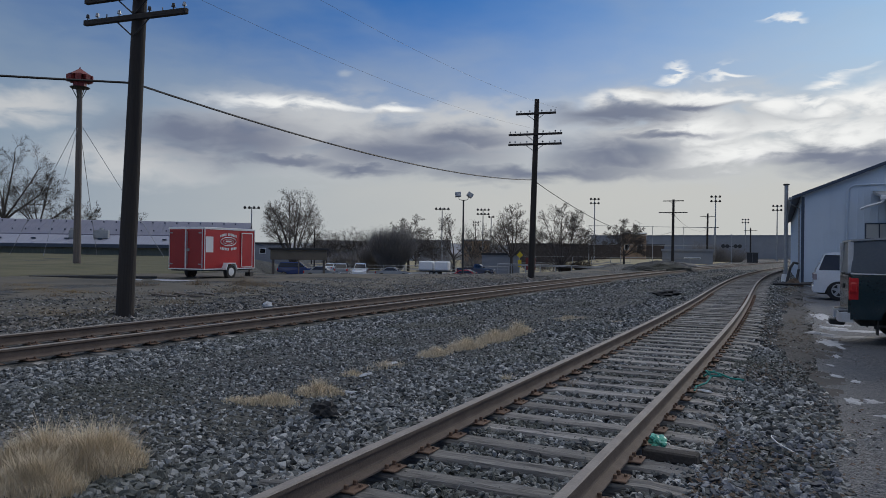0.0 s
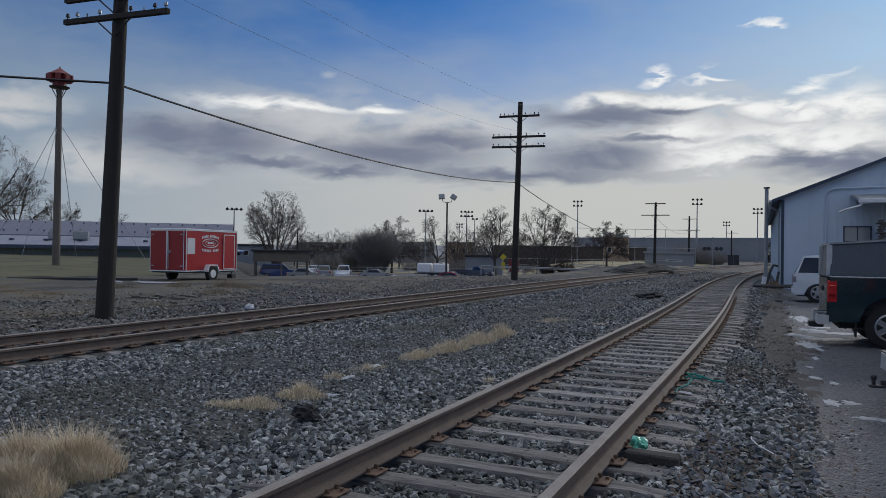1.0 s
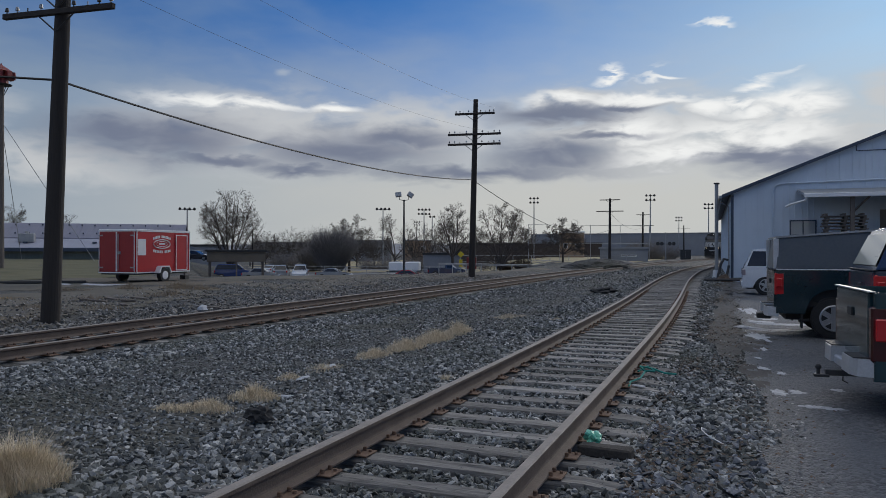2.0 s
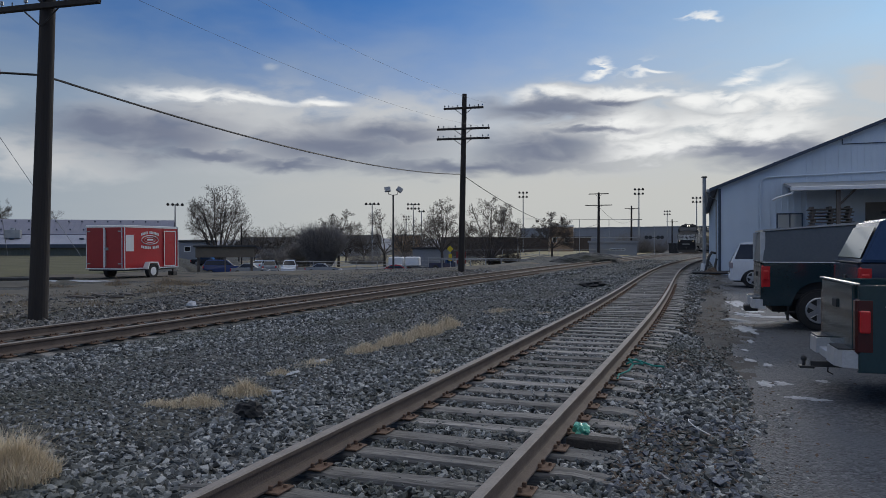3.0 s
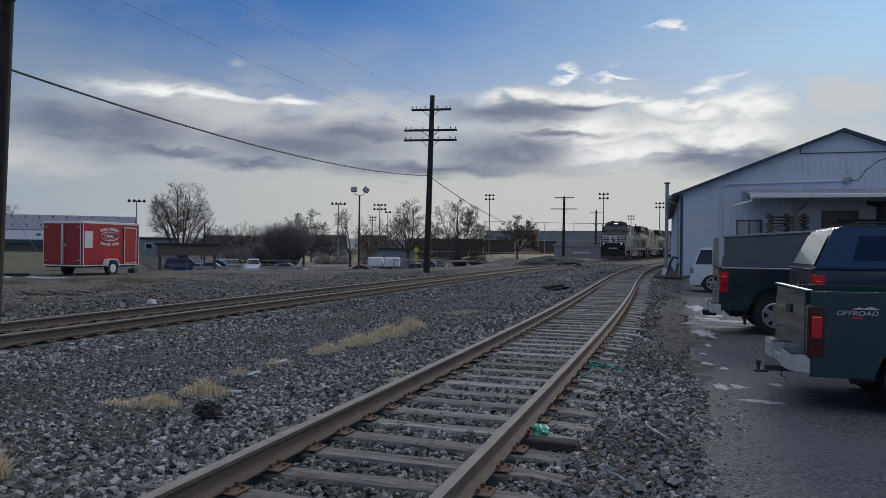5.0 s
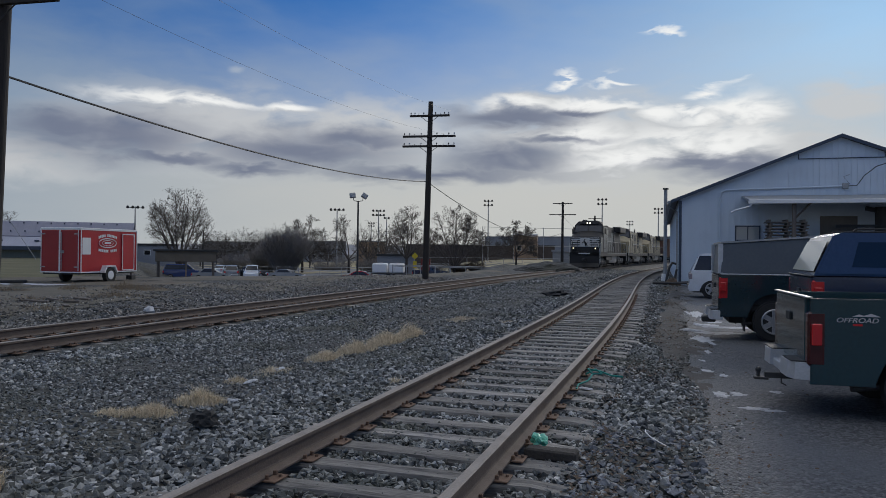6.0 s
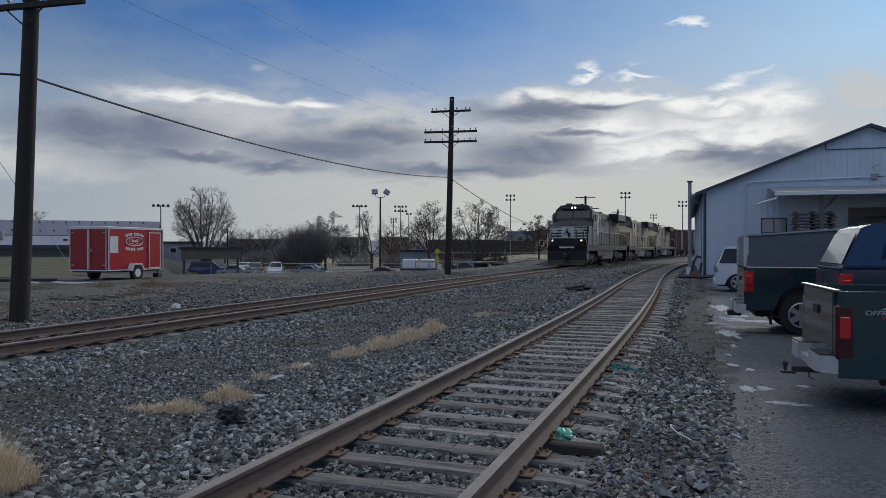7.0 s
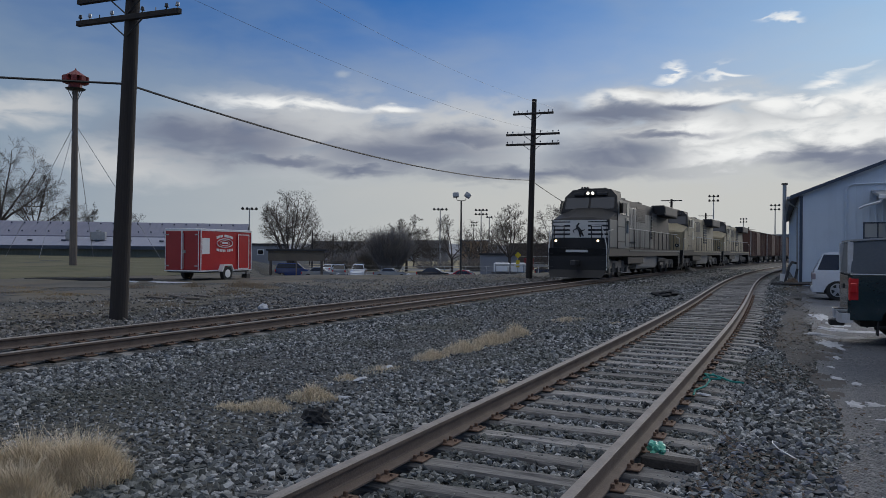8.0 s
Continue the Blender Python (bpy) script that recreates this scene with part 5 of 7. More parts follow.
def locomotive(label, side_mat, lead, wheels_out):
    M_SHELL = M_LOCO if lead else side_mat
    v = thing("locomotive", label, "locomotive", group="train on the running line")
    L = 22.2
    bm = bmesh.new()
    slab(bm, [(-L + 0.5, 1.20), (-0.5, 1.20), (-0.5, 1.60), (-L + 0.5, 1.60)], -1.55, 1.55)
    part("underframe", bm, M_LOCO, v)
    bm = bmesh.new()
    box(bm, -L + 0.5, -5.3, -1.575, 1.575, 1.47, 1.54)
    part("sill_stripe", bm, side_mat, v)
    # pilot and plough
    for x0, s in ((-0.5, 1), (-L + 0.5, -1)):
        bm = bmesh.new()
        a = [(x0, -1.5, 1.6), (x0, 1.5, 1.6), (x0, 1.5, 0.5), (x0 + s * 0.30, 1.35, 0.12), (x0 + s * 0.45, 0, 0.10), (x0 + s * 0.30, -1.35, 0.12), (x0, -1.5, 0.5)]
        f = [bm.verts.new(p) for p in a]
        g = [bm.verts.new((p[0] - s * 0.25, p[1], p[2] + 0.02)) for p in a]
        n = len(a)
        bm.faces.new((f[0], f[1], f[2], f[6]))
        bm.faces.new((f[6], f[2], f[3], f[4], f[5]))
        bm.faces.new((g[6], g[2], g[1], g[0]))
        bm.faces.new((g[5], g[4], g[3], g[2], g[6]))
        for i in range(n):
            bm.faces.new((f[i], g[i], g[(i + 1) % n], f[(i + 1) % n]))
        part("pilot", bm, M_LOCO, v)
        bm = bmesh.new()
        box(bm, x0 - 0.1 if s > 0 else x0 - 0.75, x0 + 0.75 if s > 0 else x0 + 0.1, -0.14, 0.14, 0.72, 1.0, 0.04)
        part("coupler", bm, M_DARKSTEEL, v)
    # short nose with slanted shoulders
    bm = bmesh.new()
    # its top slopes up to the windscreens and falls off to both sides
    rings = []
    for x, half, zs, zm in ((-0.90, 1.36, 3.02, 3.06), (-1.05, 1.46, 3.10, 3.20), (-2.75, 1.53, 3.52, 3.82)):
        rings.append([bm.verts.new(p) for p in ((x, -half, 1.6), (x, half, 1.6), (x, half, zs), (x, half * 0.45, zm), (x, -half * 0.45, zm), (x, -half, zs))])
    for a, b in zip(rings, rings[1:]):
        for k in range(6):
            bm.faces.new((a[k], a[(k + 1) % 6], b[(k + 1) % 6], b[k]))
    bm.faces.new(rings[0])
    bm.faces.new(rings[-1])
    nose = part("nose", bm, M_SHELL, v)
    # side skins in side_mat; the lead unit's grey holds painted sky reflection
    for s in (-1, 1):
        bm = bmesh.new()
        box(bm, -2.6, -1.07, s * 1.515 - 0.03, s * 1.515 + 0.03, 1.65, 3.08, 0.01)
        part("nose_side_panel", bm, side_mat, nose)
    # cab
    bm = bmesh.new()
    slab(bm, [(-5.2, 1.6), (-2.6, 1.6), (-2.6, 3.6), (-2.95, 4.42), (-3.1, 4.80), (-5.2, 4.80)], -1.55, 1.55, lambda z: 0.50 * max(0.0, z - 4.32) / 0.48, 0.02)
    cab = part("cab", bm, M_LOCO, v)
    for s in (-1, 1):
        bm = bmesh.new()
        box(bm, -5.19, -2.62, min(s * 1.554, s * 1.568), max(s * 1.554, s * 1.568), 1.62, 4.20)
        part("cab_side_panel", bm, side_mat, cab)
    for s in (-1, 1):
        bm = bmesh.new()
        q = [(-2.69, 3.72), (-2.95, 4.34)]
        bm.faces.new([bm.verts.new(p) for p in ((q[0][0] + 0.08, s * 0.06, q[0][1]), (q[0][0] + 0.08, s * 1.36, q[0][1]), (q[1][0] + 0.06, s * 1.30, q[1][1]), (q[1][0] + 0.06, s * 0.06, q[1][1]))])
        part("windscreen", bm, M_LOCO_GLASS, cab)
        for xa, xb in ((-3.45, -2.85), (-4.3, -3.6), (-5.0, -4.5)):
            bm = bmesh.new()
            box(bm, xa, xb, s * 1.575 - 0.015, s * 1.575 + 0.015, 3.42, 4.1, 0.01)
            part("side_window", bm, M_GLASS_DARK, cab)
        bm = bmesh.new()
        box(bm, -3.6, -3.0, s * 1.70 - 0.04, s * 1.70 + 0.04, 3.5, 4.05, 0.01)
        part("mirror", bm, M_LOCO, cab)
    bm = bmesh.new()
    box(bm, -4.6, -3.2, -0.8, 0.8, 4.80, 4.87, 0.03)
    rod(bm, (-4.3, 0.4, 4.85), (-4.3, 0.4, 4.98), 0.08, n=8)
    for s in (-0.15, 0.0, 0.15):
        rod(bm, (-4.0, -0.5 + s, 4.90), (-3.5, -0.5 + s, 4.92), 0.03, 0.07, 8)
    part("roof_hatch", bm, M_LOCO, cab)
    # headlights over the windscreens
    bm = bmesh.new()
    box(bm, -3.05, -2.84, -0.30, 0.30, 4.44, 4.72, 0.03)
    hb = part("headlight_box", bm, M_LOCO, cab)
    for s in (-1, 1):
        bm = bmesh.new()
        rod(bm, (-2.845, s * 0.13, 4.58), (-2.82, s * 0.13, 4.58), 0.075, n=14)
        part("headlight", bm, M_HEAD if lead else M_CLEAR, hb)
        bm = bmesh.new()
        rod(bm, (-0.52, s * 1.10, 1.98), (-0.40, s * 1.10, 1.98), 0.15, n=14)
        dl = part("ditch_light", bm, M_LOCO, v)
        bm = bmesh.new()
        rod(bm, (-0.40, s * 1.10, 1.98), (-0.385, s * 1.10, 1.98), 0.065, n=14)
        part("lens", bm, M_DITCH if lead else M_CLEAR, dl)
        bm = bmesh.new()
        box(bm, -2.98, -2.82, s * 0.62 - 0.28, s * 0.62 + 0.28, 4.46, 4.62, 0.02)
        part("number_board", bm, M_DARKSTEEL, cab)
    if lead:
        # white bars and an emblem on the nose front
        for z in (2.15, 2.37, 2.59, 2.81):
            for s in (-1, 1):
                bm = bmesh.new()
                box(bm, -0.905, -0.885, min(s * 0.42, s * 1.40), max(s * 0.42, s * 1.40), z, z + 0.12)
                part("stripe", bm, M_STRIPE, nose)
                bm = bmesh.new()
                box(bm, -2.4, -0.93, s * 1.425 - 0.006, s * 1.425 + 0.006, z, z + 0.12)
                part("stripe", bm, M_STRIPE, nose)
        bm = bmesh.new()
        box(bm, -0.905, -0.880, -1.40, 1.40, 2.99, 3.05)
        part("stripe", bm, M_STRIPE, nose)
        bm = bmesh.new()
        box(bm, -0.905, -0.888, -0.50, 0.44, 2.15, 2.99)
        panel = part("emblem_panel", bm, M_STRIPE, nose)
        bm = bmesh.new()
        for a, b, ra, rb in (((0.02, 2.50), (-0.14, 2.74), 0.10, 0.07), ((-0.14, 2.74), (-0.02, 2.90), 0.06, 0.045), ((0.02, 2.52), (0.22, 2.22), 0.09, 0.035), ((0.0, 2.48), (0.05, 2.18), 0.07, 0.03), ((-0.1, 2.64), (-0.34, 2.52), 0.045, 0.025), ((-0.34, 2.52), (-0.28, 2.38), 0.025, 0.02), ((0.1, 2.5), (0.30, 2.56), 0.045, 0.02)):
            rod(bm, (-0.885, a[0], a[1]), (-0.885, b[0], b[1]), ra * 0.9, rb * 0.9, n=6)
        part("emblem", bm, M_LOCO, panel)
        for y in (-1.25, -0.72, 0.72, 1.25):
            bm = bmesh.new()
            tube(bm, [(-0.56, y, 1.58), (-0.56, y, 2.75)], 0.03, 5)
            part("front_stanchion", bm, M_LOCO, v)
        for s in (-1, 1):
            bm = bmesh.new()
            tube(bm, [(-0.56, s * 0.72, 2.75), (-0.56, s * 1.25, 2.75), (-0.50, s * 1.52, 1.75), (-0.50, s * 1.52, 0.5)], 0.026, 5)
            part("front_handrail", bm, M_STRIPE, v)
        bm = bmesh.new()
        box(bm, -0.5, -0.485, -0.6, 0.55, 1.40, 1.52)
        part("step_stripe", bm, M_STRIPE, v)
    # long hood
    bm = bmesh.new()
    slab(bm, [(-L + 1.0, 1.6), (-5.2, 1.6), (-5.2, 4.52), (-L + 1.0, 4.52)], -0.92, 0.92, lambda z: 0.5 * max(0, z - 4.2), 0.03)
    hood = part("long_hood", bm, M_SHELL, v)
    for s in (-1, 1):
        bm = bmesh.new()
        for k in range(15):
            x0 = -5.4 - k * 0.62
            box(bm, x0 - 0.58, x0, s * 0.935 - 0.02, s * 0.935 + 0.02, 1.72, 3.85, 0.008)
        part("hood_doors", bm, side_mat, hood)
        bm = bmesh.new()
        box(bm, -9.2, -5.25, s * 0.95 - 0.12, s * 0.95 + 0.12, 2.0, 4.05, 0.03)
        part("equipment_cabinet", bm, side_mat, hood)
        for xa, xb, za, zb in ((-11.9, -9.6, 3.30, 4.2), (-15.7, -14.0, 2.3, 4.1), (-6.4, -5.5, 3.2, 4.1)):
            bm = bmesh.new()
            for j in range(8):
                zz = za + (zb - za) * j / 8
                box(bm, xa, xb, s * 0.98 - 0.03, s * 0.98 + 0.03, zz, zz + (zb - za) / 11)
            part("air_grille", bm, M_DARKSTEEL, hood)
        # worn lettering, rounded filters and door edges on the side
        if lead:
            for k, w in enumerate((0.30, 0.26, 0.32, 0.12, 0.30, 0.28, 0.24)):
                bm = bmesh.new()
                x0 = -5.6 - k * 0.5
                box(bm, x0 - w, x0, s * 1.075 - 0.004, s * 1.075 + 0.006, 2.95, 3.65)
                part("worn_lettering", bm, M_WORN, hood)
        for x0 in (-6.3, -7.3, -8.3):
            bm = bmesh.new()
            box(bm, x0 - 0.025, x0 + 0.025, s * 1.08 - 0.012, s * 1.08 + 0.012, 2.05, 4.0)
            part("door_seam", bm, M_DARKSTEEL, hood)
        bm = bmesh.new()
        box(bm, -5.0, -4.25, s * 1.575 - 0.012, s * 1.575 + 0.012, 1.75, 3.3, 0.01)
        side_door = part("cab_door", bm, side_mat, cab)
        bm = bmesh.new()
        box(bm, -4.85, -4.4, s * 1.59 - 0.01, s * 1.59 + 0.01, 2.45, 3.15, 0.01)
        part("door_window", bm, M_GLASS_DARK, side_door)
        for z in (1.95, 2.75):
            bm = bmesh.new()
            box(bm, -4.1, -2.7, s * 1.572 - 0.008, s * 1.572 + 0.008, z, z + 0.05)
            part("panel_seam", bm, M_DARKSTEEL, cab)
        bm = bmesh.new()
        box(bm, -9.3, -5.3, s * 1.30 - 0.18, s * 1.30 + 0.18, 0.75, 1.18, 0.03)
        part("battery_box", bm, M_LOCO, v)
        bm = bmesh.new()
        rod(bm, (-14.6, s * 1.15, 0.95), (-17.0, s * 1.15, 0.95), 0.2, n=12)
        part("air_tank", bm, M_BOGIE, v)
        # radiator wing
        bm = bmesh.new()
        box(bm, -20.9, -15.8, min(s * 0.6, s * 1.52), max(s * 0.6, s * 1.52), 3.95, 4.66, 0.06)
        part("radiator", bm, M_LOCO, hood)
        bm = bmesh.new()
        box(bm, -20.6, -16.1, s * 1.53 - 0.01, s * 1.53 + 0.01, 4.05, 4.55)
        part("radiator_grille", bm, M_DARKSTEEL, hood)
        # handrails
        bm = bmesh.new()
        tube(bm, [(-5.3, s * 1.5, 2.75), (-20.9, s * 1.5, 2.75)], 0.025, 5)
        part("handrail", bm, M_GALV, v)
        for k in range(12):
            bm = bmesh.new()
            x = -5.4 - k * 1.4
            tube(bm, [(x, s * 1.5, 1.58), (x, s * 1.5, 2.75)], 0.022, 5)
            part("stanchion", bm, M_DARKSTEEL, v)
        for x in (-0.75, -L + 0.75):
            bm = bmesh.new()
            for j in range(4):
                box(bm, x - 0.3, x + 0.3, s * 1.42 - 0.12, s * 1.42 + 0.14, 0.30 + j * 0.33, 0.33 + j * 0.33)
            part("steps", bm, M_DARKSTEEL, v)
            bm = bmesh.new()
            tube(bm, [(x, s * 1.56, 0.6), (x, s * 1.56, 2.5), (x - 1.2 * (1 if x > -5 else -1), s * 1.52, 2.6)], 0.022, 5)
            part("grab_rail", bm, M_STRIPE, v)
    bm = bmesh.new()
    for x in (-8.5, -12.5):
        rod(bm, (x, 0, 4.48), (x, 0, 4.66), 0.55, n=14)
    box(bm, -13.8, -13.0, -0.4, 0.4, 4.48, 4.72, 0.03)
    part("roof_fans", bm, M_LOCO, hood)
    # tank
    bm = bmesh.new()
    slab(bm, [(-13.9, 0.42), (-8.2, 0.42), (-8.0, 0.6), (-8.0, 1.2), (-14.1, 1.2), (-14.1, 0.6)], -1.35, 1.35, lambda z: 0.5 * max(0, 0.6 - z), 0.03)
    part("fuel_tank", bm, M_LOCO_GREY, v)
    bogie(v, -4.0, 3, 1.95, 0.53, wheels_out)
    bogie(v, -L + 4.0, 3, 1.95, 0.53, wheels_out)
    return v


def boxcar(label, mat, wheels_out):
    L, v = 17.0, thing("boxcar", label, "boxcar", group="train on the running line")
    bm = bmesh.new()
    box(bm, -L + 0.6, -0.6, -1.42, 1.42, 1.05, 4.45, 0.03)
    body = part("body", bm, mat, v)
    for s in (-1, 1):
        bm = bmesh.new()
        for k in range(22):
            x = -0.9 - k * (L - 1.8) / 21
            if abs(x + L / 2) < 1.7:
                continue
            box(bm, x - 0.05, x + 0.05, s * 1.44 - 0.03, s * 1.44 + 0.03, 1.1, 4.35)
        part("ribs", bm, mat, body)
        for dx in (-0.8, 0.8):
            bm = bmesh.new()
            box(bm, -L / 2 + dx - 0.75, -L / 2 + dx + 0.75, s * 1.47 - 0.03, s * 1.47 + 0.03, 1.2, 4.2, 0.01)
            for j in range(5):
                box(bm, -L / 2 + dx - 0.7, -L / 2 + dx + 0.7, s * 1.5 - 0.02, s * 1.5 + 0.02, 1.5 + j * 0.6, 1.58 + j * 0.6)
            part("door", bm, mat, v)
        bm = bmesh.new()
        for x in (-0.8, -1.25):
            tube(bm, [(x, s * 1.5, 1.0), (x, s * 1.5, 4.3)], 0.02, 4)
        for j in range(8):
            tube(bm, [(-0.8, s * 1.5, 1.1 + j * 0.4), (-1.25, s * 1.5, 1.1 + j * 0.4)], 0.018, 4)
        part("ladder", bm, M_STRIPE, v)
    bm = bmesh.new()
    slab(bm, [(-1.5, 4.42), (1.5, 4.42), (0.0, 4.68)], 0.5, L - 0.5)
    bmesh.ops.transform(bm, matrix=Matrix(((0, -1, 0, 0), (1, 0, 0, 0), (0, 0, 1, 0), (0, 0, 0, 1))), verts=bm.verts)
    part("roof", bm, M_GALV, v)
    bm = bmesh.new()
    box(bm, -L, 0, -0.3, 0.3, 0.75, 1.06)
    part("sill", bm, M_DARKSTEEL, v)
    bogie(v, -2.6, 2, 1.75, 0.45, wheels_out)
    bogie(v, -L + 2.6, 2, 1.75, 0.45, wheels_out)
    return v


WHEELS = []
TRAIN = []          # thing, distance of its front behind the train's front, length
_back = 0.0
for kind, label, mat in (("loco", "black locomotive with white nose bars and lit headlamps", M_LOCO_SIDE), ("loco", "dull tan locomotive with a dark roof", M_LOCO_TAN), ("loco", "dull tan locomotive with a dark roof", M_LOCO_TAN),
                         ("box", "brown ribbed boxcar with sliding doors", M_BOXCAR), ("box", "brown ribbed boxcar with sliding doors", M_BOXCAR), ("box", "brown ribbed boxcar with sliding doors", M_BOXCAR), ("box", "brown ribbed boxcar with sliding doors", M_BOXCAR)):
    spin = []
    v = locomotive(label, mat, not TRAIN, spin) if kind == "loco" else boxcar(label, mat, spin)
    TRAIN.append((v, _back, 22.2 if kind == "loco" else 17.0))
    WHEELS.append(spin)
    _back += 22.7 if kind == "loco" else 17.5

# the running line by length, from far to near
_ys = np.arange(480.0, -60.0, -0.25)
_xs = np.array([main_x(y) for y in _ys])
_run = np.concatenate([[0], np.cumsum(np.hypot(np.diff(_xs), np.diff(_ys)))])


def on_line(s):
    return Vector((np.interp(s, _run, _xs), np.interp(s, _run, _ys), 0.182))


def run_at_y(y):
    return float(np.interp(-y, -_ys, _run))


FRONT_END, SPEED = 36.2, 18.9        # where the train's front stands at the end, and its pace


# ---- trees ----
def limbs(rng, start, way, length, radius, level, out, heart):
    """A limb that bends and tapers, with side branches of the next level, as tube segments (a, b, ra, rb, sides)."""
    p, d = Vector(start), Vector(way).normalized()
    steps = (5, 5, 4, 2)[level]
    turn = rng.uniform(0, 6.3)
    for k in range(steps):
        d = (d + Vector((rng.uniform(-1, 1), rng.uniform(-1, 1), rng.uniform(-0.9, 0.9))) * (0.13, 0.17, 0.2, 0.25)[level]).normalized()
        q = p + d * (length / steps)
        r0, r1 = radius * (1 - 0.8 * k / steps), radius * (1 - 0.8 * (k + 1) / steps)
        out.append((p.copy(), q.copy(), r0, r1, (6, 4, 3, 3)[level]))
        if level < 3 and (k > 0 or level):
            for _ in range(rng.choice(((2, 2, 1), (2, 3, 3), (2, 2, 3))[level])):
                turn += 2.4 + rng.uniform(-0.5, 0.5)
                side = Matrix.Rotation(turn, 3, d) @ d.orthogonal().normalized()
                a = rng.uniform(0.6, 1.1)
                away = (q - Vector(heart)).normalized()
                w = d * math.cos(a) + side * math.sin(a) + away * 0.2
                left = 1 - 0.6 * k / steps
                limbs(rng, q, w, length * left * rng.uniform(0.36, 0.58), max(r1, radius * 0.3) * rng.uniform(0.42, 0.6), level + 1, out, heart)
        p = q
    return out


def segments_mesh(name, segs, mat, leaves=(), leaf_mat=None):
    verts, faces = [], []
    for a, b, ra, rb, n in segs:
        d = (b - a)
        if d.length < 1e-4:
            continue
        q = d.to_track_quat("Z", "Y").to_matrix()
        base = len(verts)
        for c, r in ((a, ra), (b, rb)):
            for k in range(n):
                t = 2 * math.pi * k / n
                verts.append(c + q @ Vector((math.cos(t) * r, math.sin(t) * r, 0)))
        for k in range(n):
            faces.append((base + k, base + (k + 1) % n, base + n + (k + 1) % n, base + n + k))
    first_leaf = len(faces)
    for c, s, e in leaves:
        base = len(verts)
        m = e.to_matrix()
        for u, v in ((-s, 0), (0, -s * 0.5), (s, 0), (0, s * 0.5)):
            verts.append(c + m @ Vector((u, v, 0)))
        faces.append((base, base + 1, base + 2, base + 3))
    me = bpy.data.meshes.new(name)
    me.from_pydata([tuple(v) for v in verts], [], faces)
    me.materials.append(mat)
    if leaves:
        me.materials.append(leaf_mat)
        me.polygons.foreach_set("material_index", [0] * first_leaf + [1] * (len(faces) - first_leaf))
    return me


def tree(seed, x, y, z, height, width, label, forks=6, fork_at=0.28, fine=0.02, fan=0.75, level=0, leafy=0):
    """Bare tree: short trunk, a fan of limbs and fine twigs that fill a rounded crown."""
    rng = random.Random(seed)
    t = thing("tree", label, "tree", pose(x, y, z, 0, 0, rng.uniform(0, 360)))
    r = height * 0.021
    foot = height * fork_at
    stem = [(Vector((0, 0, -0.4)), Vector((0.03, 0.02, foot * 0.5)), r * 1.3, r, 9), (Vector((0.03, 0.02, foot * 0.5)), Vector((0.0, 0.05, foot)), r, r * 0.9, 9)]
    ob = new("trunk", segments_mesh("trunk", stem, M_BARK))
    ob.parent = t
    out, crown = [], height - foot
    for k in range(forks):
        a = 2.4 * k + rng.uniform(-0.3, 0.3)
        lean = fan * math.sqrt((k + 0.3) / forks) * rng.uniform(0.85, 1.1)
        w = Vector((math.sin(lean) * math.cos(a), math.sin(lean) * math.sin(a), math.cos(lean)))
        limbs(rng, (0, 0.05, foot * (1.0 - 0.12 * k / forks)), w, crown * rng.uniform(0.86, 1.0) * (1 - 0.15 * lean), r * rng.uniform(0.42, 0.62), level, out, (0, 0, foot + crown * 0.25))
    heart, wide, tall = foot + crown * 0.48, width * 0.56, crown * 0.56

    def inside(p):
        u, v, w = p.x / wide, p.y / wide, (p.z - heart) / tall
        return u * u + v * v + w * w < 1.0 + 0.22 * noise.noise(p * 0.9) + rng.uniform(-0.1, 0.1)
    out = [s for s in out if s[1].z < foot * 1.4 or inside(s[1])]
    out = [(a, b, max(ra, fine * 0.55), max(rb, fine * 0.4), n) for a, b, ra, rb, n in out]
    leaves, tips = [], [s for s in out if s[4] == 3]
    for _ in range(leafy):
        e = rng.choice(tips)[1]
        leaves.append((e + Vector((rng.uniform(-.08, .08), rng.uniform(-.08, .08), rng.uniform(-.12, .04))), rng.uniform(0.05, 0.10), Euler((rng.uniform(0, 3), rng.uniform(0, 3), rng.uniform(0, 6)))))
    ob = new("crown", segments_mesh("crown", out, M_TWIG, leaves, M_LEAF))
    ob.parent = t
    return t


def at(ratio, y):
    """A point on the sight line with that slope, y metres ahead."""
    return -0.137 + ratio * (y + 0.275), y


def far_tree(seed, ratio, y, height, width, label, **kw):
    """height: how high its top stands over the tracks."""
    x, y = at(ratio, y)
    z = ground_z(x, y)
    return tree(seed, x, y, z - 0.1, height - z, width, label, **kw)


far_tree(1, -0.768, 84, 10.0, 8.2, "tall bare tree with an upright fan of branches", forks=17, fork_at=0.13, fan=0.8, fine=0.022)
far_tree(2, -0.548, 118, 8.3, 7.6, "bare spreading tree with a broad round crown", forks=11, fork_at=0.30, fan=1.3, fine=0.028, leafy=200)
far_tree(3, -0.470, 122, 8.4, 7.0, "bare forked tree with thin reaching limbs", forks=6, fork_at=0.25, fan=1.2, fine=0.024)
far_tree(4, -0.378, 108, 9.2, 5.8, "bare tree with an oval crown of fine twigs", forks=10, fork_at=0.28, fan=0.95, fine=0.026, leafy=250)
far_tree(5, -0.306, 100, 8.1, 8.4, "broad many-stemmed bare tree with a dense crown", forks=16, fork_at=0.10, fan=1.25, fine=0.028, leafy=800)
far_tree(6, -0.217, 112, 6.7, 6.6, "small round bare tree with dense brown twigs", forks=12, fork_at=0.22, fan=1.2, fine=0.03, leafy=600)
far_tree(7, -1.53, 62, 16.4, 11.0, "tall bare tree behind the long building", forks=9, fork_at=0.25, fan=1.1, fine=0.022)
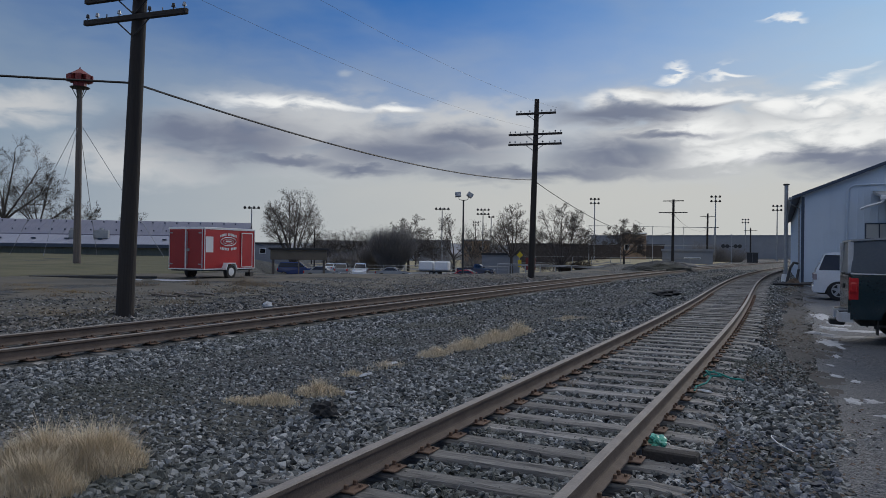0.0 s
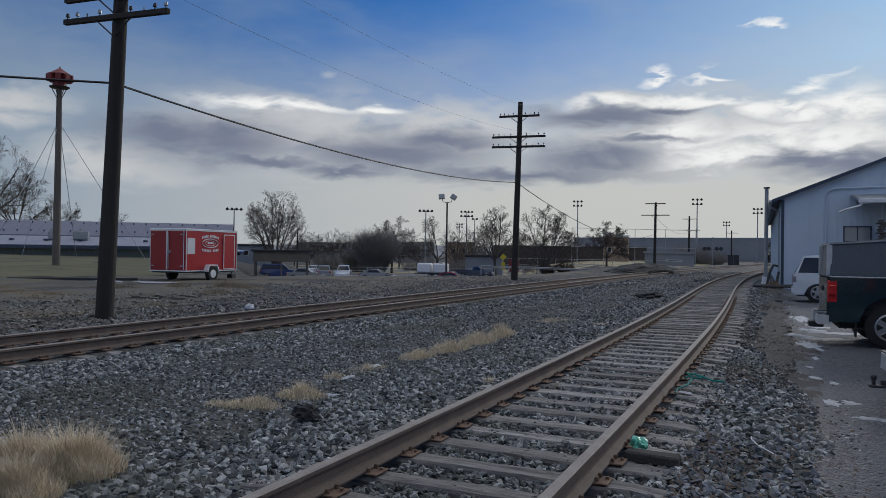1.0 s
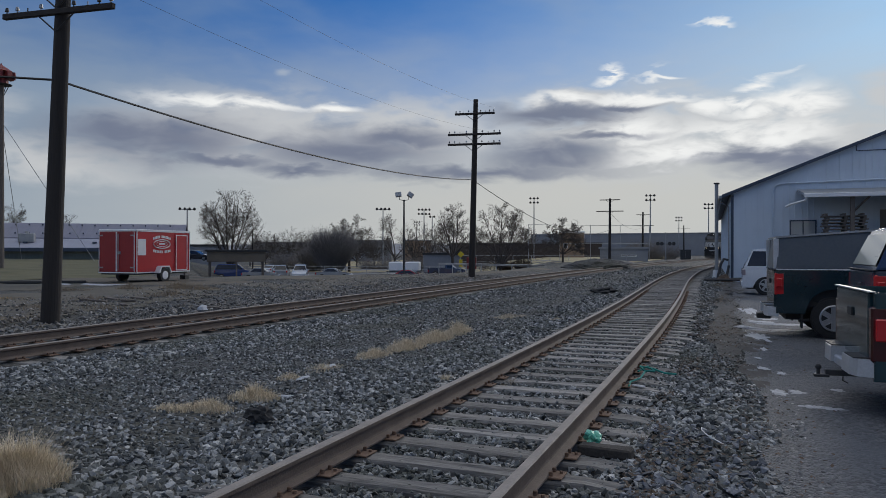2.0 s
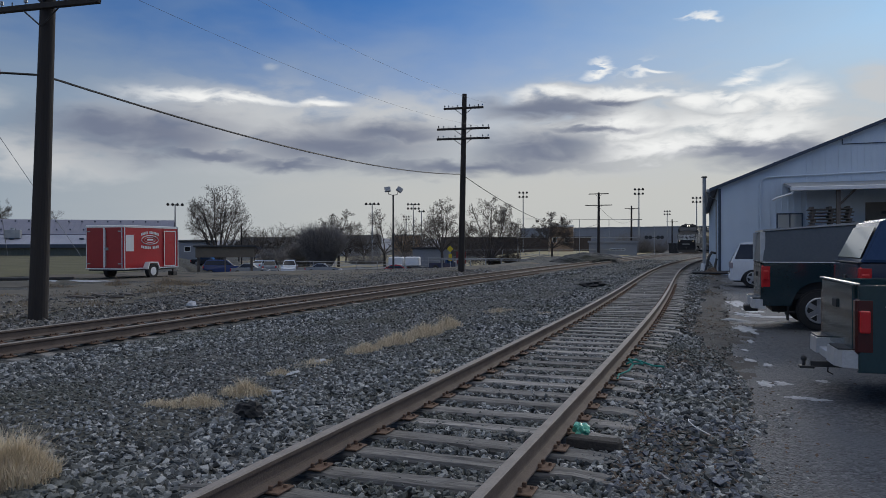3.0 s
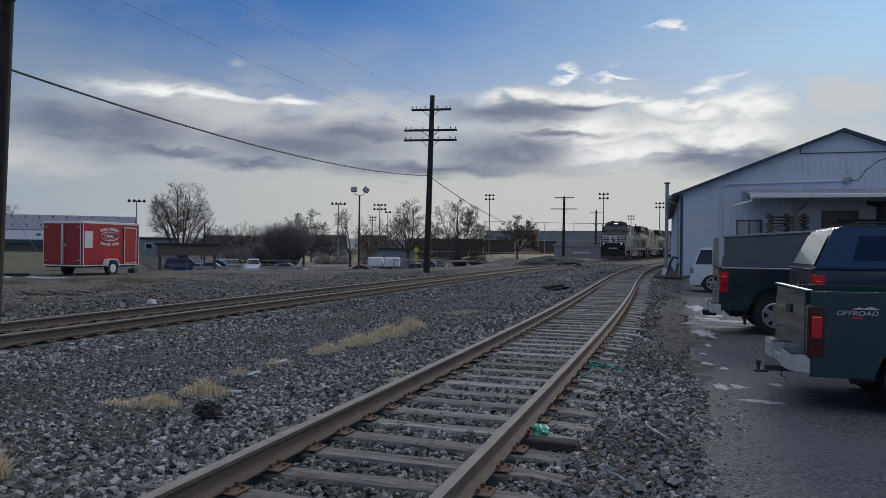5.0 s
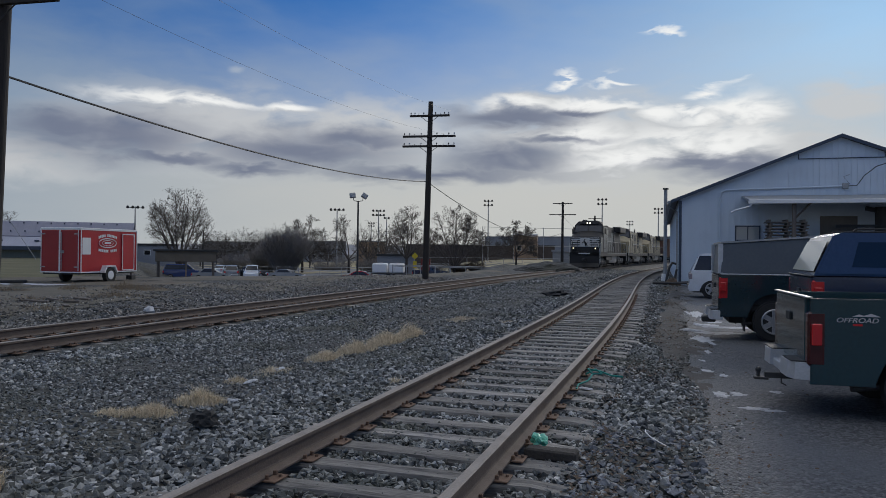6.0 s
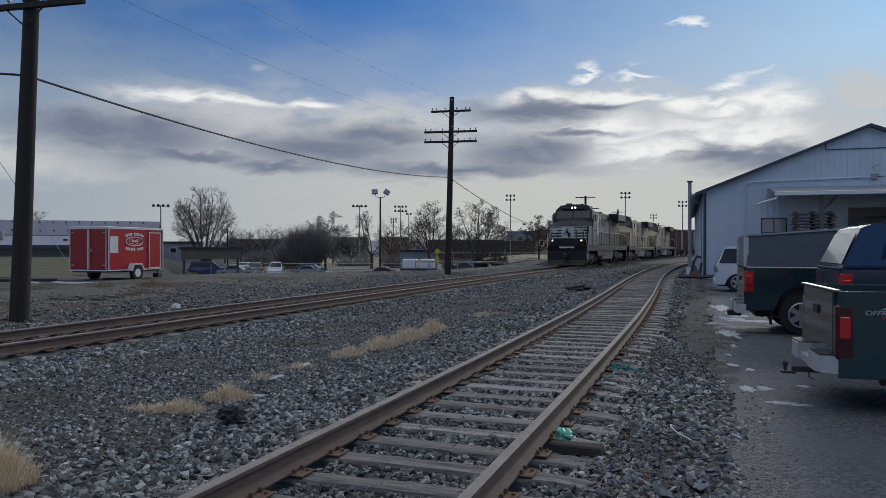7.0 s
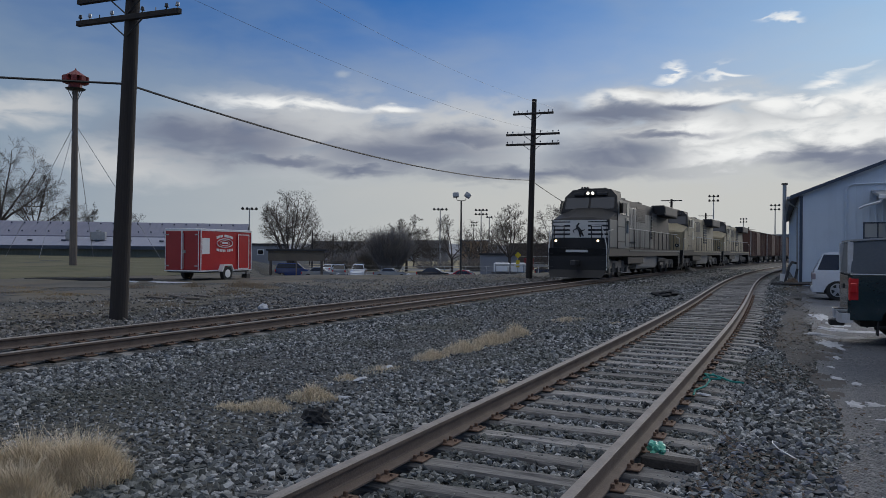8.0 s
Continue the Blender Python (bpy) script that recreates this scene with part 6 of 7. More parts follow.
far_tree(8, -1.42, 66, 12.4, 8.5, "bare tree behind the long building", forks=9, fork_at=0.25, fan=1.1, fine=0.022)
far_tree(9, -1.31, 84, 10.6, 7.5, "bare tree behind the long building", forks=8, fork_at=0.25, fan=1.15, fine=0.024)
far_tree(10, -1.15, 90, 8.4, 6.0, "bare tree behind the long building", forks=7, fan=0.9, level=1, fine=0.026)
far_tree(11, -0.70, 130, 5.4, 5.5, "small bare tree at the edge of the car park", forks=8, fan=0.9, level=1, fine=0.03)
for k, (ra, yy, hh, ww) in enumerate(((-0.655, 165, 7.4, 9), (-0.625, 170, 6.8, 10), (-0.685, 160, 6.4, 9), (-0.60, 170, 6.6, 9), (-0.44, 165, 9.6, 8), (-0.415, 170, 8.6, 8), (-0.345, 160, 7.4, 9), (-0.505, 165, 7.2, 9), (-0.535, 150, 7.0, 10), (-0.39, 140, 7.0, 8), (-0.73, 150, 5.8, 9), (-0.265, 150, 6.0, 7))):
    far_tree(30 + k, ra, yy, hh, ww, "distant bare tree at the edge of the car park", forks=10, fork_at=0.15, fan=1.0, level=1, fine=0.04)


def shrub(seed, ratio, y, height, width, n, label, mat=None):
    x, y = at(ratio, y)
    rng = random.Random(seed)
    segs = []
    for _ in range(n):
        a, r = rng.uniform(0, 2 * math.pi), rng.random() ** 0.6 * width * 0.22
        p = Vector((math.cos(a) * r, math.sin(a) * r, 0))
        lean = rng.uniform(0.1, 1.0) * width / height
        d = Vector((math.cos(a) * lean, math.sin(a) * lean, 1.0)).normalized()
        l = height * rng.uniform(0.6, 1.0) * (1.0 - 0.25 * lean)
        q = p + d * l * 0.55
        segs.append((p, q, 0.022, 0.014, 3))
        for _ in range(3):
            w = (d + Vector((rng.uniform(-.6, .6), rng.uniform(-.6, .6), rng.uniform(-.2, .4)))).normalized()
            segs.append((q, q + w * l * rng.uniform(0.25, 0.45), 0.014, 0.007, 3))
    t = thing("shrub", label, "shrub", pose(x, y, ground_z(x, y) - 0.05))
    ob = new("stem_mass", segments_mesh("stem_mass", segs, mat or M_STEM))
    ob.parent = t
    return t


shrub(51, -0.577, 112, 9.4, 6.8, 2600, "dense dark grey bare shrub in a rounded mass")
shrub(52, -0.612, 118, 6.2, 6.0, 900, "dense dark grey bare shrub in a rounded mass")
shrub(53, -0.665, 128, 4.8, 9.0, 700, "low thicket of bare stems")
shrub(54, -0.43, 130, 4.5, 9.0, 700, "low thicket of bare stems")
shrub(55, -0.275, 104, 2.2, 4.0, 300, "low reddish thicket by the fence", M_LEAF)
shrub(56, -0.30, 104, 2.4, 3.0, 260, "low reddish thicket by the fence", M_LEAF)
shrub(57, -0.107, 165, 6.0, 12.0, 700, "bare thicket by the far crossing")
shrub(58, -0.085, 170, 5.0, 12.0, 600, "bare thicket by the far crossing")
shrub(59, -0.50, 140, 4.6, 14.0, 700, "low thicket of bare stems")


# ---- light masts ----
def light_mast(ratio, y, height, heads, label, two_rows=True, base=None):
    x, y = at(ratio, y)
    z = ground_z(x, y) if base is None else base
    t = thing("light_mast", label, "light mast", pose(x, y, z, 0, 0, math.degrees(math.atan(-ratio))), group="sports field lights")
    bm = bmesh.new()
    rod(bm, (0, 0, -0.3), (0, 0, height), 0.20, 0.11, 8)
    part("mast", bm, M_GALV, t)
    for row in range(2 if two_rows else 1):
        zz = height - 0.25 - row * 1.1
        w = heads * 0.42
        bm = bmesh.new()
        box(bm, -w, w, -0.06, 0.06, zz - 0.06, zz + 0.06)
        part("crossbar", bm, M_GALV, t)
        for k in range(heads):
            bm = bmesh.new()
            px = -w + 0.3 + (2 * w - 0.6) * k / max(1, heads - 1)
            rod(bm, (px, -0.1, zz + 0.28), (px, -0.5, zz + 0.05), 0.18, 0.30, 8)
            part("floodlight", bm, M_DARKSTEEL, t)


light_mast(-0.2576, 190, 16.2, 3, "tall grey sports-field light mast with floodlights")
light_mast(-0.1011, 190, 15.8, 3, "tall grey sports-field light mast with floodlights")
light_mast(-0.0292, 215, 14.8, 3, "tall grey sports-field light mast with floodlights")
light_mast(-0.0655, 290, 14.5, 3, "tall grey sports-field light mast with floodlights")
light_mast(-0.4905, 150, 13.4, 4, "tall light mast with a row of floodlights", False)
light_mast(-0.4235, 175, 14.6, 4, "tall grey sports-field light mast with floodlights")
light_mast(-0.4105, 180, 13.0, 2, "tall light mast with one floodlight", False)
light_mast(-0.8575, 120, 10.4, 4, "light mast with a flat row of floodlights", False)
light_mast(-0.435, 260, 15.0, 3, "distant sports-field light mast")


def lot_lamp():
    x, y = at(-0.4552, 62)
    z = ground_z(x, y)
    t = thing("flood_lamp", "grey steel pole with two floodlights by the car park", "lamp", pose(x, y, z, 0, 0, 24))
    h = 1.58 + 0.0827 * 62 - z
    bm = bmesh.new()
    rod(bm, (0, 0, -0.3), (0, 0, h - 0.45), 0.11, 0.075, 10)
    part("pole", bm, M_DARKSTEEL, t)
    bm = bmesh.new()
    tube(bm, [(-0.45, 0, h - 0.15), (-0.40, 0, h - 0.42), (0, 0, h - 0.50), (0.40, 0, h - 0.42), (0.45, 0, h - 0.15)], 0.035, 6)
    part("bracket", bm, M_DARKSTEEL, t)
    for s, tilt in ((-1, 10), (1, 55)):
        bm = bmesh.new()
        box(bm, -0.28, 0.28, -0.12, 0.14, -0.05, 0.42, 0.05, pose(s * 0.5, 0, h - 0.12, -15, tilt * s * 0.6, 0))
        part("floodlight", bm, M_GALV, t)


lot_lamp()

bm = bmesh.new()
rod(bm, (0, 0, -0.3), (0, 0, 6.2), 0.11, 0.07, 8)
px, py = at(-0.7245, 80)
plain_post = thing("wooden_post", "plain wooden post beside the flat-roofed shelter", "post", pose(px, py, ground_z(px, py)))
part("post", bm, M_POLE, plain_post)


# ---- shelter, fences, far buildings ----
def shelter():
    x, y = at(-0.760, 62)
    z = ground_z(x, y)
    t = thing("shelter", "low flat-roofed shelter with a deep brown fascia", "shelter", pose(x, y, z, 0, 0, 37))
    e = 1.58 - z
    bm = bmesh.new()
    box(bm, -2.6, 3.0, -2.2, 2.2, e - 1.15, e - 0.15, 0.02)
    part("fascia", bm, material("brown_fascia", (0.11, 0.092, 0.07), (0.18, 0.15, 0.115), 0.8, 1, 12, 0.1), t)
    bm = bmesh.new()
    box(bm, -2.8, 3.2, -2.4, 2.4, e - 0.15, e + 0.05, 0.02)
    part("roof", bm, M_DARKSTEEL, t)
    for px in (-2.4, 0.2, 2.8):
        for py in (-2.0, 2.0):
            bm = bmesh.new()
            box(bm, px - 0.07, px + 0.07, py - 0.07, py + 0.07, -0.3, e - 1.15)
            part("post", bm, M_POLE_GREY, t)


shelter()


def house(name, label, ratio, y, w, d, h, mat, roof_mat, turn, z=None, ridge=0.0, windows=()):
    x, y = at(ratio, y)
    t = thing(name, label, "building", pose(x, y, (ground_z(x, y) if z is None else z) - 0.2, 0, 0, turn))
    bm = bmesh.new()
    box(bm, -w / 2, w / 2, 0, d, -1.0, h)
    part("wall", bm, mat, t)
    bm = bmesh.new()
    if ridge:
        slab(bm, [(-0.4, h), (d + 0.4, h), (d / 2, h + ridge)], -w / 2 - 0.4, w / 2 + 0.4)
        bmesh.ops.transform(bm, matrix=Matrix(((0, 1, 0, 0), (1, 0, 0, 0), (0, 0, 1, 0), (0, 0, 0, 1))), verts=bm.verts)
    else:
        box(bm, -w / 2 - 0.2, w / 2 + 0.2, -0.2, d + 0.2, h, h + 0.35)
    part("roof", bm, roof_mat, t)
    for wx, wz, ww, wh in windows:
        bm = bmesh.new()
        box(bm, wx - ww / 2, wx + ww / 2, -0.06, 0.02, wz, wz + wh)
        win = part("window", bm, M_WHITE, t)
        bm = bmesh.new()
        box(bm, wx - ww / 2 + 0.1, wx + ww / 2 - 0.1, -0.08, -0.06, wz + 0.1, wz + wh - 0.1)
        part("pane", bm, M_GLASS_DARK, win)
    return t


M_BRICK = material("brick_wall", (0.06, 0.048, 0.043), (0.10, 0.08, 0.072), 0.85, 0.8, 8, 0.1)
M_TAN = material("tan_wall", (0.26, 0.18, 0.12), (0.36, 0.25, 0.17), 0.85, 0.5, 8, 0.1)
M_GREYWALL = material("grey_wall", (0.22, 0.23, 0.25), (0.31, 0.32, 0.34), 0.8, 0.3, 6, 0.05)
# distance haze is mixed into the wooded ridge's pale grey
M_HAZE = material("haze_tinted_wooded_hill", (0.20, 0.205, 0.22), (0.29, 0.295, 0.31), 0.95, 0.02, 0.3, 0.0)
house("warehouse", "long grey warehouse on the skyline", -0.085, 300, 110, 30, 9.0, M_GREYWALL, M_GREYWALL, -6, z=-0.5)
house("school_building", "long low dark brick building behind the trees", -0.27, 210, 44, 16, 4.6, M_BRICK, M_DARKSTEEL, 12, z=-0.8)
house("tan_building", "tan brick block at the end of the long building", -0.205, 195, 6.5, 8, 7.4, M_TAN, M_WHITE, 10, z=-0.8, windows=[(-1.6, 3.2, 1.2, 1.4), (1.6, 3.2, 1.2, 1.4)])
house("tan_building", "tan low building beyond the car park", -0.435, 220, 9, 14, 6.4, M_TAN, M_GREYWALL, 22, z=-1.5, windows=[(-2, 3.0, 1.6, 1.6), (2, 3.0, 1.6, 1.6)])
house("house", "grey house with a pitched roof beyond the trees", -0.53, 230, 22, 12, 5.5, M_GREYWALL, M_DARKSTEEL, 26, z=-3.0, ridge=3.0, windows=[(-6, 2, 1.4, 1.5), (0, 2, 1.4, 1.5), (6, 2, 1.4, 1.5)])
house("house", "grey house with a pitched roof beyond the trees", -0.665, 200, 20, 12, 4.8, M_GREYWALL, M_DARKSTEEL, 30, z=-3.0, ridge=2.8, windows=[(-5, 2, 1.4, 1.5), (3, 2, 1.4, 1.5)])
house("house", "pale low building behind the shelter", -0.815, 112, 7, 8, 4.0, M_GREYWALL, M_DARKSTEEL, 36, z=-1.5, ridge=0.0, windows=[(-1.5, 2.2, 1.2, 1.0)])
house("machine_shed", "pale grey windowless metal shed by the crossing", -0.135, 128, 8.0, 4.0, 2.7, M_GREYWALL, M_GREYWALL, 6, z=-0.6, windows=[(0.8, 1.4, 2.6, 0.3)])
house("machine_shed", "dark grey container behind the parked trucks", -0.395, 112, 6.0, 3.0, 3.4, M_GREYWALL, M_DARKSTEEL, 18)

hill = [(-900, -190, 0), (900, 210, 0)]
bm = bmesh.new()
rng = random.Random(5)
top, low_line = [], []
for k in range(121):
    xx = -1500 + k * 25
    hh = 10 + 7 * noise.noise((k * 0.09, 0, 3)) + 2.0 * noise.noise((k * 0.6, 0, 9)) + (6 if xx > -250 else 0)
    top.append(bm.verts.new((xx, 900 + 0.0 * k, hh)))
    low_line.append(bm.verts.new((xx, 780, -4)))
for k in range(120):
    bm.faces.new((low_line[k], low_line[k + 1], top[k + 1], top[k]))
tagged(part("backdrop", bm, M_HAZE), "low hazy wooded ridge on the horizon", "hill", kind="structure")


def mesh_fence(name, label, a, b, height, spacing, z, bars, r=0.05):
    a, b = Vector((*a, z)), Vector((*b, z))
    t = thing(name, label, "fence", Matrix.Translation(a))
    n = max(1, int((b - a).length / spacing))
    for k in range(n + 1):
        bm = bmesh.new()
        p = (b - a) * (k / n)
        rod(bm, p - Vector((0, 0, 0.5)), p + Vector((0, 0, height)), r, n=6)
        part("post", bm, M_GALV, t)
    for h in bars:
        bm = bmesh.new()
        tube(bm, [Vector((0, 0, h)), (b - a) + Vector((0, 0, h))], r * 0.7, 4)
        part("rail", bm, M_GALV, t)


mesh_fence("backstop_fence", "tall ball-field fence of thin steel posts", (-36, 135), (-15.5, 150), 7.2, 5.2, -0.6, (7.1, 3.6, 0.3), 0.06)
mesh_fence("field_fence", "low grey chain-link fence round the ball field", (-52, 122), (-17, 128), 1.3, 3.0, -0.6, (1.3, 0.2))
mesh_fence("guard_rail", "low grey roadside guard rail", (-37, 92), (-21, 86), 0.8, 2.2, -0.9, (0.75, 0.6), 0.07)
mesh_fence("lot_fence", "low grey rail fence by the car park", (-62, 92), (-40, 104), 1.2, 3.0, -2.0, (1.2, 0.7))


def crossing_signal():
    x, y = at(-0.0815, 122)
    t = thing("crossing_signal", "railway crossing signal with dark lamp discs", "signal", pose(x, y, ground_z(x, y), 0, 0, 4))
    bm = bmesh.new()
    rod(bm, (0, 0, -0.3), (0, 0, 4.6), 0.07, n=8)
    part("pole", bm, M_GALV, t)
    bm = bmesh.new()
    tube(bm, [(-1.3, 0, 2.7), (1.3, 0, 2.7)], 0.05, 6)
    part("lamp_arm", bm, M_DARKSTEEL, t)
    for px in (-1.2, -0.6, 0.6, 1.2):
        bm = bmesh.new()
        rod(bm, (px, -0.05, 2.75), (px, -0.2, 2.75), 0.30, n=12)
        part("lamp_disc", bm, M_DARKSTEEL, t)
    for s in (-1, 1):
        bm = bmesh.new()
        box(bm, -0.6, 0.6, -0.06, -0.03, -0.09, 0.09, 0, pose(0, 0, 3.9, 0, s * 42, 0))
        part("crossbuck_blade", bm, M_GREYWALL, t)


crossing_signal()
x, y = -8.4, 145.0
cab_box = thing("signal_cabinet", "dark steel equipment cabinet beside the line", "cabinet", pose(x, y, ground_z(x, y), 0, 0, 5))
bm = bmesh.new()
box(bm, -0.95, 0.95, -0.5, 0.5, 0.0, 1.75, 0.03)
cb = part("body", bm, M_DARKSTEEL, cab_box)
bm = bmesh.new()
box(bm, -1.02, 1.02, -0.58, 0.58, 1.75, 1.86, 0.02)
part("lid", bm, M_DARKSTEEL, cab_box)
bm = bmesh.new()
box(bm, -0.02, 0.0, -0.53, -0.505, 0.1, 1.65)
part("door_seam", bm, M_GALV, cb)


def heap(name, label, ratio, y, rx, ry, h, mat, seed):
    x, y = at(ratio, y)
    bm = bmesh.new()
    bmesh.ops.create_icosphere(bm, subdivisions=4, radius=1.0)
    for v in list(bm.verts):
        n = noise.fractal(v.co * 2.2 + Vector((seed, 0, 0)), 1.0, 2.0, 4)
        c = max(-0.15, v.co.z) * (1.0 - 0.35 * (v.co.x ** 2 + v.co.y ** 2))
        v.co = Vector((v.co.x * rx * (1 + 0.15 * n), v.co.y * ry * (1 + 0.15 * n), c * h * (1 + 0.18 * n)))
    ob = part(name, bm, mat)
    ob.matrix_basis = pose(x, y, ground_z(x, y) - 0.02)
    return tagged(ob, label, "heap")


heap("gravel_heap", "dark heap of crushed stone beyond the running line", -0.168, 66, 3.2, 2.2, 0.95, M_YARD, 1)
heap("gravel_heap", "dark heap of crushed stone beyond the running line", -0.145, 85, 2.6, 1.6, 0.55, M_DARKSTEEL, 5)
heap("debris_pile", "pile of dark debris at the workshop corner", -0.0095, 42.0, 0.45, 0.40, 0.40, M_LITTER, 8)

# yellow sign and red bin by the road
sx, sy = at(-0.3655, 96)
sign = thing("road_sign", "yellow diamond warning sign on a post", "sign", pose(sx, sy, ground_z(sx, sy), 0, 0, 18))
bm = bmesh.new()
rod(bm, (0, 0, -0.3), (0, 0, 3.6), 0.05, n=6)
part("post", bm, M_GALV, sign)
M_YELLOW = plain("sign_yellow", (0.62, 0.46, 0.02), 0.5)
bm = bmesh.new()
box(bm, -0.33, 0.33, -0.07, -0.04, -0.33, 0.33, 0, pose(0, 0, 3.3, 0, 45, 0))
part("diamond", bm, M_YELLOW, sign)
bm = bmesh.new()
box(bm, -0.24, 0.24, -0.07, -0.04, 1.6, 2.6)
part("panel", bm, M_YELLOW, sign)
sx, sy = at(-0.349, 99)
bm = bmesh.new()
box(bm, -0.7, 0.7, -0.3, 0.3, 1.2, 2.9, 0.05)
red = thing("vending_panel", "dark red upright roadside panel", "panel", pose(sx, sy, ground_z(sx, sy), 0, 0, 18))
part("panel", bm, M_SIREN, red)
bm = bmesh.new()
rod(bm, (-0.5, 0, -0.3), (-0.5, 0, 1.3), 0.05, n=6)
part("leg", bm, M_GALV, red)
bm = bmesh.new()
rod(bm, (0.5, 0, -0.3), (0.5, 0, 1.3), 0.05, n=6)
part("leg", bm, M_GALV, red)


# ---- cars in the lot ----
P_RED = car_paint("red_car_paint", (0.45, 0.012, 0.02))
P_BLUE = car_paint("blue_van_paint", (0.03, 0.06, 0.20))
P_SILVER = car_paint("silver_car_paint", (0.30, 0.32, 0.34))
P_BLACKBLUE = car_paint("blue_black_car_paint", (0.015, 0.02, 0.035))


def parked(label, ratio, y, turn, paint, L, H, belt, shape):
    x, y = at(ratio, y)
    return car("car", label, pose(x, y, ground_z(x, y) + 0.03, 0, 0, turn), paint, L, 1.82, H, belt, shape, 0.33, "cars in the car park")


parked("red sedan parked behind the bank", -0.478, 76, 12, P_RED, 4.7, 1.42, 0.95, "sedan")
parked("blue van parked behind the bank", -0.800, 73, 34, P_BLUE, 5.0, 1.85, 1.15, "suv")
parked("silver car parked behind the bank", -0.745, 74, 30, P_SILVER, 4.6, 1.5, 0.95, "sedan")
parked("silver sport utility vehicle parked behind the bank", -0.672, 82, 118, P_SILVER, 4.6, 1.72, 1.05, "suv")
parked("white pickup-fronted vehicle parked behind the bank", -0.632, 84, -62, P_WHITE, 4.7, 1.85, 1.12, "suv")
parked("pale silver sedan parked behind the bank", -0.605, 82, 20, P_SILVER, 4.6, 1.42, 0.92, "sedan")
parked("white sedan far down the lot", -0.70, 100, 100, P_WHITE, 4.5, 1.45, 0.92, "sedan")

for ra in (-0.5075, -0.482):
    bx, by = at(ra, 66)
    bm = bmesh.new()
    rod(bm, (0, 0, -0.5), (0, 0, 1.05), 0.10, n=10)
    rod(bm, (0, 0, 1.05), (0, 0, 1.12), 0.10, 0.04, 10)
    ob = part("bollard", bm, M_WHITE)
    ob.matrix_basis = pose(bx, by, ground_z(bx, by))
    tagged(ob, "white-painted steel bollard at the lot edge", "bollard", group="lot bollards")

# moving: a pickup that tows a flat trailer with white tanks, and a dark sedan
hauler = pickup("dark pickup hauling a trailer across the car park", pose(0, 0, 0), NAVY, L=5.5, W=1.95, rail=1.25, wheel_r=0.40, rear_axle=1.1)
tow = thing("flatbed_trailer", "flat trailer loaded with two white plastic tanks", "trailer")
bm = bmesh.new()
box(bm, -5.2, 0.0, -1.05, 1.05, 0.62, 0.76, 0.02)
tube(bm, [(0.0, 0, 0.66), (1.3, 0, 0.6)], 0.06, 5)
part("deck", bm, M_DARKSTEEL, tow)
for x0 in (-4.9, -2.5):
    bm = bmesh.new()
    box(bm, x0, x0 + 2.1, -0.95, 0.95, 0.78, 2.15, 0.15)
    tk = part("tank", bm, M_WHITE, tow)
    bm = bmesh.new()
    rod(bm, (x0 + 1.05, 0, 2.14), (x0 + 1.05, 0, 2.28), 0.28, n=12)
    part("lid", bm, M_GALV, tk)
for wx in (-2.9, -2.1):
    for s in (-1, 1):
        wheel(tow, wx, s * 1.0, 0.36, 0.2, M_ALLOY, 5)
rover = car("car", "blue-black sedan driving through the car park", pose(0, 0, 0), P_BLACKBLUE, 4.7, 1.82, 1.46, 0.95, "sedan", 0.33, "cars in the car park")


# ---- loose things round the tracks ----
def blades(rng, cx, cy, rx, ry, n, height, lean=0.5, width=0.0028):
    """Grass blades: narrow bent strips that stand in a loose clump."""
    verts, faces = [], []
    for _ in range(n):
        a, r = rng.uniform(0, 2 * math.pi), rng.random() ** 0.7
        x, y = cx + math.cos(a) * r * rx, cy + math.sin(a) * r * ry
        z = ground_z(x, y) - 0.01
        h = height * rng.uniform(0.25, 1.0) * (1.15 - 0.75 * r) * (0.75 + 0.5 * noise.noise((x * 5, y * 5, 2.0)))
        t = rng.uniform(0, 2 * math.pi)
        l = lean * rng.uniform(0.15, 1.0) * h
        dx, dy = math.cos(t) * l, math.sin(t) * l
        w = width * rng.uniform(0.6, 1.3)
        ox, oy = -math.sin(t + rng.uniform(-1, 1)) * w, math.cos(t) * w
        b = len(verts)
        verts += [(x - ox, y - oy, z), (x + ox, y + oy, z), (x + dx * 0.4 + ox * .7, y + dy * 0.4 + oy * .7, z + h * 0.62), (x + dx * 0.4 - ox * .7, y + dy * 0.4 - oy * .7, z + h * 0.62), (x + dx, y + dy, z + h)]
        faces += [(b, b + 1, b + 2, b + 3), (b + 3, b + 2, b + 4)]
    return verts, faces


def grass_clump(seed, cx, cy, rx, ry, n, height, mat=None, label="dry straw-coloured grass clump in the gravel", lean=0.7):
    verts, faces = blades(random.Random(seed), cx, cy, rx, ry, n, height, lean)
    ob = sheet_object("grass_clump", verts, faces, mat or M_STRAW)
    return tagged(ob, label, "dry grass", kind="stuff")


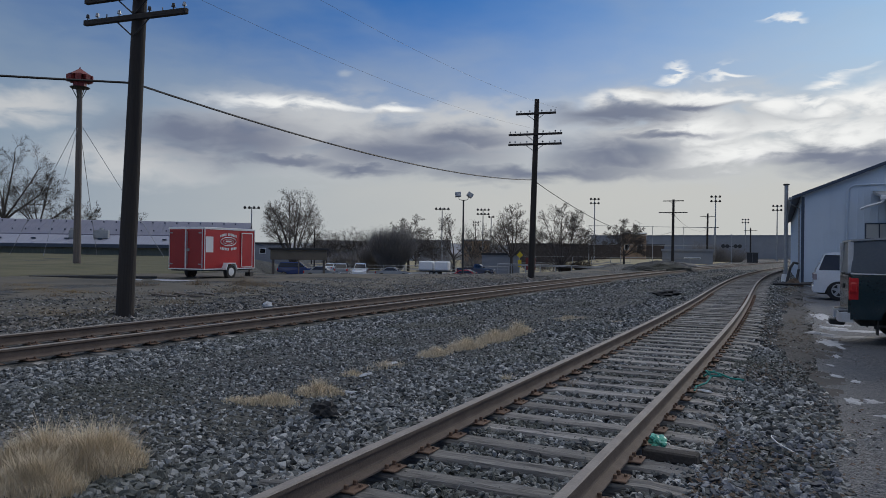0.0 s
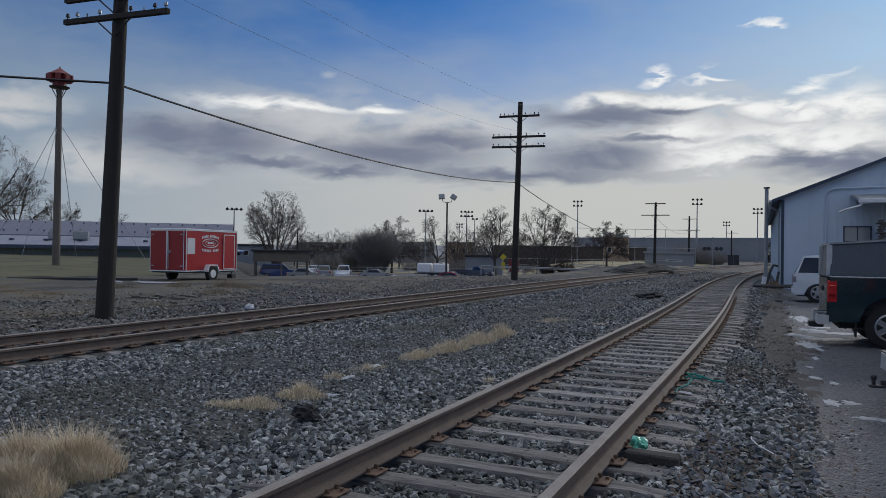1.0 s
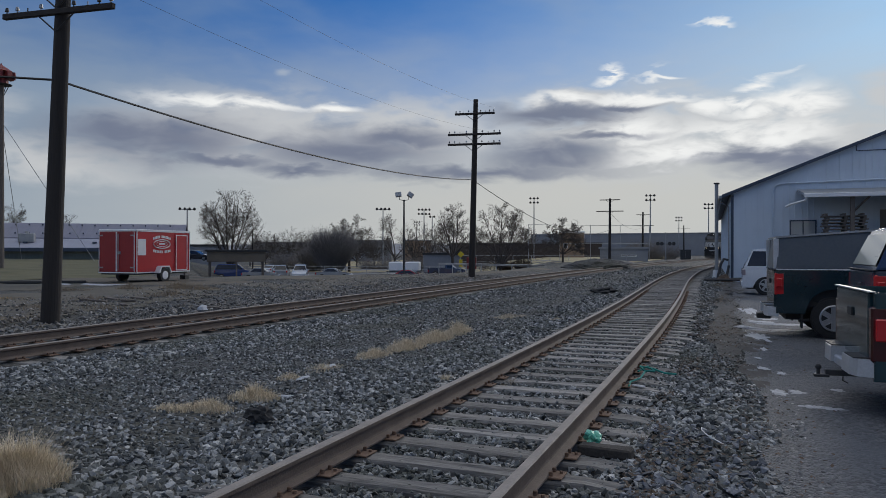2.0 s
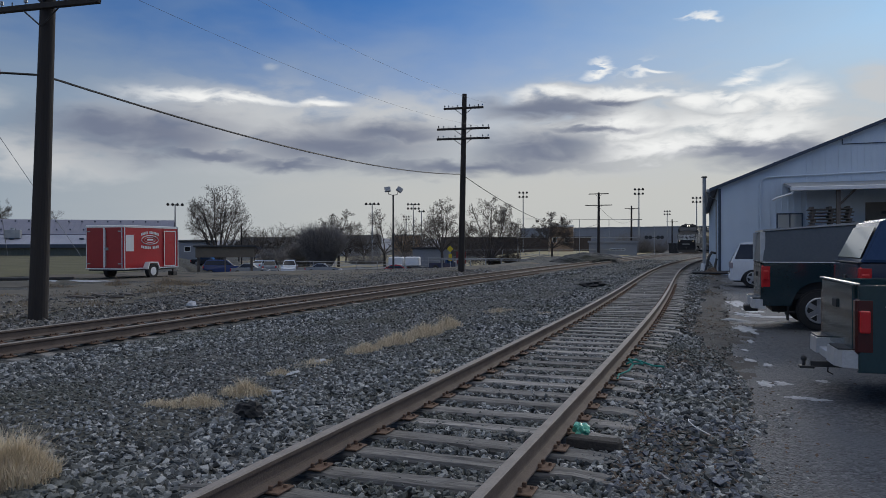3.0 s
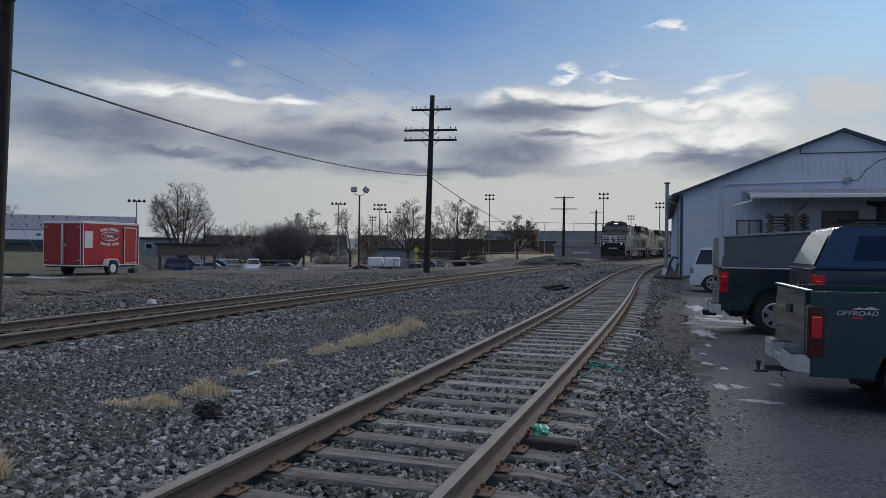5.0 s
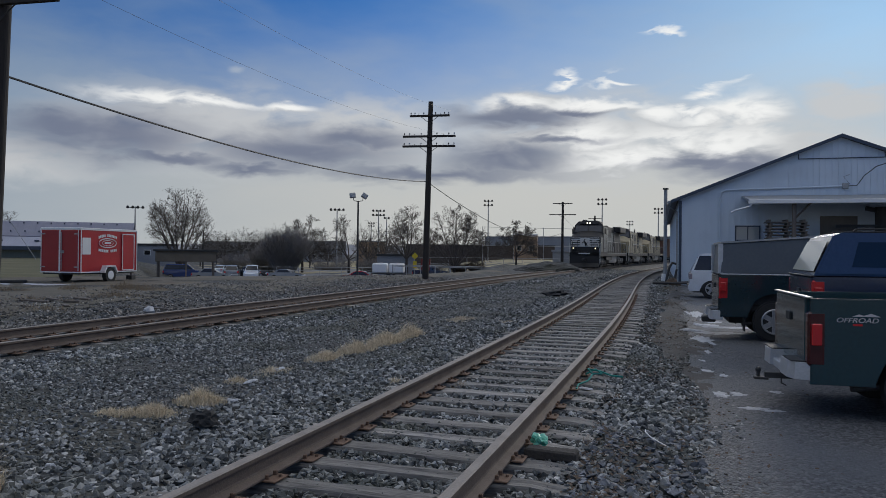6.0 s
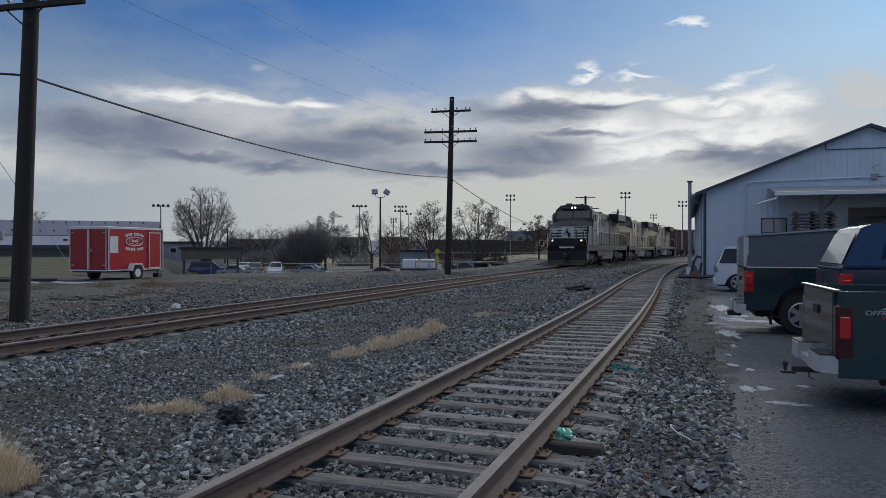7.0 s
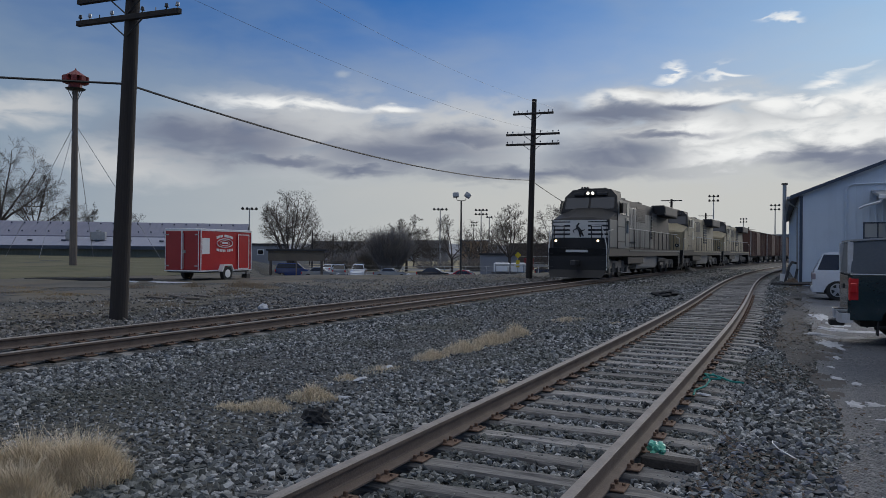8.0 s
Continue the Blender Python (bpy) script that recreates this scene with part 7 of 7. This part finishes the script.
M_WEED = material("brown_weed", (0.18, 0.135, 0.09), (0.32, 0.25, 0.17), 0.95, 3, 30, 0.0)
for k, (gx, gy, rx, ry, n, h) in enumerate((
        (-4.75, 3.45, 0.40, 0.32, 3800, 0.40), (-5.15, 3.30, 0.36, 0.32, 3000, 0.33), (-4.65, 2.95, 0.36, 0.24, 2400, 0.28), (-5.35, 2.85, 0.5, 0.3, 2200, 0.26),
        (-5.12, 5.92, 0.34, 0.20, 1100, 0.16), (-5.42, 5.75, 0.24, 0.14, 500, 0.10), (-4.98, 6.55, 0.30, 0.24, 1300, 0.19), (-5.3, 7.75, 0.18, 0.2, 420, 0.10), (-5.28, 8.5, 0.25, 0.45, 600, 0.10),
        (-5.2, 9.9, 0.22, 0.5, 1100, 0.16), (-5.15, 11.0, 0.26, 0.6, 1600, 0.22), (-5.13, 12.2, 0.28, 0.7, 1800, 0.26), (-5.12, 13.4, 0.26, 0.6, 1300, 0.24),
        (-5.2, 17.2, 0.35, 0.9, 700, 0.12), (-4.0, 16.9, 0.35, 0.6, 400, 0.09), (-3.42, 8.45, 0.13, 0.16, 300, 0.15))):
    grass_clump(100 + k, gx, gy, rx, ry, int(n * 1.5), h * 1.35, lean=0.9)
for k, (gx, gy, rx, ry, n, h) in enumerate((
        (-2.62, 8.5, 0.12, 0.35, 420, 0.24), (-0.86, 6.3, 0.22, 0.22, 500, 0.14), (-0.95, 7.6, 0.3, 0.5, 350, 0.10), (-0.7, 10.5, 0.3, 1.0, 500, 0.09), (-0.6, 14.0, 0.3, 1.4, 600, 0.10), (-0.3, 19.0, 0.3, 2.0, 700, 0.12), (-0.5, 26.0, 0.35, 3.0, 700, 0.16), (-0.7, 36.0, 0.4, 4.0, 700, 0.25),
        (-19.7, 22.1, 0.7, 0.7, 900, 0.55), (-18.4, 21.6, 0.9, 0.7, 900, 0.45), (-20.9, 20.9, 0.5, 0.5, 500, 0.45), (-17.9, 16.4, 1.0, 0.7, 500, 0.25), (-16.2, 13.2, 0.9, 0.6, 600, 0.22), (-15.2, 14.3, 0.8, 0.7, 600, 0.24), (-16.6, 18.2, 0.8, 0.8, 700, 0.4), (-19.0, 13.6, 1.0, 0.6, 600, 0.2), (-14.9, 10.6, 0.6, 0.4, 350, 0.16), (-22.5, 19.5, 1.2, 0.8, 700, 0.3))):
    grass_clump(150 + k, gx, gy, rx, ry, n, h, M_WEED, "thin brown dead weeds between stones")
for k, (gx, gy, rx, ry) in enumerate(((-23.0, 15.8, 2.2, 0.9), (-20.6, 15.4, 1.4, 0.7), (-25.5, 17.0, 2.0, 1.2))):
    grass_clump(180 + k, gx, gy, rx, ry, 1500, 0.16, material("orange_straw", (0.26, 0.17, 0.08), (0.40, 0.29, 0.15), 0.95, 3, 20, 0.0), "flattened orange-tan straw on the bank")


def snow_patch(seed, cx, cy, rx, ry, lift):
    rng = random.Random(seed)
    bm = bmesh.new()
    n = 56
    ring = []
    mid = bm.verts.new((cx, cy, ground_z(cx, cy) + lift + 0.005))
    for k in range(n):
        a = 2 * math.pi * k / n
        u, w = math.cos(a), math.sin(a)
        r = max(0.25, 1 + 0.8 * noise.noise((u * 1.6 + seed * 3, w * 1.6, 0)) + 0.5 * noise.noise((u * 4 + seed, w * 4, 3)) + 0.22 * noise.noise((u * 11, w * 11 + seed, 5)) + rng.uniform(-0.03, 0.03))
        x, y = cx + math.cos(a) * rx * r, cy + math.sin(a) * ry * r
        ring.append((bm.verts.new((cx + (x - cx) * 0.8, cy + (y - cy) * 0.8, ground_z(x, y) + lift + 0.004)), bm.verts.new((x, y, ground_z(x, y) + lift - 0.012))))
    for k in range(n):
        a, b = ring[k], ring[(k + 1) % n]
        bm.faces.new((mid, a[0], b[0]))
        bm.faces.new((a[0], a[1], b[1], b[0]))
    return tagged(part("snow_patch", bm, M_SNOW, smooth=True), "thin patch of old crusted snow", "snow", group="snow patches")


for k, (sx, sy, rx, ry) in enumerate(((0.40, 22.3, 0.2, 1.0), (0.55, 20.6, 0.14, 0.5), (0.52, 19.0, 0.22, 0.6), (0.75, 20.0, 0.16, 0.3), (0.78, 17.2, 0.45, 0.28), (1.1, 18.6, 0.5, 0.25), (0.42, 15.6, 0.16, 0.7), (0.33, 11.3, 0.09, 0.16), (0.55, 11.0, 0.06, 0.12), (0.44, 9.5, 0.10, 0.17), (0.63, 9.6, 0.08, 0.12), (0.75, 8.8, 0.12, 0.09), (0.94, 8.72, 0.11, 0.06), (1.11, 9.9, 0.07, 0.1), (0.41, 13.7, 0.06, 0.2), (0.3, 12.5, 0.05, 0.1))):
    snow_patch(k, sx, sy, rx * (1.5 if sy > 14 else 1.15), ry, 0.015)
for k, (sx, sy, rx, ry) in enumerate(((-4.68, 6.70, 0.06, 0.05), (-4.42, 3.72, 0.06, 0.03), (-4.55, 4.15, 0.04, 0.02), (-5.12, 7.75, 0.04, 0.11), (-5.28, 8.7, 0.04, 0.16), (-5.5, 3.62, 0.10, 0.04), (-24.6, 23.4, 1.1, 0.35), (-26.2, 22.4, 0.8, 0.3))):
    snow_patch(40 + k, sx, sy, rx, ry, 0.03)


def litter():
    """Dead leaves and chips along the foot of the siding."""
    rng = random.Random(8)
    verts, faces = [], []
    for _ in range(9000):
        y = 3.5 + 26 * rng.random() ** 1.5
        x = siding_x(y) + 0.95 + abs(rng.gauss(0, 0.75))
        if noise.noise((x * 1.1, y * 0.6, 4.0)) < -0.12:
            continue
        z, s = ground_z(x, y) + 0.03 + rng.uniform(0, 0.03), rng.uniform(0.012, 0.034)
        m = Euler((rng.uniform(-.5, .5), rng.uniform(-.5, .5), rng.uniform(0, 6))).to_matrix()
        b = len(verts)
        for u, v in ((-1, 0), (0, -0.45), (1, 0), (0, 0.45)):
            p = m @ Vector((u * s, v * s, 0))
            verts.append((x + p.x, y + p.y, z + p.z))
        faces.append((b, b + 1, b + 2, b + 3))
    ob = sheet_object("leaf_litter", verts, faces, M_LITTER)
    tagged(ob, "scattered brown dead leaves and bark chips", "leaf litter", kind="stuff")


litter()

# sawn sleeper stub with a crumpled green bag, rope, cord and a dark lump
bm = bmesh.new()
box(bm, -0.22, 0.20, -0.065, 0.065, 0.0, 0.09, 0.015, pose(-1.0, 5.62, -0.035, 0, 0, -6))
for v in bm.verts:
    v.co += Vector((0, 0, 0.012 * noise.noise(v.co * 9)))
tagged(part("timber_stub", bm, material("charred_timber", (0.02, 0.018, 0.017), (0.07, 0.062, 0.055), 0.95, 4, 40, 0.8)), "short charred sleeper stub beside the rail", "timber")


def crumpled(name, label, category, x, y, z, size, mat, seed, subdiv=3):
    bm = bmesh.new()
    bmesh.ops.create_icosphere(bm, subdivisions=subdiv, radius=1.0)
    for v in bm.verts:
        n = noise.fractal(v.co * 1.7 + Vector((seed, seed, 0)), 0.9, 2.1, 4)
        v.co = Vector((v.co.x * size[0], v.co.y * size[1], max(v.co.z, -0.3) * size[2])) * (1 + 0.55 * n)
    ob = part(name, bm, mat)
    ob.matrix_basis = pose(x, y, z, 0, 0, seed * 40)
    return tagged(ob, label, category)


crumpled("plastic_bag", "crumpled mint-green plastic bag on the sleeper stub", "bag", -1.14, 5.80, 0.06, (0.085, 0.06, 0.06), plain("green_plastic", (0.10, 0.42, 0.30), 0.35, 0.0, 0.2), 3)
crumpled("rubber_lump", "torn black lump of rubber in the ballast", "debris", -4.21, 5.56, 0.03, (0.13, 0.10, 0.09), M_RUBBER, 5)
crumpled("tarp_scrap", "dark scrap of tarpaulin between the tracks", "debris", -4.75, 28.6, 0.02, (0.5, 0.45, 0.16), M_RUBBER, 2)
crumpled("white_rock", "pale rock lying past the running line", "rock", -12.75, 15.1, 0.06, (0.16, 0.12, 0.12), M_SNOW, 7, 2)
crumpled("paper_scrap", "scrap of pale wet paper beside the rail", "litter", -1.1, 8.6, 0.01, (0.09, 0.05, 0.015), M_SNOW, 4, 2)
bm = bmesh.new()
tube(bm, [(-1.22, 9.55, 0.03), (-1.12, 9.75, 0.07), (-1.02, 9.6, 0.04), (-1.12, 9.42, 0.06), (-1.2, 9.6, 0.09), (-1.05, 9.72, 0.05), (-0.9, 9.6, 0.02), (-0.75, 9.62, 0.01)], 0.013, 5)
tube(bm, [(-1.12, 9.42, 0.05), (-1.14, 9.1, 0.02), (-1.22, 8.8, 0.02), (-1.2, 8.5, 0.02)], 0.012, 5)
tagged(part("rope", bm, plain("teal_rope", (0.02, 0.23, 0.20), 0.8)), "tangled teal rope beside the rail", "rope")
bm = bmesh.new()
tube(bm, [(-0.30, 6.72, 0.0), (-0.335, 6.64, 0.03), (-0.33, 6.54, 0.035), (-0.28, 6.46, 0.01), (-0.20, 6.42, -0.02), (-0.13, 6.36, -0.04)], 0.005, 6)
tagged(part("cord", bm, M_WHITE), "curled stiff white cord on the ballast", "cord")
for k, (bx, by, l, a) in enumerate(((-16.6, 15.4, 0.5, 20), (-16.0, 15.9, 0.4, 60), (-16.9, 16.2, 0.6, -10), (-17.3, 15.7, 0.45, 75), (-16.3, 16.6, 0.5, 5), (-15.5, 15.2, 0.35, -30), (-13.6, 16.5, 0.8, 15))):
    bm = bmesh.new()
    box(bm, -l / 2, l / 2, -0.06, 0.06, 0, 0.05, 0.01)
    ob = part("board", bm, M_POLE_GREY)
    ob.matrix_basis = pose(bx, by, ground_z(bx, by) + 0.02, 0, 3, a)
    tagged(ob, "splintered brown timber board on the bank", "board", group="broken boards")
bm = bmesh.new()
box(bm, -2.6, 2.6, -0.08, 0.08, 0.0, 0.12, 0.02)
ob = part("timber_edging", bm, M_DARKSTEEL)
ob.matrix_basis = pose(-28.2, 22.2, ground_z(-28.2, 22.2), 0, 0, 40)
tagged(ob, "long dark timber edging at the foot of the lawn", "timber")

# pipes and scrap at the workshop corner
for k, pts in enumerate(([(-0.9, 42.6, 0.0), (-0.7, 42.7, 0.9), (-0.55, 42.8, 1.15), (-0.35, 42.9, 1.1)], [(-0.45, 42.3, 0.0), (-0.3, 42.5, 0.8)], [(-1.5, 41.3, 0.06), (0.6, 41.0, 0.1)], [(-0.2, 41.6, 0.1), (0.9, 41.9, 0.16)])):
    bm = bmesh.new()
    tube(bm, pts, 0.07, 6)
    tagged(part("scrap_pipe", bm, M_DARKSTEEL), "length of dark scrap pipe by the workshop", "pipe", group="scrap at the corner")


# ---- broken stone ----
def stone_shapes(n, corners):
    """Broken stones: the hulls of a few random corners, each with flat faces and sharp edges."""
    rng = np.random.default_rng(3)
    out = []
    for _ in range(n):
        p = rng.normal(size=(corners, 3))
        p = p / np.linalg.norm(p, axis=1)[:, None] * rng.uniform(0.75, 1.1, (corners, 1)) * np.array([1.25, 0.95, 0.72])
        bm = bmesh.new()
        for c in p:
            bm.verts.new(c)
        bmesh.ops.convex_hull(bm, input=bm.verts)
        bmesh.ops.delete(bm, geom=[v for v in bm.verts if not v.link_faces], context="VERTS")
        bmesh.ops.triangulate(bm, faces=bm.faces)
        bm.verts.index_update()
        out.append((np.array([v.co[:] for v in bm.verts]), np.array([[v.index for v in f.verts] for f in bm.faces])))
        bm.free()
    return out


def turns(rng, n):
    q = rng.normal(size=(n, 4)) * np.array([1.0, 0.28, 0.28, 1.0])
    q /= np.linalg.norm(q, axis=1)[:, None]
    w, x, y, z = q.T
    return np.stack([np.stack([1 - 2 * (y * y + z * z), 2 * (x * y - z * w), 2 * (x * z + y * w)], 1), np.stack([2 * (x * y + z * w), 1 - 2 * (x * x + z * z), 2 * (y * z - x * w)], 1), np.stack([2 * (x * z - y * w), 2 * (y * z + x * w), 1 - 2 * (x * x + y * y)], 1)], 1)


def stones(name, label, pts, sizes, detail, mat, seed):
    rng = np.random.default_rng(seed)
    shapes = stone_shapes(16, 10 if detail else 7)
    pick = rng.integers(0, len(shapes), len(pts))
    spin = turns(rng, len(pts))
    cos, tris, base = [], [], 0
    for k, (v, f) in enumerate(shapes):
        mine = np.nonzero(pick == k)[0]
        w = np.einsum("nij,nvj->nvi", spin[mine], v[None] * sizes[mine][:, None, None]) + pts[mine][:, None, :]
        cos.append(w.reshape(-1, 3))
        tris.append((f[None] + (base + np.arange(len(mine)) * len(v))[:, None, None]).reshape(-1, 3))
        base += len(mine) * len(v)
    world_pts, allf = np.concatenate(cos), np.concatenate(tris)
    me = bpy.data.meshes.new(name)
    me.vertices.add(len(world_pts))
    me.vertices.foreach_set("co", world_pts.reshape(-1))
    me.loops.add(allf.size)
    me.loops.foreach_set("vertex_index", allf.reshape(-1).astype(np.int32))
    me.polygons.add(len(allf))
    me.polygons.foreach_set("loop_start", np.arange(0, allf.size, 3, dtype=np.int32))
    me.polygons.foreach_set("loop_total", np.full(len(allf), 3, dtype=np.int32))
    me.update(calc_edges=True)
    me.shade_flat()
    me.materials.append(mat)
    return tagged(new(name, me), label, "ballast", kind="stuff")


def stone_material(name, tones, dust):
    """Each loose stone its own grey; a little dust in blotches."""
    m = bpy.data.materials.new(name)
    m.use_nodes = True
    N, L = m.node_tree.nodes, m.node_tree.links
    b = N["Principled BSDF"]
    geo, ramp = N.new("ShaderNodeNewGeometry"), N.new("ShaderNodeValToRGB")
    el = ramp.color_ramp.elements
    el[0].color, el[1].color = (*tones[0], 1), (*tones[-1], 1)
    for i, t in enumerate(tones[1:-1], 1):
        e = el.new(i / (len(tones) - 1))
        e.color = (*t, 1)
    L.new(geo.outputs["Random Per Island"], ramp.inputs[0])
    tc, big, mr, mx = N.new("ShaderNodeTexCoord"), N.new("ShaderNodeTexNoise"), N.new("ShaderNodeMapRange"), N.new("ShaderNodeMix")
    big.inputs["Scale"].default_value, big.inputs["Detail"].default_value = 0.6, 9
    L.new(tc.outputs["Object"], big.inputs["Vector"])
    L.new(big.outputs["Fac"], mr.inputs[0])
    mr.inputs[1].default_value, mr.inputs[2].default_value, mr.inputs[4].default_value = 0.47, 0.66, 0.6
    mx.data_type = "RGBA"
    L.new(mr.outputs[0], mx.inputs[0])
    L.new(ramp.outputs[0], mx.inputs[6])
    mx.inputs[7].default_value = (*dust, 1)
    L.new(mx.outputs[2], b.inputs["Base Color"])
    b.inputs["Roughness"].default_value = 0.75
    fine, bp = N.new("ShaderNodeTexNoise"), N.new("ShaderNodeBump")
    fine.inputs["Scale"].default_value = 90
    L.new(tc.outputs["Object"], fine.inputs["Vector"])
    L.new(fine.outputs["Fac"], bp.inputs["Height"])
    bp.inputs["Strength"].default_value, bp.inputs["Distance"].default_value = 0.4, 0.01
    L.new(bp.outputs[0], b.inputs["Normal"])
    return m


STONE_TONES = [(0.03, 0.032, 0.032), (0.075, 0.081, 0.081), (0.135, 0.143, 0.143), (0.24, 0.25, 0.248), (0.50, 0.50, 0.49)]
M_LOOSE = stone_material("loose_ballast", STONE_TONES, (0.085, 0.09, 0.068))
M_LOOSE_FAR = stone_material("bank_stone", [(0.06, 0.058, 0.055), (0.12, 0.117, 0.112), (0.20, 0.195, 0.185), (0.36, 0.35, 0.33)], (0.19, 0.16, 0.125))


M_VERGE = stone_material("verge_stone", [(0.03, 0.028, 0.026), (0.07, 0.066, 0.062), (0.13, 0.125, 0.12), (0.30, 0.295, 0.285)], (0.06, 0.048, 0.036))


def scatter(n, x0, x1, y0, y1, near, size, seed, keep):
    """Stones in a strip, thicker toward its near end; keep(x, y) gives a share of stones and a size factor."""
    rng = np.random.default_rng(seed)
    pts, sizes = [], []
    for _ in range(n):
        y = y0 + (y1 - y0) * rng.random() ** near
        x = x0 + (x1 - x0) * rng.random()
        share, grow = keep(x, y)
        if rng.random() > share:
            continue
        s = size * grow * rng.uniform(0.55, 1.35)
        d = abs(x - siding_x(y))
        z = ground_z(x, y)
        if d < 1.34:                    # between the sleepers
            if abs(d - 0.7545) < 0.13:
                continue
            s = min(s, 0.034)
            z = -0.058 + rng.uniform(0, 0.022)
        pts.append((x, y, z + s * rng.uniform(-0.05, 0.35)))
        sizes.append(s)
    return np.array(pts), np.array(sizes)


def near_keep(x, y):
    d, m = abs(x - siding_x(y)), abs(x - main_x(y))
    lump = noise.noise((x * 0.9, y * 0.9, 1.0))
    if x > verge(y):
        return 0.42 + 0.4 * lump, 0.62 + 0.3 * lump
    if d < 2.4 + 0.5 * lump:
        return 1.0, 1.15
    if m < 2.7 + 0.5 * lump:
        return (0.0, 1) if m < 1.32 else (1.0, 1.15)
    return 0.68 + 0.5 * lump, 0.74 + 0.3 * lump


def verge_keep(x, y):
    if x < verge(y) - 0.2:
        return 0.0, 1.0
    past = x - asphalt_edge(y)
    return (0.7 + 0.5 * noise.noise((x * 1.3, y * 1.3, 6.0)) if past < 0 else max(0.05, 0.42 - 0.6 * past)), 0.8


def bank_keep(x, y):
    m = main_x(y) - x
    if m < 1.32:
        return 0.0, 1.0
    return (1.0, 1.25) if m < 4.2 else (max(0.0, 0.75 - (m - 4.2) * 0.12) + 0.3 * noise.noise((x * 0.5, y * 0.5, 7.0)), 1.0)


p, s = scatter(56000, -8.3, 0.6, 2.3, 12.5, 1.25, 0.031, 1, near_keep)
stones("ballast_stones", "loose grey-blue crushed ballast stones", p, s, True, M_LOOSE, 1)
p, s = scatter(48000, -9.3, 0.2, 12.5, 34.0, 1.5, 0.038, 2, near_keep)
stones("ballast_stones", "loose grey-blue crushed ballast stones", p, s, False, M_LOOSE, 2)
p, s = scatter(29000, -21.0, -11.8, 5.0, 44.0, 1.35, 0.045, 3, bank_keep)
stones("bank_stones", "loose dusty stones on the bank past the line", p, s, False, M_LOOSE_FAR, 3)
p, s = scatter(9000, -10.2, -8.2, 4.8, 12.5, 1.2, 0.034, 4, near_keep)
stones("ballast_stones", "loose grey-blue crushed ballast stones", p, s, True, M_LOOSE, 4)
p, s = scatter(50000, -0.9, 1.9, 3.0, 32.0, 1.5, 0.021, 6, verge_keep)
stones("verge_stones", "small dusty stones trodden into the dirt verge", p, s, False, M_VERGE, 6)
p, s = scatter(15000, -9.0, -0.2, 34.0, 80.0, 1.4, 0.055, 5, near_keep)
stones("ballast_stones", "loose grey-blue crushed ballast stones", p, s, False, M_LOOSE, 5)

# the nearest stones, each by itself
shapes = stone_shapes(10, 10)
M_ONE = material("single_stone", (0.095, 0.103, 0.12), (0.20, 0.21, 0.23), 0.75, 14, 70, 0.4, vary=0.5)
single = []
for v, sfaces in shapes:
    me = bpy.data.meshes.new("stone")
    me.from_pydata([tuple(c * 0.034) for c in v], [], [tuple(f) for f in sfaces.tolist()])
    me.materials.append(M_ONE)
    single.append(me)
ground_ob = bpy.data.objects["ground"]
rng = random.Random(12)
for k in range(290):
    x, y = rng.uniform(-0.95, 0.15), rng.uniform(4.1, 6.9)
    ob = new("stone", rng.choice(single))
    ob.parent = ground_ob
    ob.matrix_basis = pose(x, y, ground_z(x, y) + 0.03, rng.uniform(-25, 25), rng.uniform(-25, 25), rng.uniform(0, 360)) @ Matrix.Diagonal((*([rng.uniform(0.7, 1.35)] * 3), 1))


# ---- what moves ----
def train_rows(back, length):
    rows = []
    for k in range(0, 33):
        t = k * 0.25
        s = run_at_y(FRONT_END) - SPEED * (8.0 - t) - back
        a, b = on_line(s - 2.0), on_line(s - length + 2.0)
        d = (a - b).normalized()
        p = a + d * 2.0
        rows.append((t, pose(p.x, p.y, p.z, 0, 0, math.degrees(math.atan2(d.y, d.x)))))
    return rows


def drive_rows(track_rows, y, ahead, turn):
    """Rows across the car park: seconds and the slope of the sight line; ahead: metres further along."""
    rows = []
    for t, ratio in track_rows:
        x, yy = at(ratio, y)
        x, yy = x + ahead * math.cos(radians(turn)), yy + ahead * math.sin(radians(turn))
        rows.append((t, pose(x, yy, ground_z(x, yy) + 0.05, 0, 0, turn)))
    return rows


HAUL = [(0.0, -0.506), (1.0, -0.481), (2.0, -0.458), (3.4, -0.436), (4.2, -0.427), (5.9, -0.411), (6.5, -0.405), (7.2, -0.395), (8.0, -0.381)]
ROVE = [(0.0, -0.93), (2.0, -0.87), (4.0, -0.77), (5.8, -0.68), (6.4, -0.636), (6.8, -0.612), (7.2, -0.585), (7.6, -0.560), (8.0, -0.528)]


def motions():
    for v, back, length in TRAIN:
        walk(v, train_rows(back, length))
    for w, x, r in WHEELS[0]:
        turn = math.degrees(SPEED / r / FPS)
        walk(w, [(k / FPS, pose(x, 0, r) @ Euler((0, radians(turn * k), 0)).to_matrix().to_4x4()) for k in range(8 * FPS + 1)])
    walk(hauler, drive_rows(HAUL, 98, 3.9, 14.0))
    walk(tow, drive_rows(HAUL, 98, 3.0, 14.0))
    walk(rover, drive_rows(ROVE, 86, 0.0, 16.0))


motions()
